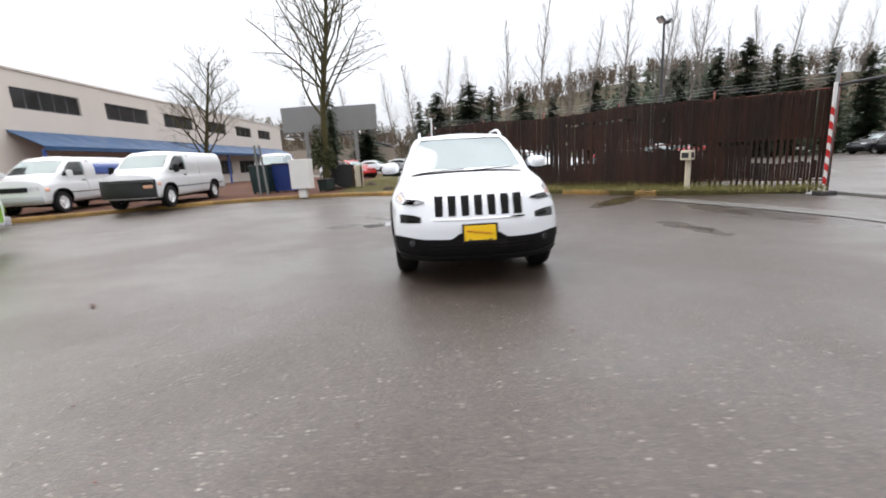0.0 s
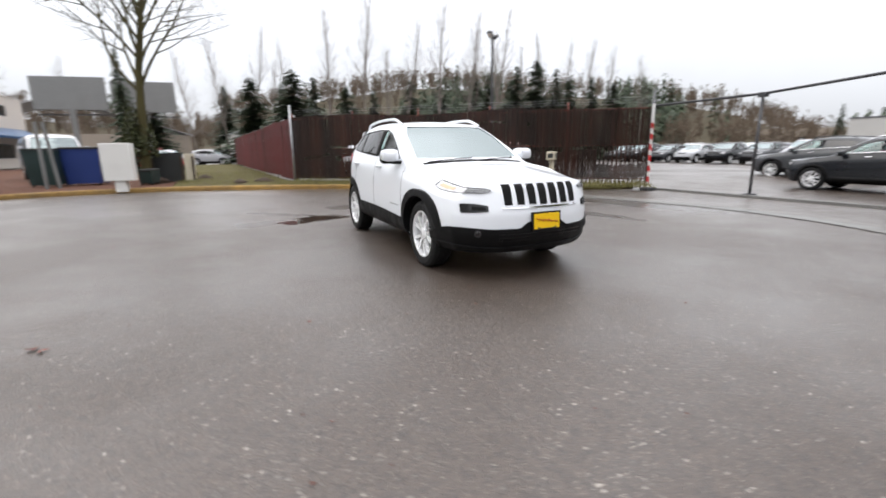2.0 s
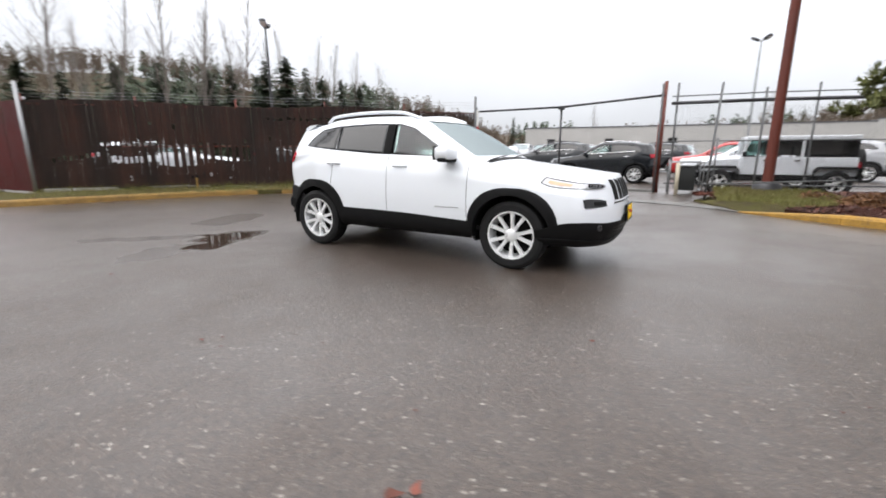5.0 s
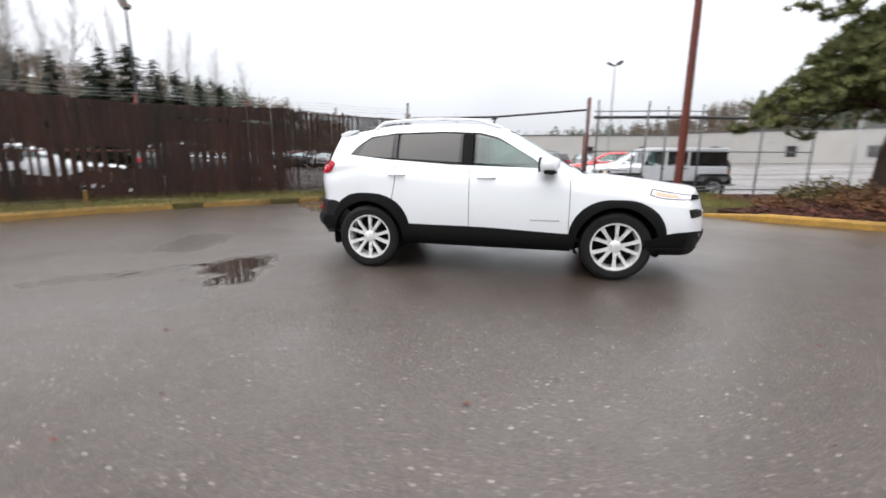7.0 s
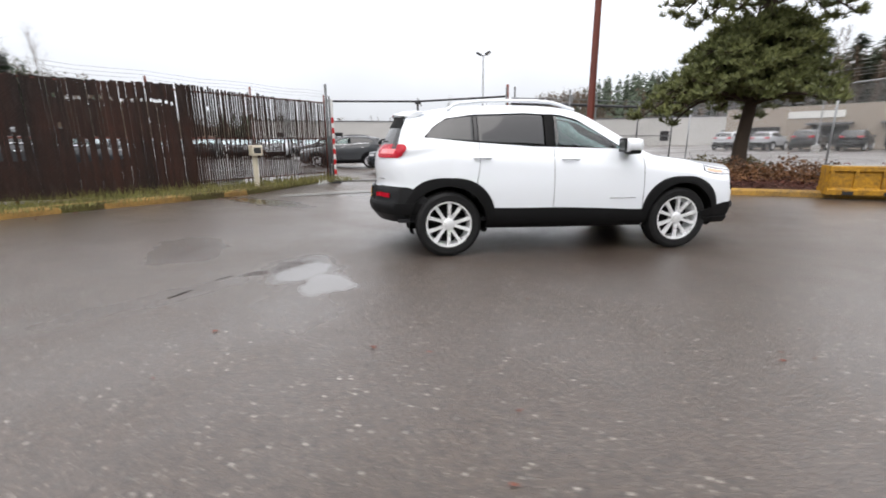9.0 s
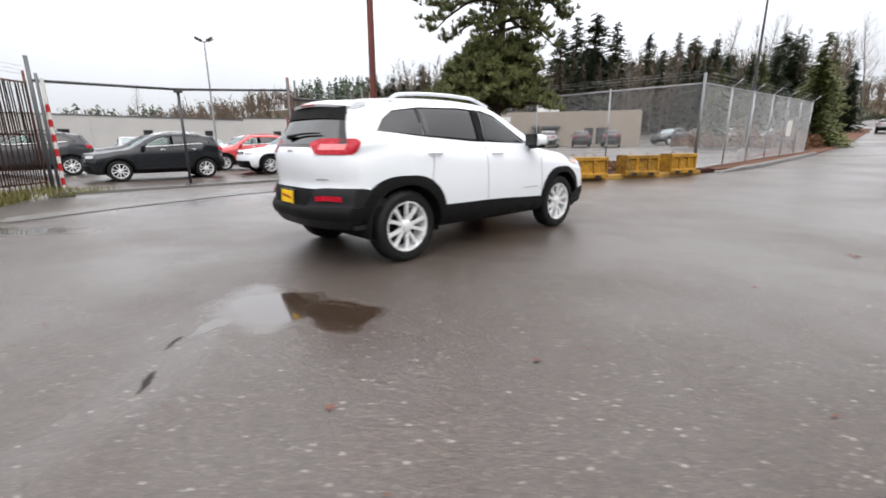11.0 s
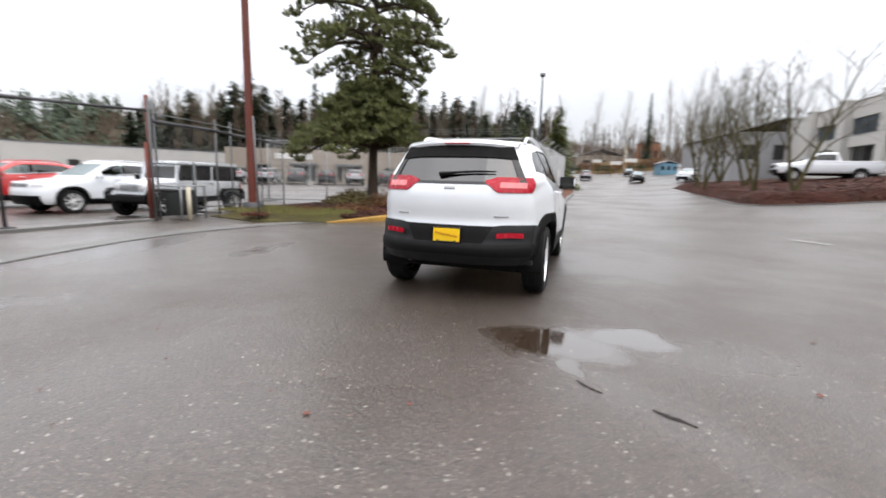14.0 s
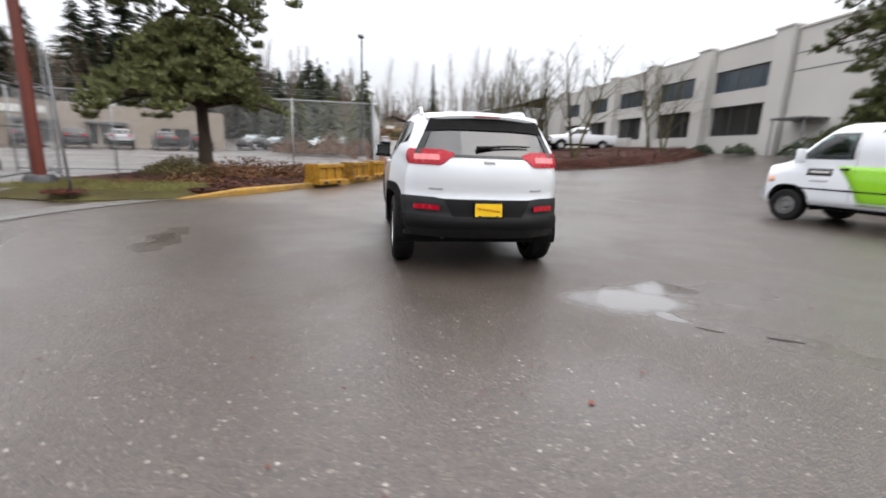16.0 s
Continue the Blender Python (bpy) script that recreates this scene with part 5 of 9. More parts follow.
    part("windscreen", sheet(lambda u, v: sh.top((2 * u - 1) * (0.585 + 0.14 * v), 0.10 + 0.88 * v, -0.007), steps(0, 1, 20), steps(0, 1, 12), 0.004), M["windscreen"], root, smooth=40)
    bm = bmesh.new()
    for a, b in (((0.62, 1.00), (0.02, 0.965)), ((-0.08, 1.02), (-0.60, 0.93))):
        pts = [sh.top(a[0] + (b[0] - a[0]) * k / 8, a[1] + (b[1] - a[1]) * k / 8, 0.012) for k in range(9)]
        tube(bm, pts, 0.006, 6)
    part("wiper", bm, M["cladding"], root)
    part("cowl", sheet(lambda u, v: sh.top((2 * u - 1) * 0.68, 0.985 + 0.055 * v, 0.003), steps(0, 1, 20), steps(0, 1, 3), 0.004), M["cladding"], root, smooth=40)
    # tail: glass, spoiler, lamps, bumper
    part("rear_window", sheet(lambda u, v: sh.end((2 * u - 1) * (0.705 - 0.185 * v), 1.155 + 0.345 * v, 0.002, False), steps(0, 1, 20), steps(0, 1, 10), 0.004), M["rear_glass"], root, "dark tinted rear window", smooth=40)
    part("window_frame", sheet(lambda u, v: sh.end((2 * u - 1) * (0.70 - 0.02 * v), 1.150 + 0.022 * v, 0.011, False), steps(0, 1, 20), steps(0, 1, 2), 0.004), M["gloss_black"], root, smooth=40)
    for s in (1, -1):
        part("window_frame", sheet(lambda u, v: sh.end(s * (0.640 + 0.065 * u - 0.165 * v * (0.9 + 0.1 * u)), 1.16 + 0.34 * v, 0.012, False), steps(0, 1, 4), steps(0, 1, 10), 0.004), M["gloss_black"], root, smooth=40)
    # matte black strip over the glass top, standing in for the spoiler's shade
    part("window_frame", sheet(lambda u, v: sh.end((2 * u - 1) * (0.60 - 0.06 * v), 1.408 + 0.105 * v - 0.025 * (2 * u - 1) ** 4 * (1 - v), 0.017, False), steps(0, 1, 20), steps(0, 1, 3), 0.004), M["liner"], root, "black band for the shade under the spoiler", smooth=40)
    sp = []
    for k in range(21):
        x = -0.57 + 1.14 * k / 20
        p = sh.end(x, 1.535, 0, False)
        back = 0.06 - 0.03 * (abs(x) / 0.57) ** 3
        sp.append([Vector((x, p.y + 0.20, p.z + 0.058 - 0.03 * (abs(x) / 0.57) ** 2)), Vector((x, p.y + 0.05, p.z + 0.050 - 0.03 * (abs(x) / 0.57) ** 2)), Vector((x, p.y - back, p.z + 0.012 - 0.035 * (abs(x) / 0.57) ** 2)), Vector((x, p.y - back + 0.01, p.z - 0.012 - 0.035 * (abs(x) / 0.57) ** 2)), Vector((x, p.y + 0.06, p.z - 0.035))])
    bm = grid_mesh(sp)
    bm.verts.ensure_lookup_table()
    bm.faces.new(bm.verts[:5])
    bm.faces.new(bm.verts[-5:])
    bmesh.ops.recalc_face_normals(bm, faces=list(bm.faces))
    spoiler = part("spoiler", bm, M["white"], root, smooth=40)
    under = [[r[3] + Vector((0, 0.008, -0.003)), r[3] + Vector((0, 0.05, -0.025)), r[4] + Vector((0, -0.012, -0.065))] for r in sp[2:-2]]
    part("spoiler_underside", thicken(grid_mesh(under), 0.004), M["liner"], root, smooth=40)
    part("brake_lamp", box(bmesh.new(), (-0.13, sp[10][2].y - 0.004, sp[10][2].z - 0.016), (0.13, sp[10][2].y + 0.02, sp[10][2].z - 0.006), 0.002), M["red_lens"], spoiler)
    for s in (1, -1):
        def tail(u, v, s=s, out=0.012):
            if u < 0.75:
                t = u / 0.75
                x = 0.335 + (sh.side(-2.23, 1.15).x - 0.36) * t
                lo = 1.155 - 0.08 * smooth01(t / 0.35)
                hi = 1.188 + 0.03 * smooth01(t / 0.3)
                return sh.end(s * x, lo + (hi - lo) * v, out, False)
            t = (u - 0.75) / 0.25
            y = -2.23 + 0.03 * t
            lo, hi = 1.075 + 0.02 * t, 1.218 - 0.03 * t
            return sh.side(y, lo + (hi - lo) * v, out, s)
        lampo = part("tail_lamp", sheet(tail, steps(0, 1, 28), steps(0, 1, 6), 0.03), M["red_lens"], root, "bright red wraparound tail lamp", smooth=40)
        part("reverse_lens", sheet(lambda u, v: tail(0.26 + 0.44 * u, 0.30 + 0.36 * v, out=0.016), steps(0, 1, 12), steps(0, 1, 2), 0.004), M["red_light"], lampo, smooth=40)
        part("reflector", sheet(lambda u, v: sh.end(s * (0.468 + 0.235 * u), 0.656 + 0.046 * v - 0.012 * abs(u - 0.5), 0.034, False), steps(0, 1, 12), steps(0, 1, 3), 0.008), M["red_lens"], root, smooth=40)
    def wrap_rear(z_lo, z_hi, out, reach=-1.80):
        def fn(u, v):
            z = z_lo(u) + (z_hi(u) - z_lo(u)) * v
            a, sg = abs(u), (1 if u >= 0 else -1)
            if a < 0.74:
                p0 = sh.side(-2.23, z)
                p = sh.end(a / 0.74 * p0.x, z, 0.0, False)
                return Vector((sg * p.x, p.y, p.z))
            y = -2.23 + (a - 0.74) / 0.26 * (reach + 2.23)
            return sh.side(y, z, 0.0, sg)
        return fn
    top_r = lambda u: 0.755 + 0.012 * smooth01((abs(u) - 0.4) / 0.1) - 0.155 * smooth01((abs(u) - 0.76) / 0.24)
    part("rear_bumper", sheet(wrap_rear(lambda u: 0.39, top_r, 0.0), us, steps(0, 1, 10), 0.014, 0.012), M["bumper_grey"], root, "dark grey plastic rear bumper", smooth=40)
    part("bumper_step", sheet(wrap_rear(lambda u: 0.49 - 0.02 * abs(u), lambda u: 0.575 + 0.02 * abs(u), 0.0, -1.9), us, steps(0, 1, 4), 0.014, 0.022), M["cladding"], root, smooth=40)
    part("plate_recess", sheet(lambda u, v: sh.end((2 * u - 1) * (0.43 - 0.09 * (1 - v)), 0.595 + 0.165 * v, 0.016, False), steps(0, 1, 16), steps(0, 1, 3), 0.008), M["cladding"], root, smooth=40)
    plate(root, sh.end(0, 0.662, 0.026, False), False, 0.86)
    bm = bmesh.new()
    pts = [sh.end(0.16 - 0.32 * k / 10, 1.195 + 0.055 * math.sin(math.pi * k / 10) ** 0.7 * 0 + 0.012 + 0.02 * (k / 10), 0.03, False) for k in range(11)]
    pts = [sh.end(-0.12 + 0.54 * k / 10, 1.232 + 0.034 * k / 10 + 0.012 * math.sin(math.pi * k / 10), 0.03, False) for k in range(11)]
    tube(bm, pts, [0.024, 0.020, 0.015, 0.012, 0.011, 0.011, 0.010, 0.010, 0.009, 0.008, 0.006], 6)
    part("rear_wiper", bm, M["cladding"], root)
    for x0, x1, z, hgt in ((-0.055, 0.055, 1.095, 0.028), (-0.56, -0.43, 0.842, 0.016), (0.43, 0.56, 0.842, 0.016)):
        part("badge", sheet(lambda u, v: sh.end(x0 + (x1 - x0) * u, z + hgt * v, 0.004, False), steps(0, 1, 4), steps(0, 1, 1), 0.004), M["silver_paint"], root)
    bm = bmesh.new()
    tube(bm, [(-0.42, -1.85, 0.40), (-0.42, -2.06, 0.385)], 0.026, 14)
    part("exhaust", bm, M["dark_steel"], root)
    bm = bmesh.new()
    box(bm, (-0.62, -1.8, 0.27), (0.62, 1.95, 0.42), 0.05)
    part("underbody", bm, M["liner"], root)
    tube(bm := bmesh.new(), [(0, -1.55, 1.655), (0, -1.60, 1.75)], 0.006, 6)
    part("antenna", bm, M["cladding"], root)
    cabin(root, sh)


build_hero()


# ---------------------------------------------------------------- parked vehicles
def recolour(root, mat, cache={}):
    """Gives a copied car its own paint on the body."""
    for ob in root.children_recursive:
        if ob.type == "MESH" and ob.name.split(".")[0] in ("body", "mirror", "roof_rail", "spoiler", "hood", "tub", "bed"):
            key = (ob.data.name, mat.name)
            if key not in cache:
                cache[key] = ob.data.copy()
                cache[key].materials.clear()
                cache[key].materials.append(mat)
            ob.data = cache[key]


def build_parked_suv():
    """A plain large SUV, built once at the origin."""
    root = thing("parked_suv", pose(0, 0, 0), "dark blue-black SUV parked on the wet lot", "car", "cars in the fenced lot")
    sh, data = suv_body_data("body", M["black_paint"])
    body = new("body", data)
    body.parent = root
    hub = 0.36
    for s in (1, -1):
        part("sill_cladding", sheet(lambda y, v: sh.side(y, sh.c["zb"](y) + 0.16 * v, 0.01, s), steps(-0.92, 0.90, 12), steps(0, 1, 2), 0.02), M["cladding"], root)
        for ya in (ARCH_F, ARCH_R):
            part("wheel_arch", arch_flare(sh, ya, s, 0.42, 0.475, hub), M["cladding"], root, smooth=40)
            part("wheel_liner", liner(s, ya, hub), M["liner"], root)
            wheel_parts(root, (0.80 * s, ya, hub), 0.365, 0.225, 0.245, s, spokes=5)
        part("side_window", pane(sh, DLO, -1.59, -0.36, s), M["privacy"], root)
        part("front_door_window", pane(sh, DLO, -0.28, 0.62, s), M["clear"], root)
        part("window_trim", sheet(lambda u, v: sh.side(-1.5 + 2.05 * u, 1.262 - 0.10 * smooth01(u * 0.9) + 0.018 * v, 0.006, s), steps(0, 1, 16), steps(0, 1, 1), 0.004), M["chrome"], root)
        for ya, yb in ((-1.09, -0.92), (-0.10, 0.08)):
            part("door_handle", tube(bmesh.new(), [sh.side(ya + (yb - ya) * k / 6, 1.07, 0.006 + 0.024 * math.sin(math.pi * k / 6) ** 0.5, s) for k in range(7)], 0.014, 6), M["chrome"], root)
        part("mirror", box(bmesh.new(), (-0.10, -0.07, -0.08), (0.10, 0.07, 0.08), 0.05), M["black_paint"], root, smooth=60, m=Matrix.Translation((s * 0.99, 0.60, 1.17)))
        part("mirror_arm", box(bmesh.new(), (-0.1, -0.02, -0.02), (0.1, 0.02, 0.02), 0.008), M["cladding"], root, m=Matrix.Translation((s * 0.88, 0.60, 1.12)))
        part("headlamp", sheet(lambda u, v: sh.end(s * (0.50 + 0.27 * u), 0.80 + 0.085 * v, 0.006), steps(0, 1, 10), steps(0, 1, 3), 0.01), M["reflector"], root, smooth=40)
        part("tail_lamp", sheet(lambda u, v: sh.end(s * (0.42 + 0.33 * u), 1.02 + 0.14 * v, 0.012, False), steps(0, 1, 8), steps(0, 1, 3), 0.02), M["red_lens"], root, smooth=40)
        part("roof_rail", tube(bmesh.new(), [sh.top(s * 0.575, y, 0.012 + 0.05 * smooth01(min((y + 1.50) / 0.2, (0.12 - y) / 0.25))) for y in steps(-1.50, 0.12, 16)], 0.018, 6), M["chrome"], root, smooth=60)
    for k in range(7):
        x0 = (k - 3) * 0.118
        part("grille_slot", sheet(lambda u, v: sh.end(x0 + 0.075 * (u - 0.5), 0.79 + 0.12 * v, 0.008), steps(0, 1, 2), steps(0, 1, 3), 0.006), M["chrome"] if k % 2 == 9 else M["gloss_black"], root)
    part("air_dam", sheet(lambda u, v: sh.end((2 * u - 1) * 0.72, 0.27 + 0.28 * v, 0.008), steps(0, 1, 14), steps(0, 1, 4), 0.02), M["cladding"], root, smooth=40)
    part("rear_bumper", sheet(lambda u, v: sh.end((2 * u - 1) * 0.80, 0.39 + 0.32 * v, 0.012, False), steps(0, 1, 16), steps(0, 1, 4), 0.03), M["cladding"], root, smooth=40)
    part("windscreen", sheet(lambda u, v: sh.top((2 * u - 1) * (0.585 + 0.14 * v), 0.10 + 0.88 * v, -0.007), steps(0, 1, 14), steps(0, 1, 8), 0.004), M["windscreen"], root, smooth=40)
    part("rear_window", sheet(lambda u, v: sh.end((2 * u - 1) * (0.72 - 0.10 * v), 1.20 + 0.33 * v, 0.002, False), steps(0, 1, 12), steps(0, 1, 6), 0.004), M["privacy"], root, smooth=40)
    part("underbody", box(bmesh.new(), (-0.62, -2.0, 0.24), (0.62, 2.05, 0.42), 0.05), M["liner"], root)
    cabin(root, sh)
    return root


def lot(x, y, yaw, k=1.04):
    return Matrix.Translation((x, y, height(x, y))) @ Matrix.Rotation(radians(yaw), 4, "Z") @ Matrix.Diagonal((k, k, k, 1))


def scaled_copy(src, m, label=None):
    """copy_thing() keeps a thing's own size, so the size is set on the copy."""
    loc, rot, sc = m.decompose()
    ob = copy_thing(src, Matrix.LocRotScale(loc, rot, None))
    ob.scale = sc
    if label:
        ob["label"] = label
    return ob


parked = build_parked_suv()
_l, _r, _s = lot(-14.9, -0.43, 178, 0.98).decompose()
parked.location, parked.rotation_euler, parked.scale = _l, _r.to_euler(), _s
for x, y, yaw, k, paint_name, label in (
    (-19.9, -4.1, 178, 1.04, "grey_paint", "dark grey SUV parked behind another SUV"),
    (-14.75, 4.65, 178, 1.0, "white", "white SUV parked nose out on the wet lot"),
    (-18.4, 4.1, 172, 0.98, "red_paint", "red crossover parked among white cars"),
    (-19.2, 7.6, 170, 1.0, "silver_paint", "silver crossover parked on the wet lot"),
    (-23.8, 0.6, 172, 1.0, "grey_paint", "dark grey crossover in a row of cars"),
    (-23.6, 5.6, 174, 0.98, "white", "white crossover in a row of cars"),
    (-28.0, -6.0, 178, 1.0, "black_paint", "black crossover in a row of cars"),
    (-11.4, -14.6, 140, 1.0, "red_paint", "dark red crossover parked behind the slatted fence"),
    (-8.2, -10.9, 45, 1.0, "grey_paint", "dark grey SUV parked close behind the slatted fence"),
    (-3.9, -12.9, 48, 0.98, "white", "white crossover parked close behind the slatted fence"),
    (-5.6, -17.6, 60, 1.0, "silver_paint", "silver crossover parked behind the slatted fence"),
):
    ob = scaled_copy(parked, lot(x, y, yaw, k), label)
    recolour(ob, M[paint_name])
_rng = random.Random(21)
for x, y0, cnt, dx, dy, yaw in ((-34.0, -27.0, 9, 0.2, 2.75, -84), (-41.0, -30.0, 10, 0.2, 2.75, -90), (-50.0, -31.0, 10, 0.2, 2.75, -84), (-37.0, 2.0, 5, 0.2, 2.75, -90), (-14.5, 47.0, 6, 2.2, 1.4, 165), (-33.0, 30.5, 7, 2.6, 1.46, 29)):
    for k in range(cnt):
        nm, word = _rng.choice((("silver_paint", "silver"), ("white", "white"), ("grey_paint", "dark grey"), ("black_paint", "black"), ("white", "white"), ("silver_paint", "silver"), ("grey_paint", "dark grey"), ("silver_paint", "silver")))
        px, py = x + dx * k, y0 + dy * k
        if yaw == 29 and nm == "white":
            nm, word = "grey_paint", "dark grey"
        ob = scaled_copy(parked, lot(px + _rng.uniform(-0.2, 0.2), py, yaw + _rng.uniform(-3, 3), _rng.uniform(0.92, 1.03)), word + " car in a long row on the lot")
        recolour(ob, M[nm])


# ---- vans
VAN = dict(
    ends=(-2.85, 2.65), puff=0.10, nose=1.5, tail=-2.3, bow_f=0.22, bow_r=0.06,
    zb=keys((-2.85, 0.42), (2.65, 0.38)),
    hw=keys((-2.85, 0.98), (-1, 1.0), (1.4, 1.0), (2.2, 0.97), (2.65, 0.93)),
    zs=keys((-2.85, 1.22), (0.9, 1.22), (1.5, 1.20), (2.2, 1.15), (2.65, 1.09)),
    hs=keys((-2.85, 0.95), (0.9, 0.96), (1.6, 0.93), (2.65, 0.82)),
    ht=keys((-2.85, 0.80), (0.6, 0.81), (1.0, 0.80), (1.6, 0.84), (2.0, 0.81), (2.65, 0.72)),
    ze=keys((-2.85, 1.92), (0.6, 1.94), (1.0, 1.84), (1.75, 1.33), (2.0, 1.26), (2.65, 1.15)),
    zt=keys((-2.85, 2.00), (0.6, 2.03), (0.95, 1.96), (1.75, 1.41), (1.95, 1.32), (2.65, 1.20)),
    lean_f=keys((0.38, 0.05), (0.5, 0.0), (0.7, 0.0), (1.0, 0.02), (1.2, 0.07)),
    lean_r=keys((0.42, 0.0), (1.2, 0.02), (2.0, 0.08)),
)
VAN_DOOR = [(0.45, 1.30), (0.45, 1.80), (0.95, 1.80), (1.15, 1.68), (1.55, 1.33), (1.5, 1.30)]


def build_van(squeeze=1.0, wheel=0.385):
    """An old cargo van; squeeze shortens its nose."""
    root = thing("cargo_van", pose(0, 0, 0), "old white cargo van parked on the verge", "van", "vans on the verge")
    f = lambda y: y if y < 0.9 else 0.9 + (y - 0.9) * squeeze
    back = lambda y: y if y < 0.9 else 0.9 + (y - 0.9) / squeeze
    c = dict(VAN)
    for name in ("zb", "hw", "zs", "hs", "ht", "ze", "zt"):
        c[name] = lambda y, fn=VAN[name]: fn(back(y))
    c["ends"], c["nose"] = (VAN["ends"][0], f(VAN["ends"][1])), f(VAN["nose"])
    door = [(f(y), z) for y, z in VAN_DOOR]
    sh = Shell(c)
    axles, arch = (-1.75, f(1.70)), wheel + 0.075
    cuts = []
    for s in (1, -1):
        cuts.append(prism(door, 0.5 if s > 0 else -1.3, 1.3 if s > 0 else -0.5, 0))
        for ya in axles:
            cb = bmesh.new()
            bmesh.ops.create_cone(cb, cap_ends=True, segments=40, radius1=arch, radius2=arch, depth=0.7, matrix=Matrix.Translation((0.99 * s, ya, wheel + 0.015)) @ Matrix.Rotation(radians(90), 4, "Y"))
            cuts.append(cb)
    cuts.append(prism([(-0.80, 1.40), (0.80, 1.40), (0.72, 1.86), (-0.72, 1.86)], 0.85, f(2.2), 1))
    body = new("body", carve("body", sh.mesh(0.09), 0.025, cuts, M["van_white"]))
    body.parent = root
    for s in (1, -1):
        part("front_door_window", pane(sh, door, 0.46, f(1.53), s), M["clear"], root)
        for ya in axles:
            part("wheel_liner", liner(s, ya, wheel + 0.015, arch + 0.01), M["liner"], root)
            part("arch_lip", arch_flare(sh, ya, s, arch - 0.005, arch + 0.022, wheel + 0.015, 0.004), M["cladding"], root)
            wheel_parts(root, (0.86 * s, ya, wheel), wheel, 0.235, wheel * 0.56, s, plain=True)
        part("mirror", box(bmesh.new(), (-0.08, -0.07, -0.14), (0.08, 0.05, 0.14), 0.03), M["cladding"], root, smooth=60, m=Matrix.Translation((s * 1.12, f(1.42), 1.36)))
        part("headlamp", sheet(lambda u, v: sh.end(s * (0.56 + 0.27 * u), 0.82 + 0.15 * v, 0.006), steps(0, 1, 8), steps(0, 1, 3), 0.012), M["reflector"], root, smooth=40)
        part("turn_signal", sheet(lambda u, v: sh.side(f(2.62) - 0.16 * u, 0.80 + 0.12 * v, 0.006, s), steps(0, 1, 4), steps(0, 1, 2), 0.01), M["amber"], root)
        part("door_seam", sheet(lambda u, v: sh.side(0.40 + 0.008 * u, 0.5 + 1.35 * v, 0.002, s), steps(0, 1, 1), steps(0, 1, 10), 0.001), M["dash"], root)
        part("door_seam", sheet(lambda u, v: sh.side(-0.62 + 0.008 * u, 0.5 + 1.35 * v, 0.002, s), steps(0, 1, 1), steps(0, 1, 10), 0.001), M["dash"], root)
        part("rub_strip", sheet(lambda u, v: sh.side(-2.7 + 4.0 * u, 0.70 + 0.03 * v, 0.006, s), steps(0, 1, 20), steps(0, 1, 1), 0.006), M["cladding"], root)
        part("door_handle", box(bmesh.new(), (-0.02, -0.08, -0.02), (0.02, 0.08, 0.02), 0.008), M["cladding"], root, m=Matrix.Translation(sh.side(0.56, 1.12, 0.01, s)))
        part("tail_lamp", sheet(lambda u, v: sh.end(s * (0.83 + 0.10 * u), 0.85 + 0.36 * v, 0.006, False), steps(0, 1, 3), steps(0, 1, 3), 0.02), M["red_lens"], root)
    part("grille", sheet(lambda u, v: sh.end((2 * u - 1) * 0.54, 0.80 + 0.17 * v, 0.006), steps(0, 1, 12), steps(0, 1, 4), 0.012), M["dash"], root, smooth=40)
    for k in range(3):
        part("grille_bar", sheet(lambda u, v: sh.end((2 * u - 1) * 0.54, 0.835 + 0.045 * k + 0.012 * v, 0.016), steps(0, 1, 12), steps(0, 1, 1), 0.008), M["cladding"], root)
    part("front_bumper", sheet(lambda u, v: sh.end((2 * u - 1) * 0.90, 0.42 + 0.24 * v, 0.05 + 0.02 * math.sin(math.pi * v)), steps(0, 1, 16), steps(0, 1, 4), 0.04), M["silver_paint"], root, smooth=40)
    part("rear_bumper", box(bmesh.new(), (-0.95, -2.95, 0.45), (0.95, -2.80, 0.62), 0.03), M["silver_paint"], root)
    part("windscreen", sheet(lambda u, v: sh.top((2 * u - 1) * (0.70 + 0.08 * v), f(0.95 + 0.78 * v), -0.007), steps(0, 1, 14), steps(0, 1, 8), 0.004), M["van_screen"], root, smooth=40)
    part("underbody", box(bmesh.new(), (-0.7, -2.7, 0.3), (0.7, f(2.4), 0.5), 0.05), M["liner"], root)
    part("bulkhead", box(bmesh.new(), (-0.9, 0.1, 0.5), (0.9, 0.14, 1.85)), M["dash"], root)
    for sx in (0.42, -0.42):
        bm = box(bmesh.new(), (-0.25, 0.25, 0.85), (0.25, 0.42, 1.5), 0.05)
        box(bm, (-0.25, 0.35, 0.75), (0.25, 0.85, 0.92), 0.05)
        part("seat", bm, M["seat"], root, m=Matrix.Translation((sx, 0, 0)))
    part("dashboard", box(bmesh.new(), (-0.85, f(1.35), 0.9), (0.85, f(1.8), 1.28), 0.06), M["dash"], root)
    return root, sh


van, van_shell = build_van()
green_van, green_shell = build_van(0.78, 0.335)


def seat_at(ob, m):
    loc, rot, sc = m.decompose()
    ob.location, ob.rotation_euler, ob.scale = loc, rot.to_euler(), sc


def stand(x, y, yaw, k=1.0, lift=0.0):
    return Matrix.Translation((x, y, height(x, y) + lift)) @ Matrix.Rotation(radians(yaw), 4, "Z") @ Matrix.Diagonal((k, k, k, 1))


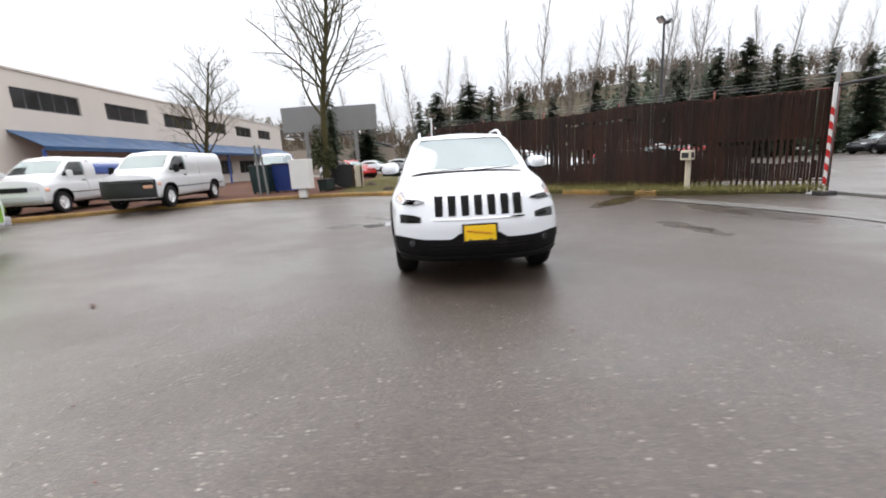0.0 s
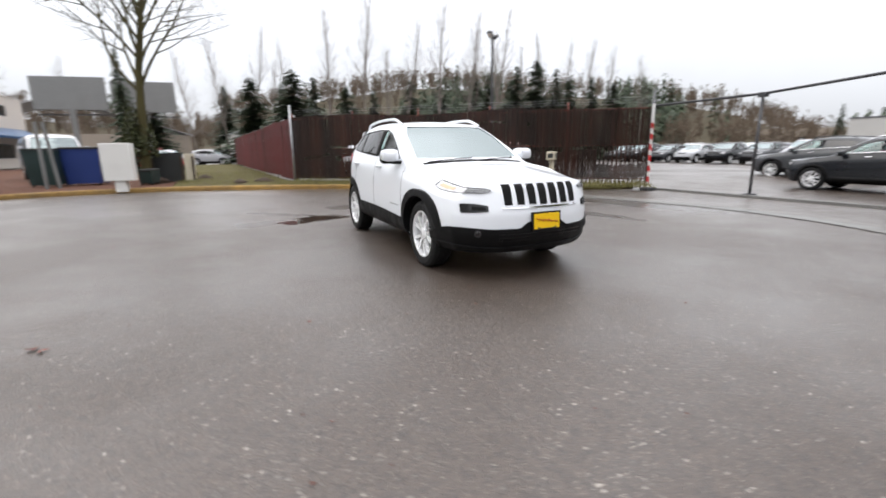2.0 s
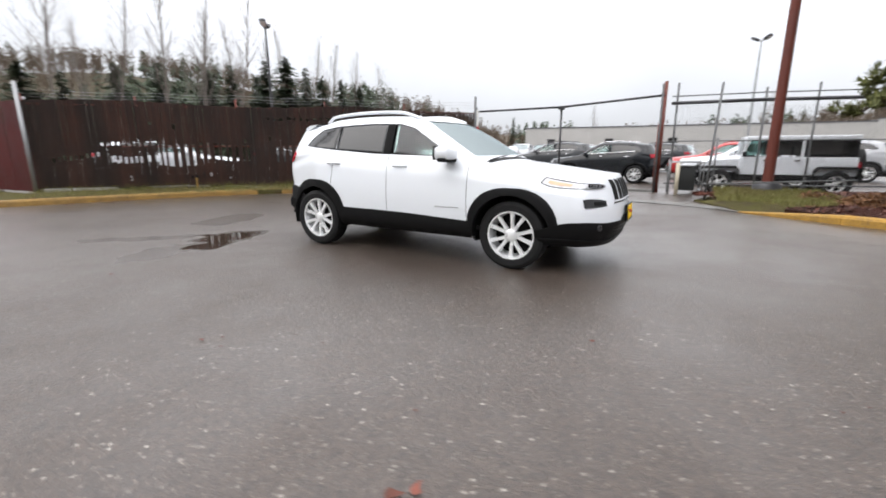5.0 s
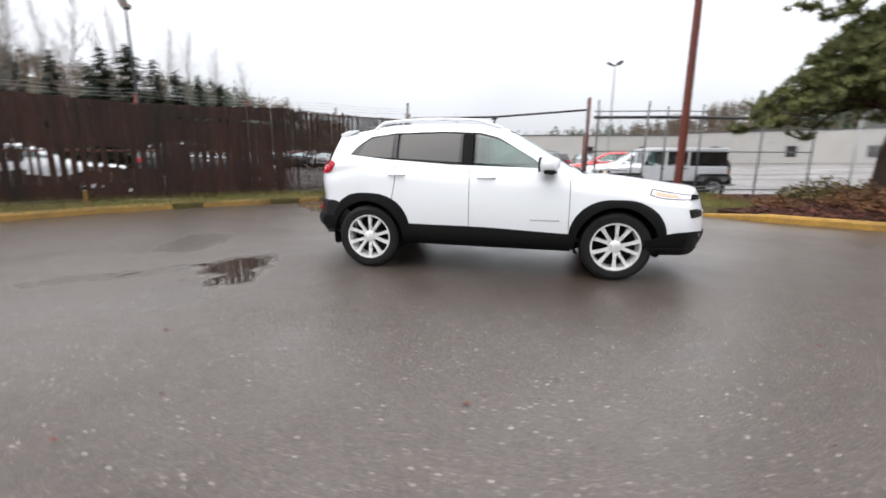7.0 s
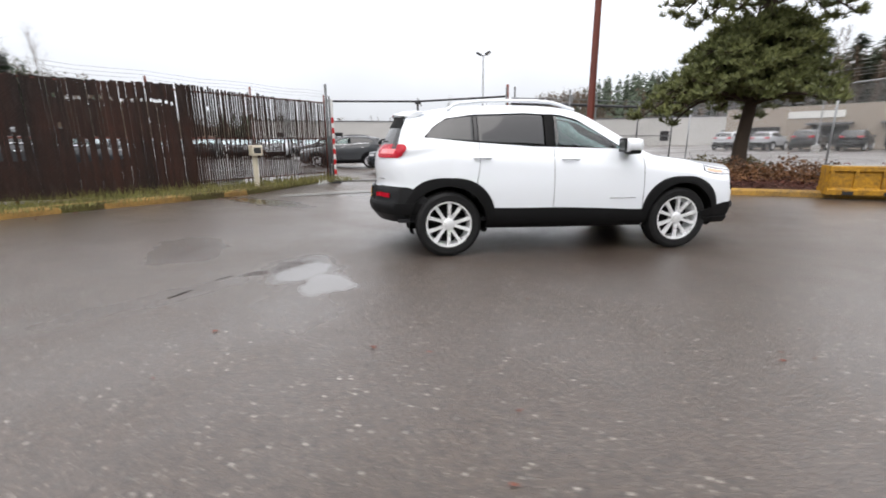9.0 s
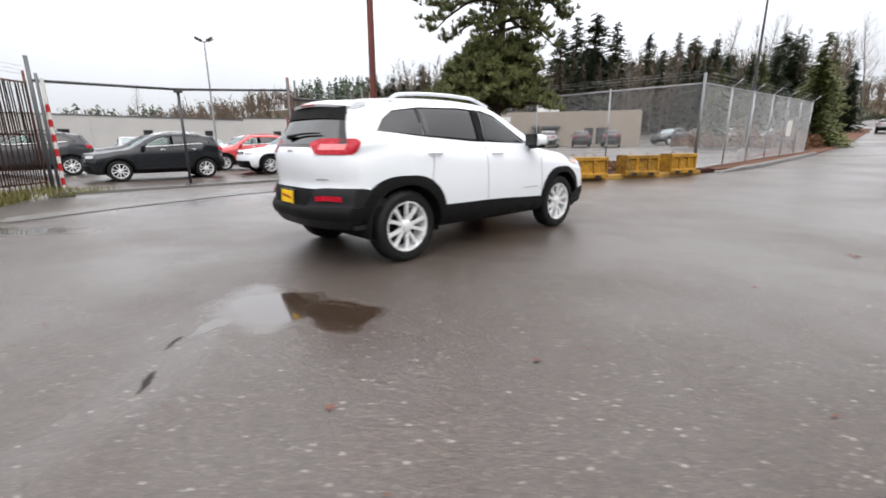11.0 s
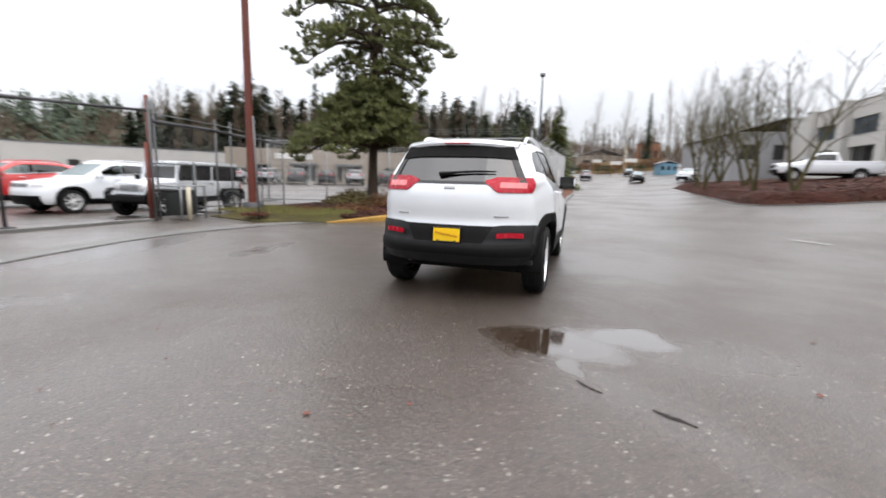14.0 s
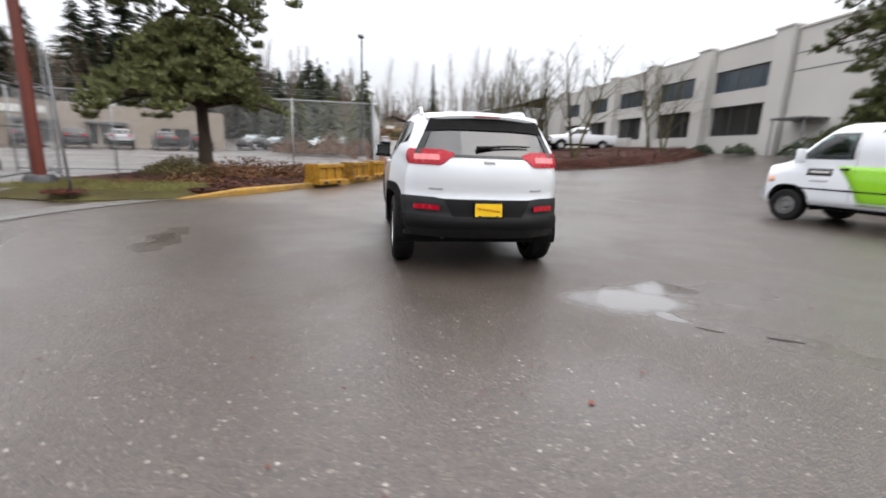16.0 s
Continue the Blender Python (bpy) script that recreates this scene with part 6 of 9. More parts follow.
seat_at(van, stand(10.75, -11.2, 2, 1.0, 0.13))
tagged(van, "white cargo van with a crumpled dark nose and no bumper")
for x, y, yaw, k, nm, label in (
    (14.5, -11.1, 3, 1.0, "van_white", "old white cargo van with a blue side mark"),
    (9.6, -20.5, 20, 1.0, "silver_paint", "pale grey cargo van parked behind the verge"),
):
    ob = scaled_copy(van, stand(x, y, yaw, k, 0.13 if y < 0 else 0.0), label)
    recolour(ob, M[nm])
    if x == 14.5:
        blue_van = ob


seat_at(green_van, stand(9.15, 0.86, 10, 1.03))
recolour(green_van, M["white"])
tagged(green_van, "white service van with lime green rear and dark door sign")
for ob in green_van.children_recursive:
    if ob.name.split(".")[0] == "rim":
        ob.data = ob.data.copy()
        ob.data.materials[0] = M["hub_steel"]


def van_extras():
    """Marks that tell the vans apart."""
    sh = van_shell
    # burnt, bumperless nose of the middle van
    part("bare_nose", sheet(lambda u, v: sh.end((2 * u - 1) * 0.92, 0.42 + 0.60 * v, 0.075), steps(0, 1, 14), steps(0, 1, 6), 0.02), M["box_black"], van, "dark bare front structure", smooth=40)
    part("nose_bar", box(bmesh.new(), (-0.9, 2.50, 0.90), (0.55, 2.72, 0.97), 0.03), M["box_black"], van)
    part("side_lamp", sheet(lambda u, v: sh.end(-0.60 - 0.25 * u, 0.72 + 0.12 * v, 0.10), steps(0, 1, 4), steps(0, 1, 2), 0.02), M["amber"], van)
    # blue mark
    part("side_mark", sheet(lambda u, v: sh.side(-1.75 + 1.6 * u, 1.30 + 0.42 * v, 0.004, -1), steps(0, 1, 14), steps(0, 1, 4), 0.003), M["blue_paint"], blue_van)
    # lime panels and the door sign
    sh = green_shell
    for s in (1, -1):
        part("lime_panel", sheet(lambda u, v: sh.side(-2.80 + (3.25 + 0.25 * v * v - 0.2 * (1 - v)) * u, 0.46 + 0.72 * v, 0.004, s), steps(0, 1, 24), steps(0, 1, 8), 0.003), M["lime"], green_van, "lime green wrap")
        part("door_sign", sheet(lambda u, v: sh.side(0.75 + 0.45 * u, 0.98 + 0.14 * v, 0.004, s), steps(0, 1, 6), steps(0, 1, 2), 0.003), M["box_black"], green_van)
        part("sign_bar", sheet(lambda u, v: sh.side(0.80 + 0.35 * u, 1.03 + 0.035 * v, 0.008, s), steps(0, 1, 4), steps(0, 1, 1), 0.002), M["white_tape"], green_van)
        part("sign_bar", sheet(lambda u, v: sh.side(0.80 + 0.32 * u, 0.86 + 0.035 * v, 0.004, s), steps(0, 1, 4), steps(0, 1, 1), 0.002), M["silver_paint"], green_van)


van_extras()


def build_lime_car():
    ob = scaled_copy(parked, stand(14.75, -6.15, 80, 0.9, 0.0), "bright lime green small car at the verge")
    recolour(ob, M["lime"])


build_lime_car()


def build_offroader():
    """A boxy four-door off-roader with a dark hard top."""
    root = thing("offroader", stand(-11.35, 4.9, 183, 0.93), "boxy white four-door off-roader with dark hard top", "car", "cars in the fenced lot")
    W = M["white"]
    bm = bmesh.new()
    box(bm, (-0.76, -1.95, 0.62), (0.76, 0.95, 1.16), 0.05)
    part("tub", bm, W, root, smooth=40)
    rows = []
    for y, hw, z in ((0.85, 0.72, 1.16), (1.3, 0.68, 1.15), (1.75, 0.62, 1.11), (1.95, 0.58, 1.04)):
        rows.append([(-hw, y, 0.72), (-hw, y, z - 0.06), (-hw * 0.9, y, z), (0, y, z + 0.03), (hw * 0.9, y, z), (hw, y, z - 0.06), (hw, y, 0.72)])
    bm = grid_mesh(rows)
    bm.verts.ensure_lookup_table()
    bm.faces.new(bm.verts[-7:])
    bmesh.ops.recalc_face_normals(bm, faces=list(bm.faces))
    part("hood", bm, W, root, smooth=40)
    for k in range(7):
        part("grille_slot", box(bmesh.new(), (-0.34 + 0.105 * k, 1.955, 0.80), (-0.29 + 0.105 * k, 1.968, 1.0), 0.004), M["gloss_black"], root)
    for s in (1, -1):
        part("headlamp", lathe(bmesh.new(), [(0.1, 0), (0.1, 0.02), (0.085, 0.03), (0.001, 0.035)], 20, Matrix.Translation((0.47 * s, 1.95, 0.92)) @ Matrix.Rotation(radians(-90), 4, "X")), M["reflector"], root)
        for ya in (1.47, -1.47):
            r = []
            for k in range(13):
                a = radians(5 + 170 * k / 12)
                c, sn = math.cos(a), math.sin(a)
                squash = 0.56 / max(abs(c), abs(sn) * 1.12, 0.72)
                y, z = ya + c * squash * 0.98, 0.42 + sn * squash * 0.9
                r.append([(s * 0.68, y, z - 0.03), (s * 0.70, y, z + 0.03), (s * 0.92, y, z + 0.01), (s * 0.93, y, z - 0.05)])
            bm = grid_mesh(r)
            part("fender_flare", thicken(bm, 0.015), M["cladding"], root, smooth=40)
            wheel_parts(root, (0.80 * s, ya, 0.39), 0.39, 0.25, 0.23, s, spokes=5, forked=False)
        for y0, y1 in ((-0.62, 0.10), (0.16, 0.80)):
            part("side_window", box(bmesh.new(), (s * 0.70 - 0.01, y0, 1.22), (s * 0.70 + 0.012, y1, 1.66), 0.008), M["privacy"] if y0 < 0 else M["clear"], root)
            part("door", box(bmesh.new(), (s * 0.765 - 0.012, y0 - 0.03, 0.64), (s * 0.765 + 0.012, y1 + 0.02, 1.17), 0.01), W, root)
            part("door_handle", box(bmesh.new(), (s * 0.79 - 0.012, y0 + 0.03, 1.04), (s * 0.79 + 0.012, y0 + 0.17, 1.075), 0.008), M["cladding"], root)
        for y0 in (-0.66, 0.10, 0.80):
            part("pillar", box(bmesh.new(), (s * 0.69 - 0.03, y0 - 0.01, 1.14), (s * 0.69 + 0.03, y0 + 0.07, 1.70), 0.01), W, root)
        part("rear_side_window", box(bmesh.new(), (s * 0.69 - 0.01, -1.85, 1.24), (s * 0.69 + 0.016, -0.75, 1.64), 0.02), M["privacy"], root)
        part("mirror", box(bmesh.new(), (-0.09, -0.05, -0.08), (0.09, 0.05, 0.08), 0.03), M["cladding"], root, m=Matrix.Translation((s * 0.92, 0.86, 1.25)))
        part("tail_lamp", box(bmesh.new(), (s * 0.70 - 0.07, -2.0, 0.82), (s * 0.70 + 0.07, -1.94, 1.02), 0.015), M["red_lens"], root)
        part("rock_rail", box(bmesh.new(), (s * 0.74 - 0.05, -0.95, 0.48), (s * 0.74 + 0.05, 0.95, 0.60), 0.02), M["cladding"], root)
    part("hard_top", box(bmesh.new(), (-0.70, -1.95, 1.66), (0.70, 0.82, 1.80), 0.05), W, root, smooth=40)
    part("rear_top", box(bmesh.new(), (-0.68, -1.93, 1.16), (0.68, -0.72, 1.70), 0.04), M["cladding"], root, "dark hard top", smooth=40)
    bm = bmesh.new()
    fr = Matrix.Translation((0, 0.92, 1.15)) @ Matrix.Rotation(radians(20), 4, "X")
    for lo, hi in (((-0.72, -0.03, 0), (-0.64, 0.02, 0.58)), ((0.64, -0.03, 0), (0.72, 0.02, 0.58)), ((-0.64, -0.03, 0.50), (0.64, 0.02, 0.58)), ((-0.64, -0.03, 0), (0.64, 0.02, 0.08))):
        box(bm, lo, hi, 0.012, m=fr)
    part("windscreen_frame", bm, W, root)
    part("windscreen", box(bmesh.new(), (-0.64, -0.012, 0.08), (0.64, -0.004, 0.50), 0.0, m=fr), M["clear"], root)
    part("front_bumper", box(bmesh.new(), (-0.78, 1.98, 0.50), (0.78, 2.16, 0.70), 0.04), M["cladding"], root)
    part("rear_bumper", box(bmesh.new(), (-0.72, -2.12, 0.50), (0.72, -1.95, 0.70), 0.04), M["cladding"], root)
    spare = wheel_parts(root, (0, -2.10, 1.02), 0.38, 0.24, 0.23, 1, spokes=5, forked=False)
    spare.matrix_basis = Matrix.Translation((0, -2.10, 1.02)) @ Matrix.Rotation(radians(90), 4, "X")
    spare.name = "spare_wheel"
    part("chassis", box(bmesh.new(), (-0.5, -1.9, 0.42), (0.5, 1.9, 0.66), 0.03), M["liner"], root)
    part("dashboard", box(bmesh.new(), (-0.68, 0.5, 0.95), (0.68, 0.85, 1.22), 0.05), M["dash"], root)
    for x in (0.35, -0.35):
        part("seat", box(bmesh.new(), (x - 0.22, -0.15, 0.9), (x + 0.22, 0.0, 1.55), 0.05), M["seat"], root)


build_offroader()

TRUCK = dict(
    ends=(-2.95, 2.85), puff=0.06, nose=1.9, tail=-2.7, bow_f=0.16, bow_r=0.03,
    zb=keys((-2.95, 0.55), (2.85, 0.52)),
    hw=keys((-2.95, 0.99), (1.8, 1.0), (2.85, 0.95)),
    zs=keys((-2.95, 1.30), (-0.66, 1.30), (0.8, 1.27), (1.5, 1.22), (2.85, 1.12)),
    hs=keys((-2.95, 0.955), (0.8, 0.94), (2.85, 0.84)),
    ht=keys((-2.95, 0.88), (-0.72, 0.88), (-0.60, 0.76), (-0.3, 0.73), (0.35, 0.73), (0.6, 0.75), (1.3, 0.86), (1.6, 0.78), (2.85, 0.62)),
    ze=keys((-2.95, 1.345), (-0.74, 1.345), (-0.66, 1.5), (-0.55, 1.82), (-0.3, 1.88), (0.3, 1.87), (0.5, 1.78), (1.2, 1.34), (1.45, 1.27), (2.85, 1.16)),
    zt=keys((-2.95, 1.35), (-0.76, 1.35), (-0.68, 1.55), (-0.56, 1.90), (-0.3, 1.94), (0.3, 1.94), (0.5, 1.86), (1.2, 1.42), (1.4, 1.33), (2.85, 1.2)),
    lean_f=keys((0.5, 0.04), (0.7, 0.0), (1.2, 0.05)), lean_r=keys((0.5, 0.0), (1.3, 0.02)),
)
CAB_WINDOW = [(-0.42, 1.38), (-0.42, 1.78), (0.30, 1.78), (0.48, 1.70), (0.98, 1.38)]


def build_pickup():
    root = thing("pickup_truck", stand(15.5, 28.9, 84, 0.95, 0.36), "white full-size pickup truck with dark wheels", "truck")
    sh = Shell(TRUCK)
    cuts = [prism([(-0.86, 0.85), (0.86, 0.85), (0.86, 1.8), (-0.86, 1.8)], -2.86, -0.80, 1)]
    for s in (1, -1):
        cuts.append(prism(CAB_WINDOW, 0.5 if s > 0 else -1.3, 1.3 if s > 0 else -0.5, 0))
        for ya in (-1.75, 1.80):
            cb = bmesh.new()
            bmesh.ops.create_cone(cb, cap_ends=True, segments=40, radius1=0.48, radius2=0.48, depth=0.6, matrix=Matrix.Translation((0.99 * s, ya, 0.44)) @ Matrix.Rotation(radians(90), 4, "Y"))
            cuts.append(cb)
    cuts.append(prism([(-0.78, 1.40), (0.78, 1.40), (0.66, 1.80), (-0.66, 1.80)], 0.42, 1.5, 1))
    body = new("body", carve("body", sh.mesh(0.09), 0.03, cuts, M["white"]))
    body.parent = root
    for s in (1, -1):
        part("door_window", pane(sh, CAB_WINDOW, -0.41, 0.97, s), M["privacy"], root)
        for ya in (-1.75, 1.80):
            part("wheel_liner", liner(s, ya, 0.44, 0.485), M["liner"], root)
            wheel_parts(root, (0.85 * s, ya, 0.41), 0.41, 0.26, 0.23, s, spokes=6, forked=False)
        part("mirror", box(bmesh.new(), (-0.09, -0.06, -0.13), (0.09, 0.06, 0.13), 0.03), M["cladding"], root, m=Matrix.Translation((s * 1.12, 0.92, 1.42)))
        part("headlamp", sheet(lambda u, v: sh.end(s * (0.6 + 0.27 * u), 0.95 + 0.16 * v, 0.006), steps(0, 1, 6), steps(0, 1, 2), 0.012), M["reflector"], root)
        part("tail_lamp", sheet(lambda u, v: sh.end(s * (0.86 + 0.08 * u), 0.9 + 0.36 * v, 0.006, False), steps(0, 1, 2), steps(0, 1, 3), 0.02), M["red_lens"], root)
    part("windscreen", sheet(lambda u, v: sh.top((2 * u - 1) * (0.66 + 0.10 * v), 0.46 + 0.78 * v, -0.007), steps(0, 1, 12), steps(0, 1, 8), 0.004), M["clear"], root, smooth=40)
    part("grille", sheet(lambda u, v: sh.end((2 * u - 1) * 0.55, 0.85 + 0.26 * v, 0.006), steps(0, 1, 10), steps(0, 1, 3), 0.012), M["gloss_black"], root)
    part("front_bumper", sheet(lambda u, v: sh.end((2 * u - 1) * 0.92, 0.52 + 0.25 * v, 0.06), steps(0, 1, 14), steps(0, 1, 3), 0.05), M["bumper_grey"], root, smooth=40)
    part("rear_bumper", box(bmesh.new(), (-0.95, -3.08, 0.55), (0.95, -2.93, 0.75), 0.03), M["chrome"], root)
    part("bed_floor", box(bmesh.new(), (-0.86, -2.86, 0.80), (0.86, -0.8, 0.86)), M["cladding"], root)
    part("underbody", box(bmesh.new(), (-0.7, -2.8, 0.4), (0.7, 2.6, 0.6), 0.05), M["liner"], root)
    part("seat", box(bmesh.new(), (-0.75, -0.5, 0.8), (0.75, -0.35, 1.6), 0.05), M["seat"], root)
    return root


build_pickup()
for x, y, yaw, nm, label in ((0.6, 74.0, 2, "silver_paint", "silver car parked far up the road"), (7.6, 62.0, 180, "black_paint", "dark car at the roadside up the hill"), (8.6, 90.0, 180, "grey_paint", "dark grey car far up the road"), (13.0, 56.0, 150, "white", "white car behind the bare trees")):
    ob = scaled_copy(parked, stand(x, y, yaw, 0.98), label)
    recolour(ob, M[nm])
for x, y, yaw, nm, label in ((8.5, -34, 60, "white", "white car beyond the verge"), (3.5, -47, 70, "silver_paint", "silver car on the far road"), (7.5, -52, 75, "white", "white car on the far road"), (6.8, -30.5, 50, "red_paint", "red car beyond the verge"), (1.0, -60, 80, "white", "white car on the far road"), (-2.5, -62, 80, "silver_paint", "silver car on the far road")):
    ob = scaled_copy(parked, stand(x, y, yaw, 0.98), label)
    recolour(ob, M[nm])


# ---------------------------------------------------------------- gate, posts, barriers
def build_gate():
    root = tagged(new("gate"), "galvanised sliding gate frame with an overhead track", "gate", kind="structure")
    G, D = M["aged_galv"], M["dark_steel"]
    a, b, c = (-8.9, -3.7), (-9.2, -0.87), (-9.0, 2.03)
    pipe("post", (*a, 0), (*a, 2.95), 0.04, G, root, 12)
    pipe("post", (a[0] + 0.12, a[1] + 0.10, 0), (a[0] + 0.12, a[1] + 0.10, 2.6), 0.03, G, root)
    pipe("hanging_post", (*b, 0.02), (*b, 2.5), 0.035, D, root)
    part("post_shoe", box(bmesh.new(), (b[0] - 0.12, b[1] - 0.12, -0.02), (b[0] + 0.12, b[1] + 0.12, 0.09), 0.02), D, root)
    part("post_cap", box(bmesh.new(), (b[0] - 0.09, b[1] - 0.09, 2.42), (b[0] + 0.09, b[1] + 0.09, 2.53), 0.02), D, root)
    pipe("track", (a[0], a[1], 2.46), (b[0], b[1], 2.50), 0.032, D, root)
    pipe("track", (b[0], b[1], 2.50), (c[0], c[1], 2.66), 0.032, D, root)
    pipe("gate_post", (*c, 0), (c[0] - 0.02, c[1], 3.02), 0.045, M["rust_pole"], root, 12)
    pipe("painted_sleeve", (c[0] - 0.03, c[1] - 0.085, 0), (c[0] - 0.04, c[1] - 0.085, 1.9), 0.036, M["rust_pole"], root, 12)
    pipe("gate_post", (c[0] + 0.10, c[1] - 0.06, 0), (c[0] + 0.10, c[1] - 0.06, 2.95), 0.028, G, root, 12)
    pipe("gate_post", (-9.2, 2.33, -0.05), (-9.2, 2.33, 2.98), 0.028, G, root, 12)
    for z in (0.6, 1.0, 1.4):
        pipe("gate_brace", (c[0] + 0.05, c[1] - 0.05, z), (-9.2, 2.33, z), 0.016, G, root)
    # ground rail along the opening
    bm = bmesh.new()
    for p, q in (((-9.1, -3.7), (-9.0, -0.85)), ((-9.0, -0.85), (-9.0, 2.0))):
        p, q = Vector(p), Vector(q)
        dd = (q - p).normalized()
        nn = Vector((-dd.y, dd.x)) * 0.09
        rows = [[(r.x + nn.x * u, r.y + nn.y * u, 0.012 + h) for u, h in ((-1, -0.03), (-0.9, 0.05), (0.9, 0.05), (1, -0.03))] for r in (p, q)]
        grid_mesh(rows, bm, smooth=False)
    part("ground_rail", bm, M["gutter"], root)
    # overhead rails that carry on behind the pole
    ends = [(-9.1, 2.2), (-9.3, 4.35), (-10.0, 6.6), (-10.6, 9.0)]
    for z, r, mt in ((2.62, 0.016, G), (2.44, 0.045, D), (1.42, 0.016, G), (0.25, 0.02, G)):
        for p, q in zip(ends, ends[1:]):
            pipe("rail", (*p, z), (*q, z), r, mt, root)
    for p, top in (((-9.3, 4.35), 2.75), ((-9.85, 5.5), 2.85), ((-10.3, 7.4), 2.6), ((-10.6, 9.0), 2.7), ((-9.15, 3.4), 1.5)):
        pipe("fence_post", (*p, height(*p) - 0.05), (*p, top), 0.026, G, root)
    pipe("corner_post", (-6.83, 3.2, 0.0), (-7.0, 3.3, 2.66), 0.026, G, root, 12)
    pipe("short_post", (-8.45, 2.55, 0.0), (-8.45, 2.55, 0.85), 0.05, M["cream_box"], root)
    pipe("low_rail", (-6.8, 3.15, 0.42), (-9.2, 6.4, 0.45), 0.02, G, root)
    part("chain_link", wire_mesh((-9.2, 2.33), (-9.3, 4.35), 0.1, 2.4, 0.09, 0.0018), G, root)
    part("chain_link", wire_mesh((-9.3, 4.35), (-10.6, 9.0), 0.1, 2.3, 0.09, 0.0018), G, root)


build_gate()


def build_striped_post():
    root = thing("striped_post", pose(-8.70, -3.52, 0), "steel gate post wrapped in red and white tape", "post")
    part("post", tube(bmesh.new(), [(0, 0, 0), (0, 0, 2.5)], 0.037, 12), M["white_tape"], root, smooth=40)
    for k in range(6):
        bm = bmesh.new()
        z = 0.22 + 0.31 * k
        rows = []
        for i in range(13):
            a = 2 * math.pi * i / 12
            lean = 0.05 * math.cos(a)
            rows.append([(0.040 * math.cos(a), 0.040 * math.sin(a), z + lean), (0.040 * math.cos(a), 0.040 * math.sin(a), z + 0.16 + lean)])
        part("red_band", grid_mesh(rows), M["red_tape"], root)
    part("foot", box(bmesh.new(), (-0.2, -0.14, -0.02), (0.16, 0.16, 0.10), 0.03), M["dark_steel"], root)


build_striped_post()


def build_reader_post():
    root = thing("card_reader_post", pose(-6.5, -5.3, 0.12), "cream steel pedestal with a card reader box", "post")
    part("post", box(bmesh.new(), (-0.055, -0.055, -0.08), (0.055, 0.055, 0.92), 0.01), M["cream_box"], root)
    part("arm", box(bmesh.new(), (-0.055, -0.05, 0.86), (0.16, 0.05, 0.96), 0.015), M["cream_box"], root)
    head = part("reader_box", box(bmesh.new(), (-0.06, -0.12, 0.80), (0.22, 0.14, 1.06), 0.02), M["cream_box"], root, m=Matrix.Rotation(radians(35), 4, "Z"))
    part("reader_face", box(bmesh.new(), (0.215, -0.08, 0.86), (0.226, 0.10, 1.0), 0.006), M["box_black"], head)
    part("reader_face", box(bmesh.new(), (0.0, 0.135, 0.86), (0.16, 0.146, 1.0), 0.006), M["box_black"], head)


build_reader_post()


def build_operator_box():
    root = thing("gate_operator", pose(-8.95, 2.72, 0, 0, 0, 5), "black gate motor box in a pale pipe frame", "machine")
    part("case", box(bmesh.new(), (-0.26, -0.24, 0.10), (0.26, 0.24, 0.72), 0.03), M["box_black"], root, smooth=40)
    part("lid", box(bmesh.new(), (-0.28, -0.26, 0.72), (0.28, 0.26, 0.76), 0.012), M["box_black"], root)
    bm = bmesh.new()
    for x in (-0.42, 0.42):
        tube(bm, [(x, 0.4, 0), (x, 0.4, 0.86), (x, -0.4, 0.86), (x, -0.4, 0)], 0.022, 8)
    tube(bm, [(-0.42, 0.4, 0.86), (0.42, 0.4, 0.86)], 0.022, 8)
    tube(bm, [(-0.42, -0.4, 0.86), (0.42, -0.4, 0.86)], 0.022, 8)
    tube(bm, [(-0.42, 0.4, 0.1), (0.42, 0.4, 0.1)], 0.022, 8)
    part("guard_frame", bm, M["galv"], root)


build_operator_box()


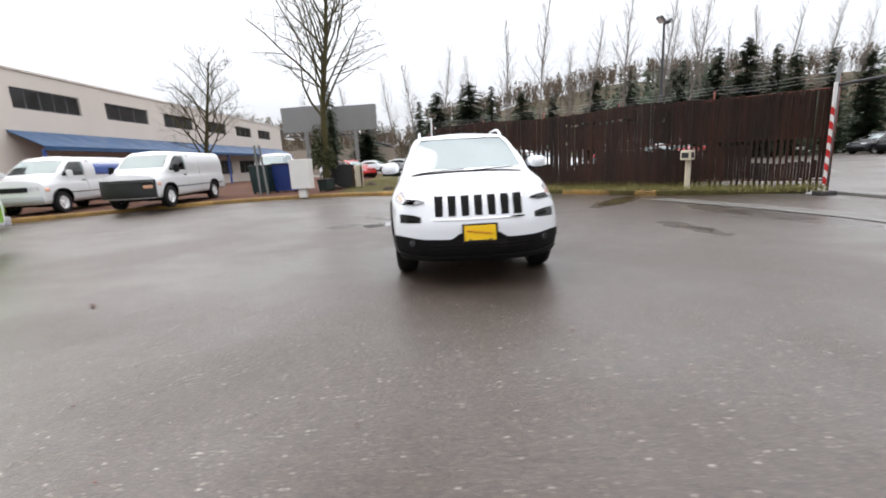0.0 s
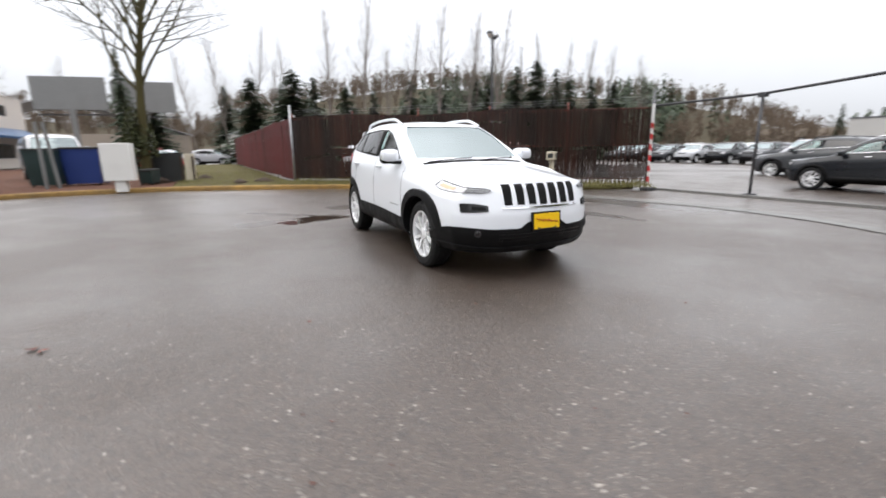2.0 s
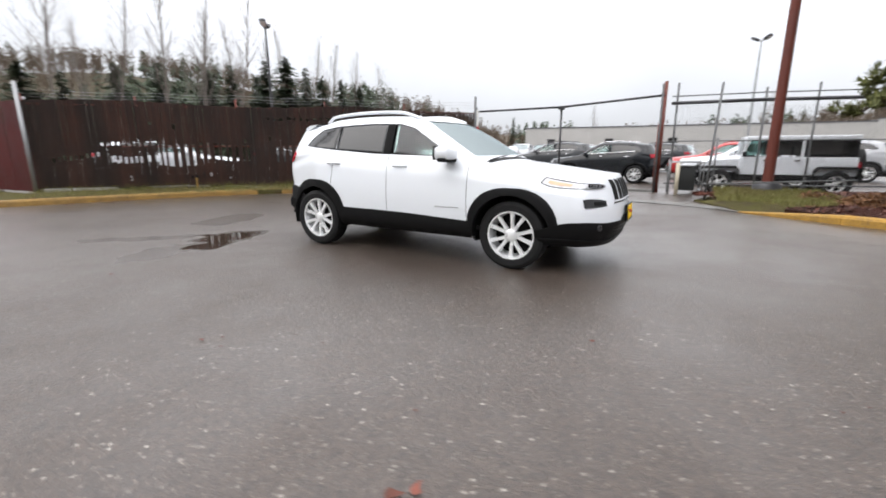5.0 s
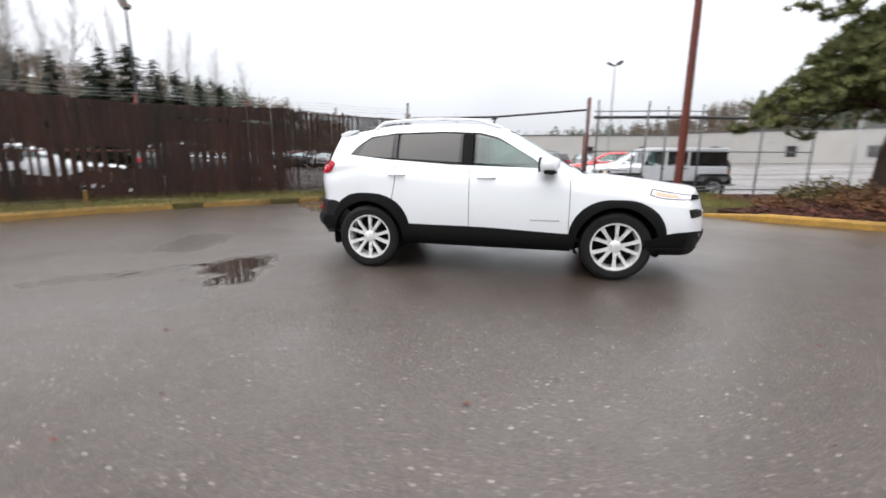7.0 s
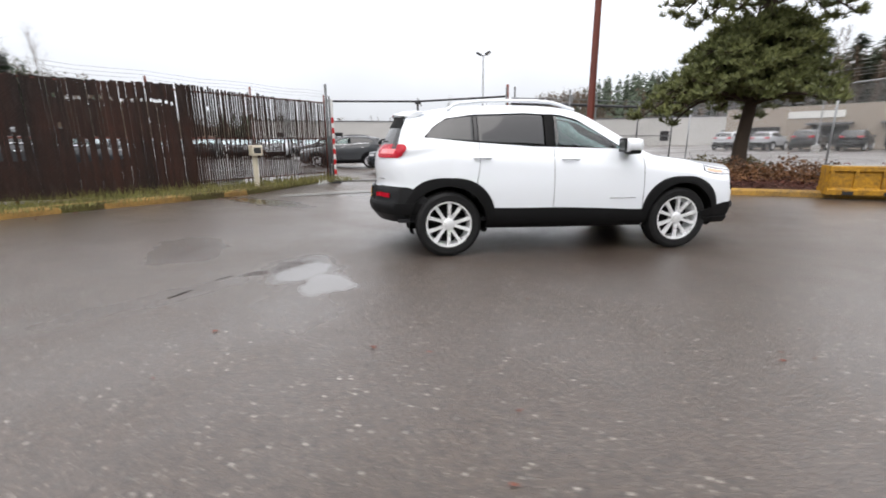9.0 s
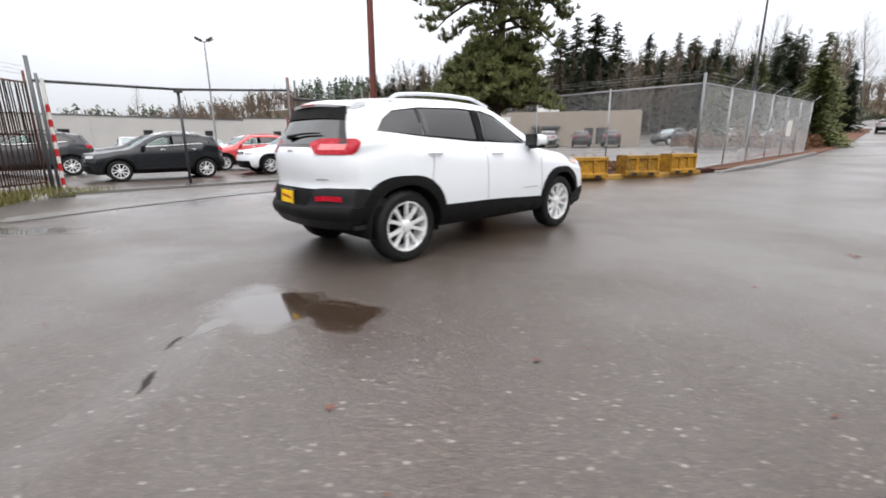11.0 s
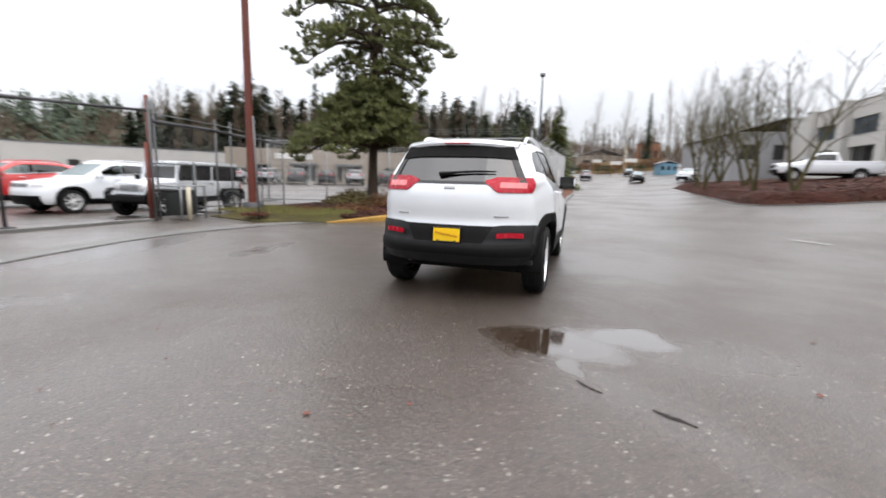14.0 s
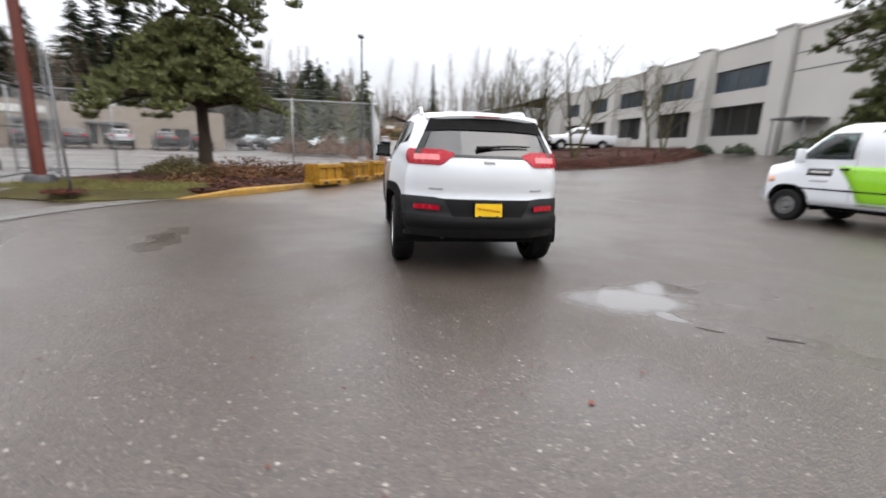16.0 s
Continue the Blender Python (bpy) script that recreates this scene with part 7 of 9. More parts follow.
def build_barriers():
    """Short worn road barriers, each a tapered block with lifting notches."""
    for (x, y), yaw, length in (((-2.62, 8.12), 62, 1.4), ((-1.78, 9.95), 64, 1.25), ((-1.15, 11.5), 68, 1.1)):
        root = thing("road_barrier", pose(x, y, height(x, y) + 0.10, 0, 0, yaw), "short yellow concrete road barrier with peeling rusty paint", "barrier", "yellow barriers on the kerb")
        bm = bmesh.new()
        prof = [(-0.28, 0.0), (-0.28, 0.10), (-0.22, 0.15), (-0.20, 0.46), (-0.25, 0.50), (-0.245, 0.585), (-0.22, 0.60), (0.22, 0.60), (0.245, 0.585), (0.25, 0.50), (0.20, 0.46), (0.22, 0.15), (0.28, 0.10), (0.28, 0.0)]
        rows = []
        for i in range(9):
            t = -length / 2 + length * i / 8
            rows.append([(t + 0.01 * noise.noise((t * 5, k, x)), u + 0.012 * noise.noise((t * 4, k * 2, y)), z) for k, (u, z) in enumerate(prof)])
        grid_mesh(rows, bm, smooth=False)
        bm.verts.ensure_lookup_table()
        bm.faces.new(bm.verts[: len(prof)])
        bm.faces.new(bm.verts[-len(prof):])
        bmesh.ops.recalc_face_normals(bm, faces=list(bm.faces))
        part("block", bm, M["barrier"], root, smooth=30)
        part("bare_top", box(bmesh.new(), (-length / 2 + 0.05, -0.20, 0.595), (length / 2 - 0.05, 0.20, 0.612), 0.006), M["barrier_top"], root)
        for t in (-length / 2 + 0.05, -length / 6, length / 6, length / 2 - 0.05):
            for e in (-1, 1):
                part("rib", box(bmesh.new(), (t - 0.035, e * 0.232 - 0.022, 0.13), (t + 0.035, e * 0.232 + 0.022, 0.52), 0.008), M["barrier"], root)
        for t in (-length / 4, length / 4):
            part("forklift_slot", box(bmesh.new(), (t - 0.10, -0.288, 0.0), (t + 0.10, 0.288, 0.075), 0.01), M["dash"], root)
        for e in (-1, 1):
            part("lifting_loop", tube(bmesh.new(), [(e * length / 4 + 0.06 * math.cos(a), 0, 0.60 + 0.06 * math.sin(a)) for a in (math.pi * k / 8 for k in range(9))], 0.009, 6), M["rust_pole"], root)


build_barriers()


def build_mesh_fence():
    root = tagged(new("fence_mesh"), "tall galvanised chain-link fence with angled barbed-wire arms", "fence", kind="structure")
    G = M["galv"]
    wire = M["zinc_wire"]
    C, F, L = Vector((-1.2, 13.2)), Vector((-0.75, 31.0)), Vector((-14.0, 12.2))
    top = 3.0

    def run(a, b, n, arms):
        d = (b - a).normalized()
        for k in range(n + 1):
            p = a.lerp(b, k / n)
            z = height(p.x, p.y)
            main = k == 0
            pipe("post", (p.x, p.y, z - 0.05), (p.x, p.y, z + top + (0.30 if main else 0.02)), 0.05 if main else 0.032, G, root)
            if arms and k:
                pipe("barb_arm", (p.x, p.y, z + top), (p.x + 0.30, p.y + 0.02, z + top + 0.28), 0.02, G, root)
        for zz in (top - 0.03, 0.12):
            pipe("rail", (a.x, a.y, height(a.x, a.y) + zz), (b.x, b.y, height(b.x, b.y) + zz), 0.026, G, root)
        part("chain_link", wire_mesh(tuple(a), tuple(b), 0.08, top - 0.02, 0.085, 0.0030), wire, root)

    run(C, F, 6, True)
    run(C, L, 4, False)
    for k in range(3):
        z = 3.10 + 0.1 * k
        pipe("barbed_wire", (C.x, C.y, z + 0.15), (L.x, L.y, z + 0.05), 0.005, G, root, 4)
        pipe("barbed_wire", (C.x + 0.1 * k, C.y, z + 0.05), (F.x + 0.1 * k, F.y, z + 0.4), 0.005, G, root, 4)
    p = C.lerp(F, 0.72)
    part("sign_panel", box(bmesh.new(), (p.x + 0.02, p.y - 0.6, 1.35), (p.x + 0.04, p.y + 0.6, 2.15), 0.005), M["white_box"], root)


build_mesh_fence()


def light_pole(x, y, top, heads, label, mat="galv", r=0.06, yaw=0.0):
    root = thing("light_pole", pose(x, y, height(x, y), 0, 0, yaw), label, "street lamp", "lot light poles")
    h = top - height(x, y)
    part("mast", tube(bmesh.new(), [(0, 0, 0), (0, 0, h * 0.5), (0, 0, h)], [r * 1.3, r, r * 0.7], 10), M[mat], root, smooth=40)
    part("footing", lathe(bmesh.new(), [(0.001, 0.5), (0.24, 0.5), (0.26, 0.46), (0.26, -0.1)], 20), M["concrete"], root, smooth=40)
    for s in heads:
        arm = part("arm", tube(bmesh.new(), [(0, 0, h - 0.1), (0.2 * s, 0, h + 0.05)], 0.025, 6), M["dark_steel"], root)
        m = Matrix.Translation((0.34 * s, 0, h + 0.11)) @ Matrix.Rotation(radians(-28 * s), 4, "Y")
        bm = box(bmesh.new(), (-0.21, -0.16, -0.075), (0.21, 0.16, 0.075), 0.04)
        hd = part("lamp_head", bm, M["dark_steel"], root, m=m, smooth=40)
        part("lamp_glass", box(bmesh.new(), (-0.17, -0.13, -0.088), (0.17, 0.13, -0.073), 0.005), M["white_box"], hd)


light_pole(-11.8, -17.1, 7.45, (-1, 1), "tall steel pole with two tilted floodlights", "dark_steel", 0.07, 35)
light_pole(-28.6, 5.6, 7.45, (-1, 1), "slim pale lot light pole with paired heads", "galv", 0.06, 60)
light_pole(-1.9, 22.4, 7.7, (1,), "slim dark road light pole with one head", "dark_steel", 0.06, 100)
light_pole(-24, 30, 8.0, (1,), "slim pale lot light pole with one head", "galv", 0.05, 200)


def build_red_pole():
    root = thing("utility_pole", pose(-8.2, 4.52, 0.1, 0, 0, 0), "tall red-brown painted steel pole on a dark footing", "pole")
    part("mast", tube(bmesh.new(), [(0, 0, 0), (0.0, 0, 3.0), (0, 0, 13.0)], [0.12, 0.105, 0.08], 18), M["rust_pole"], root, smooth=40)
    part("footing", lathe(bmesh.new(), [(0.001, 0.30), (0.24, 0.30), (0.30, 0.22), (0.33, -0.15)], 20), M["dark_steel"], root, smooth=40)


build_red_pole()


# ---------------------------------------------------------------- verge clutter
def build_verge():
    root = thing("meter_cabinet", pose(5.72, -11.9, 0.15, 0, 0, 170), "white electrical meter cabinet on a narrow pedestal", "cabinet")
    part("pedestal", box(bmesh.new(), (-0.16, -0.13, -0.1), (0.16, 0.13, 0.55), 0.01), M["white_box"], root)
    cab = part("case", box(bmesh.new(), (-0.42, -0.2, 0.26), (0.42, 0.2, 1.45), 0.02), M["white_box"], root)
    part("door", box(bmesh.new(), (-0.38, 0.2, 0.30), (0.38, 0.215, 1.41), 0.006), M["white_box"], cab)
    part("latch", box(bmesh.new(), (0.28, 0.215, 0.82), (0.32, 0.235, 0.94), 0.004), M["dark_steel"], cab)
    root = thing("gate_posts", pose(7.65, -13.2, 0.15), "pair of leaning galvanised gate posts on the verge", "post")
    for dx, lean in ((0.0, 0.12), (0.34, -0.02)):
        part("post", tube(bmesh.new(), [(dx, 0, -0.1), (dx + lean, 0.05, 2.15)], 0.05, 12), M["billboard_back"], root, smooth=40)
    for (x, y), mt, w, h, label in (((8.25, -14.6), "dumpster_green", 0.9, 1.26, "dark green steel waste bin"), ((7.2, -14.9), "dumpster_blue", 1.15, 1.30, "blue steel waste bin with a white notice"), ((5.15, -13.6), "dumpster_green", 0.42, 0.5, "small low green bin beside the ivy-clad tree")):
        root = thing("waste_bin", pose(x, y, 0.15, 0, 0, 172), label, "bin", "bins on the verge")
        bm = bmesh.new()
        rows = []
        for z, k in ((0.08, 0.88), (h * 0.9, 1.0), (h, 1.03)):
            rows.append([(w * 0.5 * k * a, 0.5 * k * b, z) for a, b in ((-1, -1), (1, -1), (1, 1), (-1, 1), (-1, -1))])
        grid_mesh(rows, bm, smooth=False)
        bmesh.ops.recalc_face_normals(bm, faces=list(bm.faces))
        part("tub", bm, M[mt], root)
        lid = part("lid", box(bmesh.new(), (-w * 0.53, -0.54, h), (w * 0.53, 0.54, h + 0.07), 0.02), M["box_black"], root)
        for k in range(4):
            x0 = -w * 0.42 + k * w * 0.28
            part("rib", box(bmesh.new(), (x0 - 0.03, 0.455, 0.15), (x0 + 0.03, 0.52, h - 0.05), 0.008), M[mt], root)
        for sx in (-1, 1):
            for sy in (-1, 1):
                part("caster", lathe(bmesh.new(), [(0.06, -0.02), (0.07, 0), (0.06, 0.02), (0.001, 0.02)], 14, Matrix.Translation((sx * w * 0.38, sy * 0.36, 0.06)) @ Matrix.Rotation(radians(90), 4, "Y")), M["rubber"], root)
        if mt == "dumpster_blue":
            part("notice", box(bmesh.new(), (0.12, 0.525, 0.55), (0.42, 0.532, 0.95), 0.002), M["white_tape"], root)
    root = thing("board_screen", pose(4.5, -15.3, 0.15, 0, 0, 175), "black and cream plywood screen beside the grass", "screen")
    part("board", box(bmesh.new(), (-0.75, -0.05, 0), (0.36, 0.05, 1.14), 0.008), M["box_black"], root)
    part("board", box(bmesh.new(), (0.40, -0.03, 0), (0.78, 0.05, 1.10), 0.008), M["cream_box"], root)
    for x in (-0.7, 0.3, 0.72):
        part("brace", box(bmesh.new(), (x - 0.03, -0.14, -0.05), (x + 0.03, -0.05, 1.0), 0.006), M["bark"], root)
    rng = random.Random(9)
    for x, y, k in ((3.4, -15.6, 0.28), (1.4, -11.9, 0.3), (2.2, -11.9, 0.24), (5.0, -14.6, 0.34)):
        bm = bmesh.new()
        bmesh.ops.create_icosphere(bm, subdivisions=3, radius=k)
        for v in bm.verts:
            v.co *= 1 + 0.35 * noise.noise(v.co * 4 + Vector((x, y, 0)))
            v.co.z *= 0.55
        solo("stone", bm, M["bark"], "dark mossy stone on the grass", "stone", "stones on the verge", m=pose(x, y, 0.2, 0, 0, rng.uniform(0, 360)), smooth=50)
    root = thing("marker_stake", pose(-2.4, -9.3, 0.1), "short yellow marker stake in the grass", "stake")
    part("stake", box(bmesh.new(), (-0.025, -0.02, -0.05), (0.025, 0.02, 0.38), 0.004), M["yellow_kerb"], root)


build_verge()


def build_billboard():
    for x, y, w, yaw in ((13.35, -42.0, 5.3, 167), (8.3, -43.0, 4.9, 171)):
        root = thing("billboard", pose(x, y, 0, 0, 0, yaw), "grey back of a tall billboard on a steel post", "billboard", "billboards behind the trees")
        part("column", tube(bmesh.new(), [(0, 0, 0), (0, 0, 5.0)], 0.22, 16), M["billboard_back"], root, smooth=40)
        part("panel", box(bmesh.new(), (-w / 2, -0.12, 4.9), (w / 2, 0.12, 7.5), 0.02), M["billboard_back"], root)
        n = int(w / 0.6)
        for k in range(n):
            u = -w / 2 + 0.3 + k * (w - 0.6) / (n - 1)
            part("stringer", box(bmesh.new(), (u - 0.04, 0.12, 4.8), (u + 0.04, 0.26, 7.4), 0.0), M["dark_steel"], root)
        for z in (5.3, 6.2, 7.1):
            part("girt", box(bmesh.new(), (-w / 2, 0.26, z - 0.05), (w / 2, 0.34, z + 0.05), 0.0), M["billboard_back"], root)
        part("catwalk", box(bmesh.new(), (-w / 2, 0.1, 4.5), (w / 2, 0.9, 4.58), 0.0), M["dark_steel"], root)


build_billboard()


# ---------------------------------------------------------------- buildings
def wall_with_openings(lo, hi, z0, z1, holes, thick):
    """A straight wall along +u (metres from lo to hi), pierced by (u0, u1, za, zb) openings. It lies in x = 0, facing -x."""
    us = sorted({lo, hi, *(h[0] for h in holes), *(h[1] for h in holes)})
    zs = sorted({z0, z1, *(h[2] for h in holes), *(h[3] for h in holes)})
    bm = bmesh.new()
    for a, b in zip(us, us[1:]):
        for c, d in zip(zs, zs[1:]):
            mu, mz = (a + b) / 2, (c + d) / 2
            if any(h[0] < mu < h[1] and h[2] < mz < h[3] for h in holes):
                continue
            box(bm, (0, a, c), (thick, b, d))
    bmesh.ops.remove_doubles(bm, verts=list(bm.verts), dist=1e-4)
    inner = [f for f in bm.faces if len([g for g in bm.faces if g is not f and (g.calc_center_median() - f.calc_center_median()).length < 1e-4])] if len(bm.faces) < 900 else []
    if inner:
        bmesh.ops.delete(bm, geom=inner, context="FACES")
    return bm


def window_unit(parent, u0, u1, za, zb, panes, glass_mat, depth=0.12, frame_mat="frame"):
    """A framed window set back in its opening, with its panes."""
    bm = bmesh.new()
    w = 0.06
    for a, b, c, d in ((u0, u1, za, za + w), (u0, u1, zb - w, zb), (u0, u0 + w, za + w, zb - w), (u1 - w, u1, za + w, zb - w)):
        box(bm, (depth - 0.03, a, c), (depth + 0.05, b, d))
    for k in range(1, panes):
        u = u0 + (u1 - u0) * k / panes
        box(bm, (depth - 0.02, u - 0.03, za + w), (depth + 0.04, u + 0.03, zb - w))
    win = part("window", bm, M[frame_mat], parent)
    for k in range(panes):
        a, b = u0 + (u1 - u0) * k / panes, u0 + (u1 - u0) * (k + 1) / panes
        part("pane", box(bmesh.new(), (depth + 0.005, a + 0.03, za + 0.05), (depth + 0.02, b - 0.03, zb - 0.05)), M[glass_mat], win)
    return win


def build_cream_building():
    root = thing("office_building", pose(20.3, 0, 0.1), "two-storey cream stucco building with a blue metal awning", "building")
    spans = [(-16.1, -20.4), (-22.4, -26.6), (-28.5, -32.6), (-34.7, -38.8), (-41.0, -45.0), (-47, -51)]
    holes = [(b, a, 4.72, 5.72) for a, b in spans] + [(b - 0.2, a + 0.2, 0.9, 2.2) for a, b in spans[1:]]
    part("front_wall", wall_with_openings(-55, -13.6, 0, 6.5, holes, 0.3), M["cream_wall"], root)
    for a, b in spans:
        window_unit(root, b, a, 4.72, 5.72, 5 if a > -17 else 3, "window")
    for a, b in spans[1:]:
        window_unit(root, b - 0.2, a + 0.2, 0.9, 2.2, 3, "window")
    part("side_wall", box(bmesh.new(), (0.3, -13.9, 0), (14, -13.6, 6.5)), M["cream_wall"], root)
    part("back_wall", box(bmesh.new(), (14, -55, 0), (14.3, -13.6, 6.5)), M["cream_wall"], root)
    part("end_wall", box(bmesh.new(), (0.3, -55, 0), (14, -54.7, 6.5)), M["cream_wall"], root)
    part("roof", box(bmesh.new(), (0.3, -54.7, 6.2), (14, -13.9, 6.35)), M["metal_roof"], root)
    part("parapet", box(bmesh.new(), (-0.06, -55.1, 6.5), (0.4, -13.5, 6.62), 0.02), M["cream_wall"], root)
    bm = bmesh.new()
    rows = [[(-1.6, y, 2.62), (-1.6, y, 2.80), (-0.02, y, 3.60)] for y in (-15.4, -30, -44, -54)]
    grid_mesh(rows, bm, smooth=False)
    thicken(bm, 0.05)
    aw = part("awning", bm, M["awning"], root, "blue standing-seam awning roof")
    for k in range(78):
        y = -15.5 - k * 0.49
        part("seam", tube(bmesh.new(), [(-1.61, y, 2.83), (-0.03, y, 3.63)], 0.022, 4), M["awning"], aw)
    for y in (-15.5, -22, -28.5, -35, -41.5, -48):
        part("awning_post", box(bmesh.new(), (-1.55, y - 0.06, 0), (-1.43, y + 0.06, 2.65)), M["blue_paint"], root)


build_cream_building()


def build_grey_building():
    """Tilt-up concrete block with deep piers, beside the rising road."""
    base = 1.75
    root = thing("concrete_building", pose(21.3, 0, base), "grey tilt-up concrete building with pilasters and ribbon windows", "building")
    piers = [16.4, 22.4, 28.3, 34.2, 40.1, 46.0]
    holes = []
    for a, b in zip(piers, piers[1:]):
        holes += [(a + 0.85, b - 0.7, 3.9, 5.25), (a + 0.95, b - 0.75, 1.15, 3.0)]
    T = M["tilt_wall"]
    part("front_wall", wall_with_openings(15.7, 60, -1.5, 6.55, holes, 0.35), T, root)
    for i, (a, b) in enumerate(zip(piers, piers[1:])):
        window_unit(root, a + 0.85, b - 0.7, 3.9, 5.25, 5, "window_blue", 0.2)
        window_unit(root, a + 0.95, b - 0.75, 1.15, 3.0, 3, "window", 0.32)
    for y in piers:
        part("pilaster", box(bmesh.new(), (-0.5, y - 0.55, -1.5), (0.02, y + 0.55, 6.68), 0.02), T, root)
        part("pilaster_cap", box(bmesh.new(), (-0.56, y - 0.62, 6.68), (0.1, y + 0.62, 6.8), 0.02), T, root)
    part("coping", box(bmesh.new(), (-0.06, 15.8, 6.55), (0.42, 60, 6.65), 0.02), T, root)
    # plain wing that stands forward
    part("wing_wall", box(bmesh.new(), (-0.2, -12, -2.2), (0.0, 15.7, 6.5), 0.02), T, root)
    part("wing_side", box(bmesh.new(), (0.4, 15.4, -1.5), (12, 15.7, 6.5)), T, root)
    for z in (4.35, 5.25):
        part("reveal", box(bmesh.new(), (-0.212, -12, z), (-0.195, 15.7, z + 0.06)), M["coping"], root)
    part("wing_coping", box(bmesh.new(), (-0.28, -12, 6.5), (0.1, 15.75, 6.62), 0.02), T, root)
    part("roof", box(bmesh.new(), (0.35, -12, 6.3), (16, 60, 6.45)), M["metal_roof"], root)
    part("back_wall", box(bmesh.new(), (16, -12, -1.5), (16.3, 60, 6.6)), T, root)
    part("end_wall", box(bmesh.new(), (0, -12.3, -2.2), (16, -12, 6.9)), T, root)
    part("far_wall", box(bmesh.new(), (0.35, 60, -1.5), (16, 60.3, 6.6)), T, root)
    for y0, y1, h in ((27.6, 34.5, 1.15), (35, 46, 1.2)):
        part("ramp_wall", box(bmesh.new(), (-2.2, y0, -1.2), (-1.9, y1, h), 0.02), T, root)
    canopy = part("entry_canopy", box(bmesh.new(), (-1.6, 13.2, 1.75), (-0.2, 15.2, 1.85), 0.02), M["coping"], root)
    for y in (13.3, 15.1):
        part("canopy_post", tube(bmesh.new(), [(-1.5, y, -0.6), (-1.5, y, 1.75)], 0.04, 8), M["coping"], root)
    bm = bmesh.new()
    for k in range(5):
        box(bm, (-1.9 + 0.3 * k, 22.9, -0.9), (-0.5, 24.5, -0.2 + 0.18 * k))
    part("entry_steps", bm, M["concrete"], root)


build_grey_building()


def far_block(name, corners, z0, z1, mat, label, windows, win_z, coping=True, win_w=1.2):
    """A long low building along a plan line of two points, facing the yard."""
    a, b = Vector(corners[0]), Vector(corners[1])
    d = (b - a).normalized()
    length = (b - a).length
    m = Matrix.Translation((a.x, a.y, z0)) @ Matrix.Rotation(math.atan2(d.y, d.x) - math.pi / 2, 4, "Z")
    root = thing(name, m, label, "building")
    holes = [(u - win_w / 2, u + win_w / 2, win_z[0], win_z[1]) for u in windows]
    bm = wall_with_openings(0, length, -1.0, z1, holes, 0.3)
    bm.transform(Matrix.Diagonal((-1, 1, 1, 1)))
    bmesh.ops.reverse_faces(bm, faces=list(bm.faces))
    part("front_wall", bm, mat, root)
    for u0, u1, za, zb in holes:
        bm = bmesh.new()
        win = part("window", box(bm, (-0.2, u0, za), (-0.12, u1, zb)), M["frame"], root)
        part("pane", box(bmesh.new(), (-0.125, u0 + 0.08, za + 0.08), (-0.1, u1 - 0.08, zb - 0.08)), M["window"], win)
    part("side_wall", box(bmesh.new(), (-14, 0, -1), (-0.3, 0.3, z1)), mat, root)
    part("side_wall", box(bmesh.new(), (-14, length - 0.3, -1), (-0.3, length, z1)), mat, root)
    part("back_wall", box(bmesh.new(), (-14.3, 0, -1), (-14, length, z1)), mat, root)
    part("roof", box(bmesh.new(), (-14, 0.3, z1 - 0.3), (-0.3, length - 0.3, z1 - 0.15)), M["metal_roof"], root)
    if coping:
        part("coping", box(bmesh.new(), (-0.35, -0.05, z1), (0.06, length + 0.05, z1 + 0.16)), M["coping"], root)
    for u in (length * 0.22, length * 0.55, length * 0.8):
        part("pilaster", box(bmesh.new(), (-0.02, u - 0.15, -1), (0.08, u + 0.15, z1)), mat, root)
    return root, length


far_block("warehouse", ((-64, -21), (-70, 22)), -0.3, 4.6, M["pale_wall"], "long pale block warehouse behind the parked cars", [4, 12.5, 21, 30, 38], (1.9, 3.0))
far_block("warehouse", ((-70, 22), (-52, 52)), -0.3, 4.9, M["pale_wall"], "long pale warehouse wing behind the parked cars", [5, 14, 22, 30], (1.5, 3.0))
tan, tan_len = far_block("tan_building", ((-37.5, 33.5), (-17, 45)), 0.2, 4.1, M["tan_wall"], "tan single-storey building with dark windows", [3.5, 8.5, 13.5, 19.0], (0.5, 2.3), False, 2.6)
part("sign_panel", box(bmesh.new(), (0.0, 5.2, 3.0), (0.08, 9.4, 3.6)), M["white_box"], tan)
for u in (8.5, 13.5):
    part("awning", box(bmesh.new(), (0.0, u - 1.6, 2.35), (0.9, u + 1.6, 2.55), 0.03), M["coping"], tan)
part("roof_unit", box(bmesh.new(), (-6, 12, 3.9), (-4, 14.5, 4.8), 0.05), M["white_box"], tan)
far_block("shopping_row", ((-120, -85), (-135, -20)), -0.5, 6.0, M["tan_wall"], "far row of shops with reddish roofs", [8, 20, 32, 44, 56], (1, 4), False, 5)


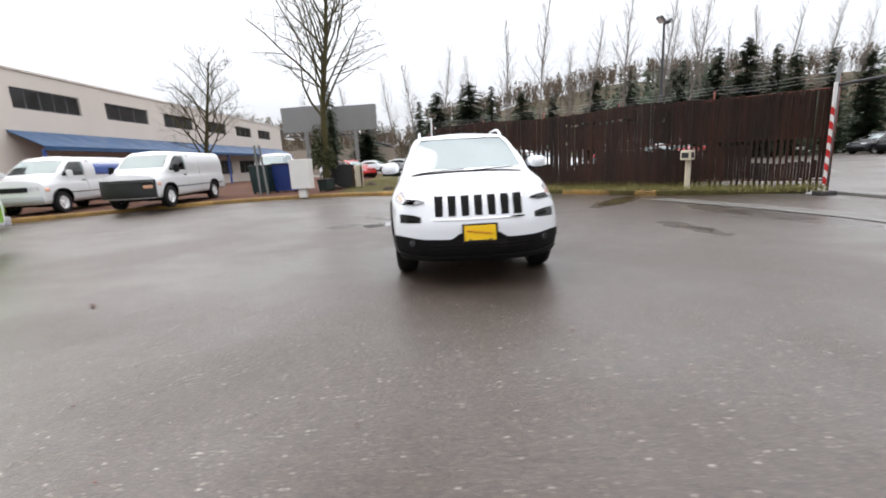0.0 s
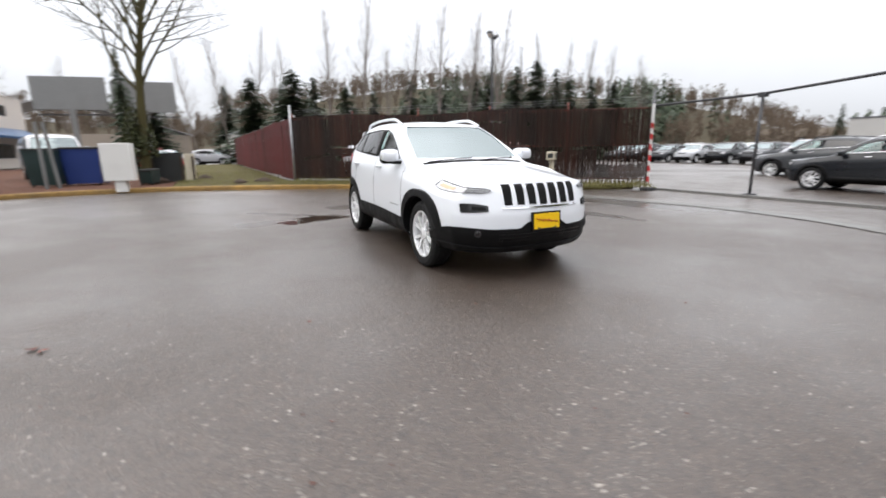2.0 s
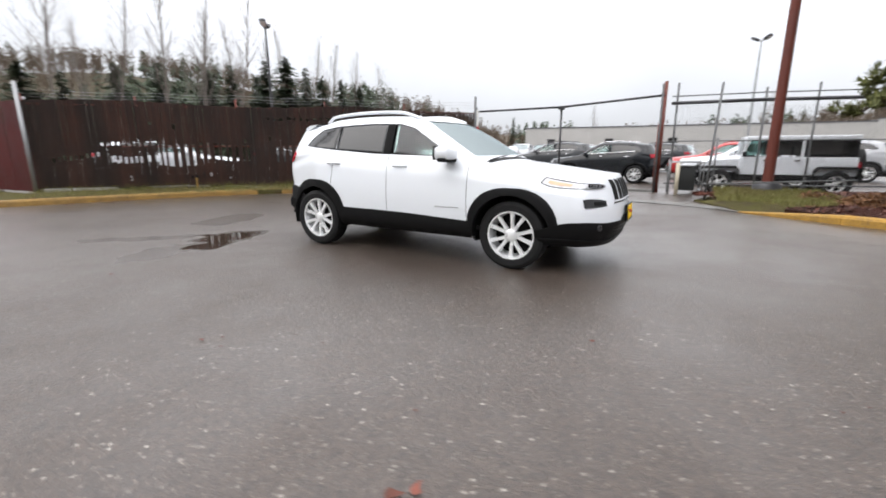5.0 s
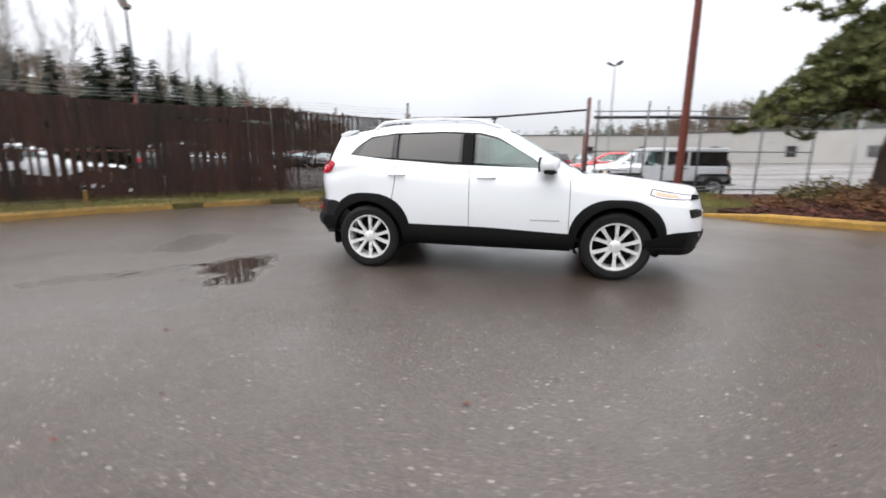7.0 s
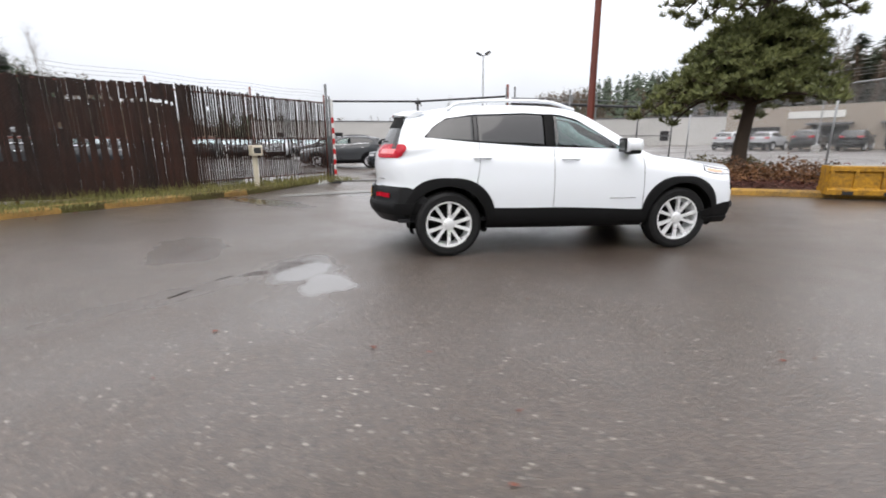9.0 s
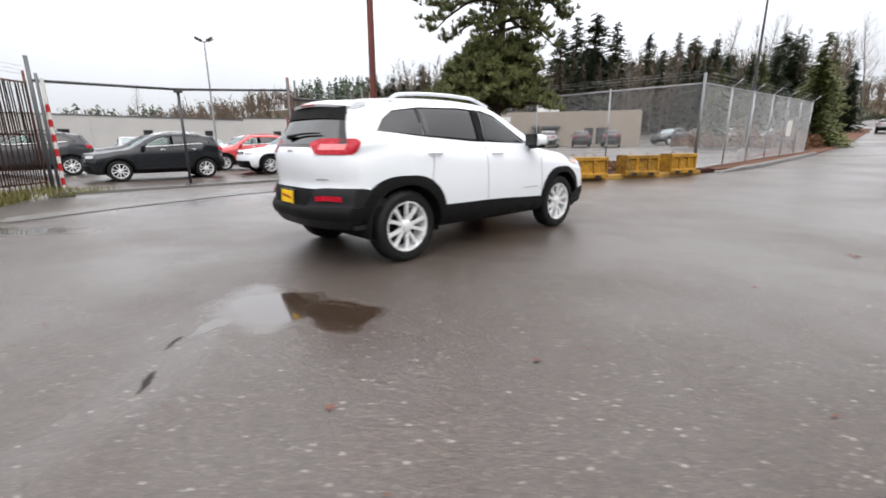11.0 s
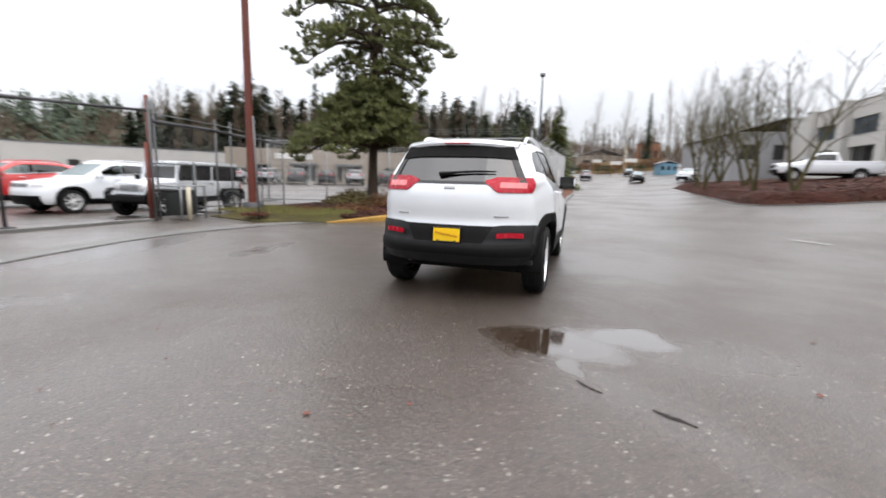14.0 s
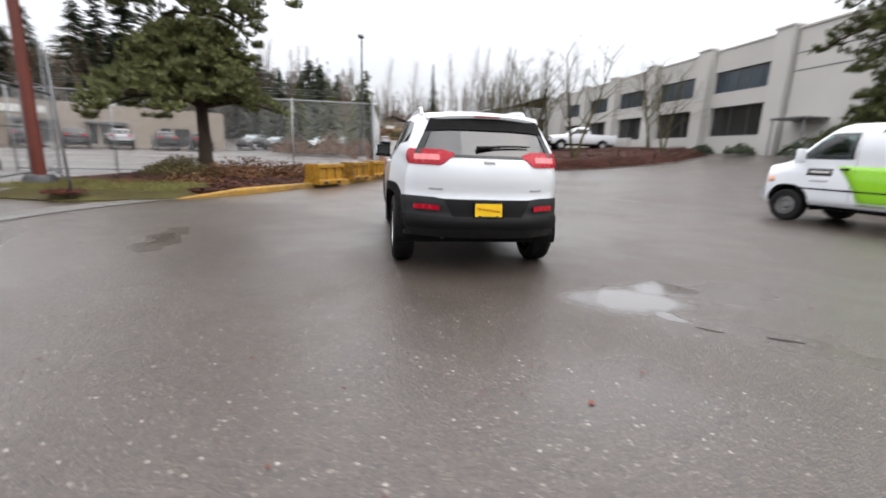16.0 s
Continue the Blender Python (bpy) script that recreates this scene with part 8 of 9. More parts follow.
def build_far_sheds():
    for x, y, w, l, h, mt, label in ((14.6, 86, 3.0, 4, 2.0, "pale_blue", "small pale blue shed at the roadside"), (20, 60, 10, 16, 4.6, "metal_roof", "grey metal shed behind the trees"), (19.0, 158, 6, 6, 8, "terracotta", "terracotta house on the far rise"), (4, 150, 14, 9, 5, "tan_wall", "tan house on the far rise"), (-6, 48 - 110, 16, 8, 3.6, "white_box", "long low white building beyond the grass"), (22, -75, 30, 10, 4, "tan_wall", "long tan building beyond the verge")):
        root = thing("shed", pose(x, y, height(x, y), 0, 0, 8), label, "building")
        part("wall", box(bmesh.new(), (-w / 2, -l / 2, -1), (w / 2, l / 2, h), 0.03), M[mt], root)
        bm = bmesh.new()
        rows = [[(-w / 2 - 0.3, yy, h - 0.05), (0, yy, h + w * 0.16), (w / 2 + 0.3, yy, h - 0.05)] for yy in (-l / 2 - 0.3, l / 2 + 0.3)]
        grid_mesh(rows, bm, smooth=False)
        thicken(bm, 0.12)
        part("roof", bm, M["metal_roof"], root)
        for k in range(3):
            u = -w / 2 + w * (k + 0.5) / 3
            part("window", box(bmesh.new(), (u - w * 0.09, -l / 2 - 0.03, h * 0.35), (u + w * 0.09, -l / 2 + 0.05, h * 0.7), 0.01), M["window"], root)


build_far_sheds()


def build_road_end():
    """Bare earth bank with hoardings where the road bends away."""
    rows = []
    for i in range(15):
        y = 116 + i * 1.6
        row = []
        for k in range(25):
            x = -4 + k * 1.2
            up = smooth01(i / 7) * smooth01(min(k, 24 - k) / 4)
            row.append((x, y, height(x, y) - 0.3 + up * (3.0 + 0.9 * noise.noise((x * 0.25, y * 0.25, 2)))))
        rows.append(row)
    solo("earth_bank", grid_mesh(rows), M["brown_bank"], "ochre bare earth bank at the bend of the road", "bank", kind="structure", smooth=70)
    for x, y, w, z in ((6.6, 99, 2.4, 2.4), (9.4, 98, 2.6, 2.7), (2.8, 114, 2.2, 3.0)):
        root = thing("roadside_sign", pose(x, y, height(x, y), 0, 0, 4), "white roadside board on yellow posts", "sign", "signs at the road bend")
        part("panel", box(bmesh.new(), (-w / 2, -0.05, z), (w / 2, 0.05, z + 0.75), 0.01), M["white_box"], root)
        for e in (-1, 1):
            part("post", tube(bmesh.new(), [(e * w * 0.38, 0.08, -0.3), (e * w * 0.38, 0.08, z + 0.7)], 0.07, 8), M["yellow_kerb"], root)
    root = thing("flag_pole", pose(8.2, 97, height(8.2, 97)), "tall pale yellow pole at the road bend", "pole")
    part("mast", tube(bmesh.new(), [(0, 0, -0.3), (0, 0, 6.6)], [0.14, 0.1], 10), M["cream_box"], root)
    part("cap", lathe(bmesh.new(), [(0.16, 0), (0.16, 0.12), (0.001, 0.16)], 12, Matrix.Translation((0, 0, 6.55))), M["dark_steel"], root)


build_road_end()
for x, y, a in ((6.0, 5.55, -58),):
    bm = box(bmesh.new(), (-0.42, -0.06, 0.004), (0.42, 0.06, 0.008))
    solo("road_marking", bm, M["white_line"], "short worn white parking stripe", "marking", kind="structure", m=pose(x, y, height(x, y) + 0.008, 0, 0, a))


# ---------------------------------------------------------------- trees and plants
def grow(bm, p, d, length, r, depth, rng, kids, spread, up, sides=6, wob=0.12):
    """A limb with its side shoots."""
    n = 5 if depth > 1 else 3
    pts, dirs = [p], [d]
    for i in range(n):
        d = (d + Vector((rng.gauss(0, wob), rng.gauss(0, wob), rng.gauss(0, wob * 0.5) + up * 0.12))).normalized()
        pts.append(pts[-1] + d * (length / n))
        dirs.append(d)
    radii = [r * (1 - 0.75 * i / n) for i in range(n + 1)]
    tube(bm, pts, radii, sides if depth > 1 else 3, cap=False)
    if depth == 0:
        return
    for k in range(kids[0]):
        t = 0.25 + 0.75 * (k + rng.random()) / kids[0]
        i = min(n - 1, int(t * n))
        q = pts[i].lerp(pts[i + 1], t * n - i)
        side = dirs[i].orthogonal().normalized()
        side.rotate(Matrix.Rotation(rng.uniform(0, 2 * math.pi), 3, dirs[i]))
        nd = (dirs[i] * (1 - spread) + side * spread + Vector((0, 0, up * 0.4))).normalized()
        grow(bm, q, nd, length * rng.uniform(0.42, 0.62) * (1.15 - 0.5 * t), max(0.003, r * 0.5 * (1.1 - 0.6 * t)), depth - 1, rng, kids[1:], spread, up, max(3, sides - 2), wob)


def bare_tree(name, seed, tall, girth, kids, spread, up, mat, label, clear=0.25, stems=1, lean=0.06):
    """A leafless tree: trunk and a crown of limbs and twigs."""
    rng = random.Random(seed)
    root = thing(name, pose(0, 0, 0), label, "tree")
    for s in range(stems):
        d = Vector((rng.gauss(0, lean), rng.gauss(0, lean), 1)).normalized() if stems == 1 else Vector((0.35 * math.cos(s * 2.4), 0.35 * math.sin(s * 2.4), 1)).normalized()
        pts, n = [Vector((0, 0, -0.2))], 8
        for i in range(n):
            d = (d + Vector((rng.gauss(0, lean), rng.gauss(0, lean), 0.08))).normalized()
            pts.append(pts[-1] + d * (tall * rng.uniform(0.9, 1.1) / n))
        radii = [girth * (1.25 if i == 0 else 1) * (1 - 0.85 * i / n) + 0.006 for i in range(n + 1)]
        part("trunk", tube(bmesh.new(), pts, radii, 9), mat, root, smooth=60)
        bm = bmesh.new()
        for k in range(kids[0]):
            t = clear + (1 - clear) * (k + rng.random() * 0.8) / kids[0]
            i = min(n - 1, int(t * n))
            q = pts[i].lerp(pts[i + 1], t * n - i)
            a = k * 2.4 + rng.uniform(-0.5, 0.5)
            nd = Vector((math.cos(a) * spread, math.sin(a) * spread, 1 - spread + up)).normalized()
            grow(bm, q, nd, tall * (0.42 if spread > 0.4 else 0.26) * (1.2 - 0.85 * t) + 0.3, girth * 0.36 * (1.15 - 0.8 * t) + 0.006, len(kids) - 1, rng, kids[1:], 0.55, up, 5)
        part("crown", bm, mat, root)
    return root


def fir_tree(name, seed, tall, wide, label, mat="fir"):
    """A conifer: whorls of drooping boughs, each a fan of ragged sprays."""
    rng = random.Random(seed)
    root = thing(name, pose(0, 0, 0), label, "tree")
    part("trunk", tube(bmesh.new(), [(0, 0, -0.3), (0, 0, tall * 0.5), (0, 0, tall * 0.97)], [tall * 0.016, tall * 0.01, 0.02], 7), M["bark"], root)
    bm = bmesh.new()
    z = tall * 0.06
    while z < tall * 0.985:
        f = z / tall
        reach = wide * 1.25 * (1 - f) ** 0.72 * rng.uniform(0.75, 1.15) + 0.12
        for k in range(11 if f < 0.7 else 7):
            if rng.random() < 0.1:
                continue
            a = rng.uniform(0, 2 * math.pi)
            out = Vector((math.cos(a), math.sin(a), 0))
            acr = Vector((-math.sin(a), math.cos(a), 0))
            rr = reach * rng.uniform(0.55, 1.1)
            z0 = z + rng.uniform(-0.03, 0.03) * tall
            for j in range(7):
                t = (j + rng.random()) / 7
                c = out * rr * t + Vector((0, 0, z0 - 0.36 * rr * t + rng.uniform(-0.06, 0.06) * tall * 0.12))
                w = (0.16 * rr * (1.2 - t) + 0.09) * rng.uniform(0.6, 1.2)
                for sgn in (-1, 1):
                    tip = c + (acr * sgn * w + out * w * 0.9 + Vector((0, 0, rng.uniform(-0.7, 0.1) * w)))
                    vs = [bm.verts.new(c - out * w * 0.5), bm.verts.new(c + out * w * 0.35 + Vector((0, 0, 0.1 * w))), bm.verts.new(tip), bm.verts.new(c + acr * sgn * w * 0.8 - Vector((0, 0, 0.35 * w)))]
                    bm.faces.new(vs)
        z += tall * 0.026 * rng.uniform(0.8, 1.2)
    part("crown", bm, M[mat], root)
    return root


def at_az(az, dist, eye=(1.0, 0.0)):
    """A place by bearing (degrees to the left of +y) and distance."""
    a = radians(az)
    return eye[0] - math.sin(a) * dist, eye[1] + math.cos(a) * dist


def plant(ob, x, y, k, yaw, lift=0.0, first=False, label=None):
    m = Matrix.LocRotScale((x, y, height(x, y) + lift), Euler((0, 0, radians(yaw))), (k, k, k))
    if first:
        seat_at(ob, m)
        t = ob
    else:
        t = scaled_copy(ob, m)
    if label:
        t["label"] = label
    return t


def hero_pine():
    """The two-tiered pine in the planting bed."""
    rng = random.Random(12)
    x, y = -6.1, 8.1
    root = thing("pine_tree", pose(x, y, 0.25), "mature pine with layered dark green boughs above shrubs", "tree")
    pts = [Vector((0, 0, -0.3)), Vector((0.02, 0, 1.0)), Vector((-0.11, 0.30, 2.5)), Vector((-0.18, 0.44, 4.2)), Vector((-0.14, 0.50, 6.0)), Vector((-0.08, 0.48, 8.0)), Vector((-0.04, 0.5, 10.6))]
    radii = [0.24, 0.17, 0.145, 0.13, 0.10, 0.07, 0.02]
    part("trunk", tube(bmesh.new(), pts, radii, 12), M["bark"], root, smooth=60)

    def trunk_at(z):
        for a, b in zip(pts, pts[1:]):
            if a.z <= z <= b.z:
                return a.lerp(b, (z - a.z) / (b.z - a.z))
        return pts[-1]

    limbs, needles = bmesh.new(), bmesh.new()

    def tuft(c, d, size):
        for k in range(13):
            a = rng.uniform(0, 2 * math.pi)
            side = d.orthogonal().normalized()
            side.rotate(Matrix.Rotation(a, 3, d))
            tip = c + (d * rng.uniform(0.25, 1.0) + side * rng.uniform(0.35, 0.9) + Vector((0, 0, 0.18))).normalized() * size * rng.uniform(0.7, 1.2)
            w = side.cross(d).normalized() * size * 0.11
            b0 = c + d * rng.uniform(-0.3, 0.2) * size
            needles.faces.new((needles.verts.new(b0 - w), needles.verts.new(b0 + w), needles.verts.new(tip + w * 0.3), needles.verts.new(tip - w * 0.3)))

    def limb(z, a, reach, droop, bare):
        o = trunk_at(z)
        out = Vector((math.cos(a), math.sin(a), 0))
        line = []
        for k in range(8):
            t = k / 7
            line.append(o + out * reach * t + Vector((rng.gauss(0, 0.05), rng.gauss(0, 0.05), reach * (0.16 * math.sin(t * 2.2) - droop * t * t))))
        tube(limbs, line, [0.055 * (1 - 0.8 * k / 7) * min(1.2, reach / 2) + 0.008 for k in range(8)], 5, cap=False)
        for k in range(1, 8):
            t = k / 7
            if t < bare:
                continue
            for e in (-1, 1):
                acr = Vector((-out.y, out.x, 0)) * e
                sub = reach * 0.40 * (1.15 - t * 0.6) * rng.uniform(0.6, 1.15)
                dirn = (out * 0.6 + acr + Vector((0, 0, rng.uniform(-0.1, 0.28)))).normalized()
                s0 = line[k]
                tube(limbs, [s0, s0 + dirn * sub * 0.5, s0 + dirn * sub + Vector((0, 0, 0.08 * sub))], [0.016, 0.011, 0.005], 3, cap=False)
                m = max(5, int(sub / 0.055))
                for j in range(m):
                    u = 0.15 + 0.85 * (j + rng.random()) / m
                    c = s0 + dirn * sub * u + Vector((rng.gauss(0, 0.07), rng.gauss(0, 0.07), rng.gauss(0.04, 0.05)))
                    tuft(c, (dirn * 0.7 + Vector((rng.gauss(0, 0.4), rng.gauss(0, 0.4), 0.55))).normalized(), rng.uniform(0.11, 0.18))
        for j in range(9):
            tuft(line[-1] + Vector((rng.gauss(0, 0.09), rng.gauss(0, 0.09), 0.03)), out, 0.15)

    toward = radians(220)
    # a dense drooping skirt, then open whorls of long hanging arms up to the top
    for k in range(50):
        f = k / 50
        a = k * 2.4
        bias = 0.5 + 0.5 * math.cos(a - toward)
        limb(1.95 + 2.1 * f + rng.uniform(-0.12, 0.12), a, (1.9 + 1.25 * bias) * (1.0 - 0.55 * f) * rng.uniform(0.8, 1.1), 0.12 + 0.20 * bias, 0.12)
    for z, n, reach in ((4.75, 6, 2.3), (5.35, 7, 2.75), (5.95, 7, 2.6), (6.6, 7, 2.5), (7.25, 6, 2.2), (7.9, 6, 1.9), (8.5, 5, 1.5), (9.1, 5, 1.1), (9.7, 5, 0.7), (10.2, 4, 0.45)):
        turn = rng.uniform(0, 6.28)
        for k in range(n):
            limb(z + rng.uniform(-0.22, 0.22), turn + 2 * math.pi * k / n + rng.uniform(-0.3, 0.3), reach * rng.uniform(0.65, 1.12), rng.uniform(0.28, 0.52), 0.30)
    part("limb_frame", limbs, M["bark"], root)
    part("crown", needles, M["needle"], root, "layered yellow-green needle boughs")
    return root


pine = hero_pine()
plant(pine, 15.2, 5.5, 0.95, 130, label="dark pine beside the concrete building")


def leafy_bush(name, x, y, rx, ry, h, n, mat, label, size=0.07, seed=1, lift=0.0):
    """A low shrub of many small leaves on thin stems."""
    rng = random.Random(seed)
    root = thing(name, pose(x, y, height(x, y) + lift), label, "shrub", "shrubs")
    stems, leaves = bmesh.new(), bmesh.new()
    for k in range(26):
        a, r = rng.uniform(0, 2 * math.pi), math.sqrt(rng.random()) * 0.9
        tip = Vector((rx * r * math.cos(a), ry * r * math.sin(a), h * rng.uniform(0.5, 1.0) * (1 - 0.5 * r * r)))
        tube(stems, [tip * 0.25 * Vector((1, 1, 0)).length * 0.5, tip], [0.008, 0.003], 3, cap=False)
    for k in range(n):
        a, r = rng.uniform(0, 2 * math.pi), math.sqrt(rng.random())
        top = h * (1 - 0.65 * r * r) * (0.75 + 0.35 * noise.noise((x + r * math.cos(a) * 2, y + r * math.sin(a) * 2, seed)))
        c = Vector((rx * r * math.cos(a), ry * r * math.sin(a), top * rng.uniform(0.25, 1.0)))
        u = Vector((rng.gauss(0, 1), rng.gauss(0, 1), rng.gauss(0, 0.6))).normalized() * size * rng.uniform(0.6, 1.3)
        w = u.orthogonal().normalized() * u.length * 0.5
        w.rotate(Matrix.Rotation(rng.uniform(0, 3), 3, u.normalized()))
        leaves.faces.new([leaves.verts.new(c + q) for q in (-u, w, u, -w)])
    part("stem", stems, M["bark"], root)
    part("leaves", leaves, M[mat], root)
    return root


for i, (x, y, rx, ry, h, mt, label) in enumerate((
    (-6.4, 7.2, 1.1, 0.9, 0.85, "groundcover", "low olive-green groundcover below the pine"), (-5.2, 7.4, 1.0, 0.9, 0.75, "shrub", "dry brown shrub in the mulch bed"),
    (-4.6, 8.7, 1.3, 1.0, 0.85, "shrub", "rusty brown dry shrub in the mulch bed"), (-6.9, 7.9, 0.9, 0.8, 0.55, "groundcover", "low olive-green groundcover below the pine"),
    (-3.7, 9.9, 1.0, 0.9, 0.6, "shrub", "rusty brown dry shrub in the mulch bed"), (-5.7, 5.9, 0.8, 0.6, 0.3, "shrub", "small brown dry shrub by the kerb"),
    (-7.0, 9.0, 1.2, 1.0, 0.8, "groundcover", "low olive-green groundcover below the pine"), (-3.0, 11.2, 0.8, 0.7, 0.35, "shrub", "small brown dry shrub behind the barriers"),
    (-6.7, 5.2, 0.6, 0.4, 0.22, "shrub", "small dry plant beside the footing"), (-7.0, 3.25, 0.35, 0.3, 0.08, "dead_leaf", "heap of red-brown leaves by the gate post"),
)):
    leafy_bush("shrub", x, y, rx, ry, h, 2000 if rx > 0.7 else 420, mt, label, 0.045, i + 3, 0.16)
for i, (x, y, r, h) in enumerate(((20.2, 17.4, 0.8, 0.9), (20.2, 20.5, 0.7, 0.8), (20.0, 11.6, 1.2, 1.1), (19.9, 13.2, 1.0, 1.3))):
    leafy_bush("shrub", x, y, r, r, h, 700, "fir", "dark clipped shrub against the concrete wall", 0.09, i + 40, 0.0)

# bare trees near the yard
tree_a = bare_tree("bare_tree", 3, 10.5, 0.17, (34, 7, 5, 3), 0.50, 0.22, M["mossy_bark"], "tall leafless tree with a mossy ivy-clad trunk", 0.30)
plant(tree_a, 5.4, -14.6, 1.0, 20, 0.15, True)
ivy = leafy_bush("ivy", 5.4, -14.6, 0.55, 0.55, 3.2, 2200, "ivy", "ivy climbing the bare tree trunk", 0.07, 77, 0.9)
tree_b = bare_tree("bare_tree", 8, 9.2, 0.2, (20, 7, 5, 3), 0.62, 0.25, M["mossy_bark"], "spreading leafless tree behind the parked vans", 0.28)
plant(tree_b, 14.0, -20.6, 0.84, 60, 0.1, True)
tree_c = bare_tree("bare_tree", 15, 6.2, 0.085, (11, 5, 4, 3), 0.6, 0.3, M["mossy_bark"], "small leafless street tree in the mulch island", 0.22, stems=2)
plant(tree_c, 10.0, 17.6, 1.0, 10, 0.55, True)
for x, y, k, yaw in ((9.3, 20.3, 0.95, 120), (10.6, 26.5, 1.05, 200), (8.9, 29.0, 1.0, 300), (9.4, 33.5, 1.1, 70), (11.5, 36, 1.1, 140), (15.4, 17.6, 0.8, 30), (12.5, 40, 1.2, 10), (18.6, 24.0, 0.9, 70)):
    plant(tree_c, x, y, k, yaw, 0.5)
# tall thin bare trees behind the fences
tall_a = bare_tree("tall_bare_tree", 31, 17.0, 0.12, (30, 5, 3), 0.34, 0.34, M["grey_bark"], "tall thin leafless tree behind the fence", 0.25, lean=0.03)
tall_b = bare_tree("tall_bare_tree", 37, 15.5, 0.11, (26, 5, 3), 0.36, 0.3, M["grey_bark"], "tall thin leafless tree behind the fence", 0.35, lean=0.05)
_rng = random.Random(6)
for i, (az, dist, k) in enumerate(((181, 46, 0.72), (178, 52, 0.95), (174.5, 60, 0.8), (172, 55, 0.95), (168, 50, 1.0), (163.6, 46, 1.1), (160, 58, 0.9), (158, 50, 1.0), (153, 48, 1.05), (150, 60, 1.1), (149, 52, 1.05), (146, 45, 1.0), (144.6, 58, 1.0), (140.5, 50, 0.8), (139, 56, 0.95), (137, 48, 0.82), (134, 55, 0.85), (131, 55, 0.8), (127, 60, 0.72), (184, 62, 0.9), (190, 66, 0.8), (196, 60, 0.7),
                                   (15, 95, 1.15), (12, 100, 1.2), (9.5, 92, 1.1), (3, 120, 1.3), (0, 105, 1.1), (-3, 120, 1.3), (-9, 110, 1.2), (-11, 95, 1.2), (-12.5, 80, 1.0), (-14.5, 85, 1.1), (-16.5, 70, 0.9), (20, 90, 0.9), (24, 85, 0.9), (83, 115, 0.8), (100, 120, 0.7))):
    x, y = at_az(az, dist)
    plant(tall_a if i % 2 == 0 else tall_b, x, y, k, _rng.uniform(0, 360), 0, i in (0, 1), "tall thin leafless tree far up the road" if abs(az) < 30 else None)
# conifers
fir_a = fir_tree("fir_tree", 5, 10.0, 2.5, "dark green fir behind the fence")
fir_b = fir_tree("fir_tree", 9, 10.0, 1.9, "narrow dark green fir behind the fence")
for i, (az, dist, h, w) in enumerate(((177.8, 46, 8.8, 1.2), (174.2, 42, 7.6, 1.1), (172.8, 38, 8.4, 1.35), (170, 45, 8.8, 1), (165.6, 44, 8.0, 1.2), (162, 52, 8.5, 1), (157, 60, 11, 1), (153, 62, 11.5, 1), (148, 60, 11, 1), (146, 46, 9.3, 0.9), (143, 46, 8.6, 0.9), (142, 44, 9.6, 1), (139.5, 46, 10.6, 1.0), (137, 48, 9.8, 0.9), (135, 46, 8.8, 0.9), (132.5, 50, 9.0, 0.9), (130, 54, 9.0, 1), (180.5, 60, 9.5, 1.1), (188, 70, 9, 1.2), (193.5, 29, 7.4, 0.52), (110, 110, 9, 0.7), (106, 115, 7, 0.8),
                                      (45.8, 86, 16.5, 1.5), (44.2, 84, 18.0, 1.5), (42.4, 88, 16.5, 1.5), (36.2, 92, 18.0, 1.0), (32.6, 92, 20.5, 1.3), (30.8, 95, 22.5, 1.3), (28.6, 92, 22.5, 1.4), (26.2, 96, 21.0, 1.2), (22.5, 98, 19.0, 0.9), (19.5, 96, 18.0, 0.9), (17.5, 90, 15.0, 1.0), (16.5, 74, 10.5, 1), (14, 66, 10.5, 1), (11.5, 62, 9.5, 1.1), (9.2, 58, 9, 1.1), (-6.5, 142, 22, 0.42), (3.4, 75, 9, 1), (52, 110, 15, 0.9), (66, 110, 9, 0.8))):
    x, y = at_az(az, dist)
    label = None
    if az < 60:
        label = "dark conifer beyond the lot" if az > 10 else "dark conifer beside the far road"
    src = fir_a if i % 2 == 0 else fir_b
    ob = plant(src, x, y, 1.0, _rng.uniform(0, 360), 0, i in (0, 1), label)
    w *= 1.45 if az > 125 else 1.12 if az < 30 else 1.0
    ob.scale = (h / 10 * w, h / 10 * w, h / 10)

for i in range(60):
    x, y = at_az(5 + 51 * (i + _rng.random()) / 60, _rng.uniform(84, 118))
    ob = plant(fir_a if i % 3 else fir_b, x, y, 1.0, _rng.uniform(0, 360), 0, False, "dark conifer in the stand behind the lot")
    h = _rng.uniform(10.5, 16.0)
    ob.scale = (h / 10 * 1.5, h / 10 * 1.5, h / 10)

green_fir = fir_tree("fir_tree", 13, 10.0, 2.7, "bushy green conifer beside the road past the mesh fence", "needle")
for i, (x, y, h, w) in enumerate(((-2.1, 42.0, 8.6, 1.0), (-3.0, 46.5, 7.8, 1.05), (-2.3, 50.0, 7.4, 0.95), (-5.4, 39.0, 7.2, 0.9), (-8.6, 40.5, 6.8, 1.0))):
    ob = plant(green_fir, x, y, 1.0, _rng.uniform(0, 360), 0, i == 0)
    ob.scale = (h / 10 * w, h / 10 * w, h / 10)
for i, (x, y, r, h) in enumerate(((-2.2, 33.4, 1.3, 2.0), (-2.6, 36.2, 1.4, 2.3), (-5.0, 34.8, 1.6, 2.4), (-8.4, 35.5, 1.8, 2.2), (-2.0, 38.6, 1.2, 1.8))):
    leafy_bush("shrub", x, y, r, r, h, 900, "shrub", "tangled brown winter brush behind the mesh fence", 0.11, i + 60, 0.0)

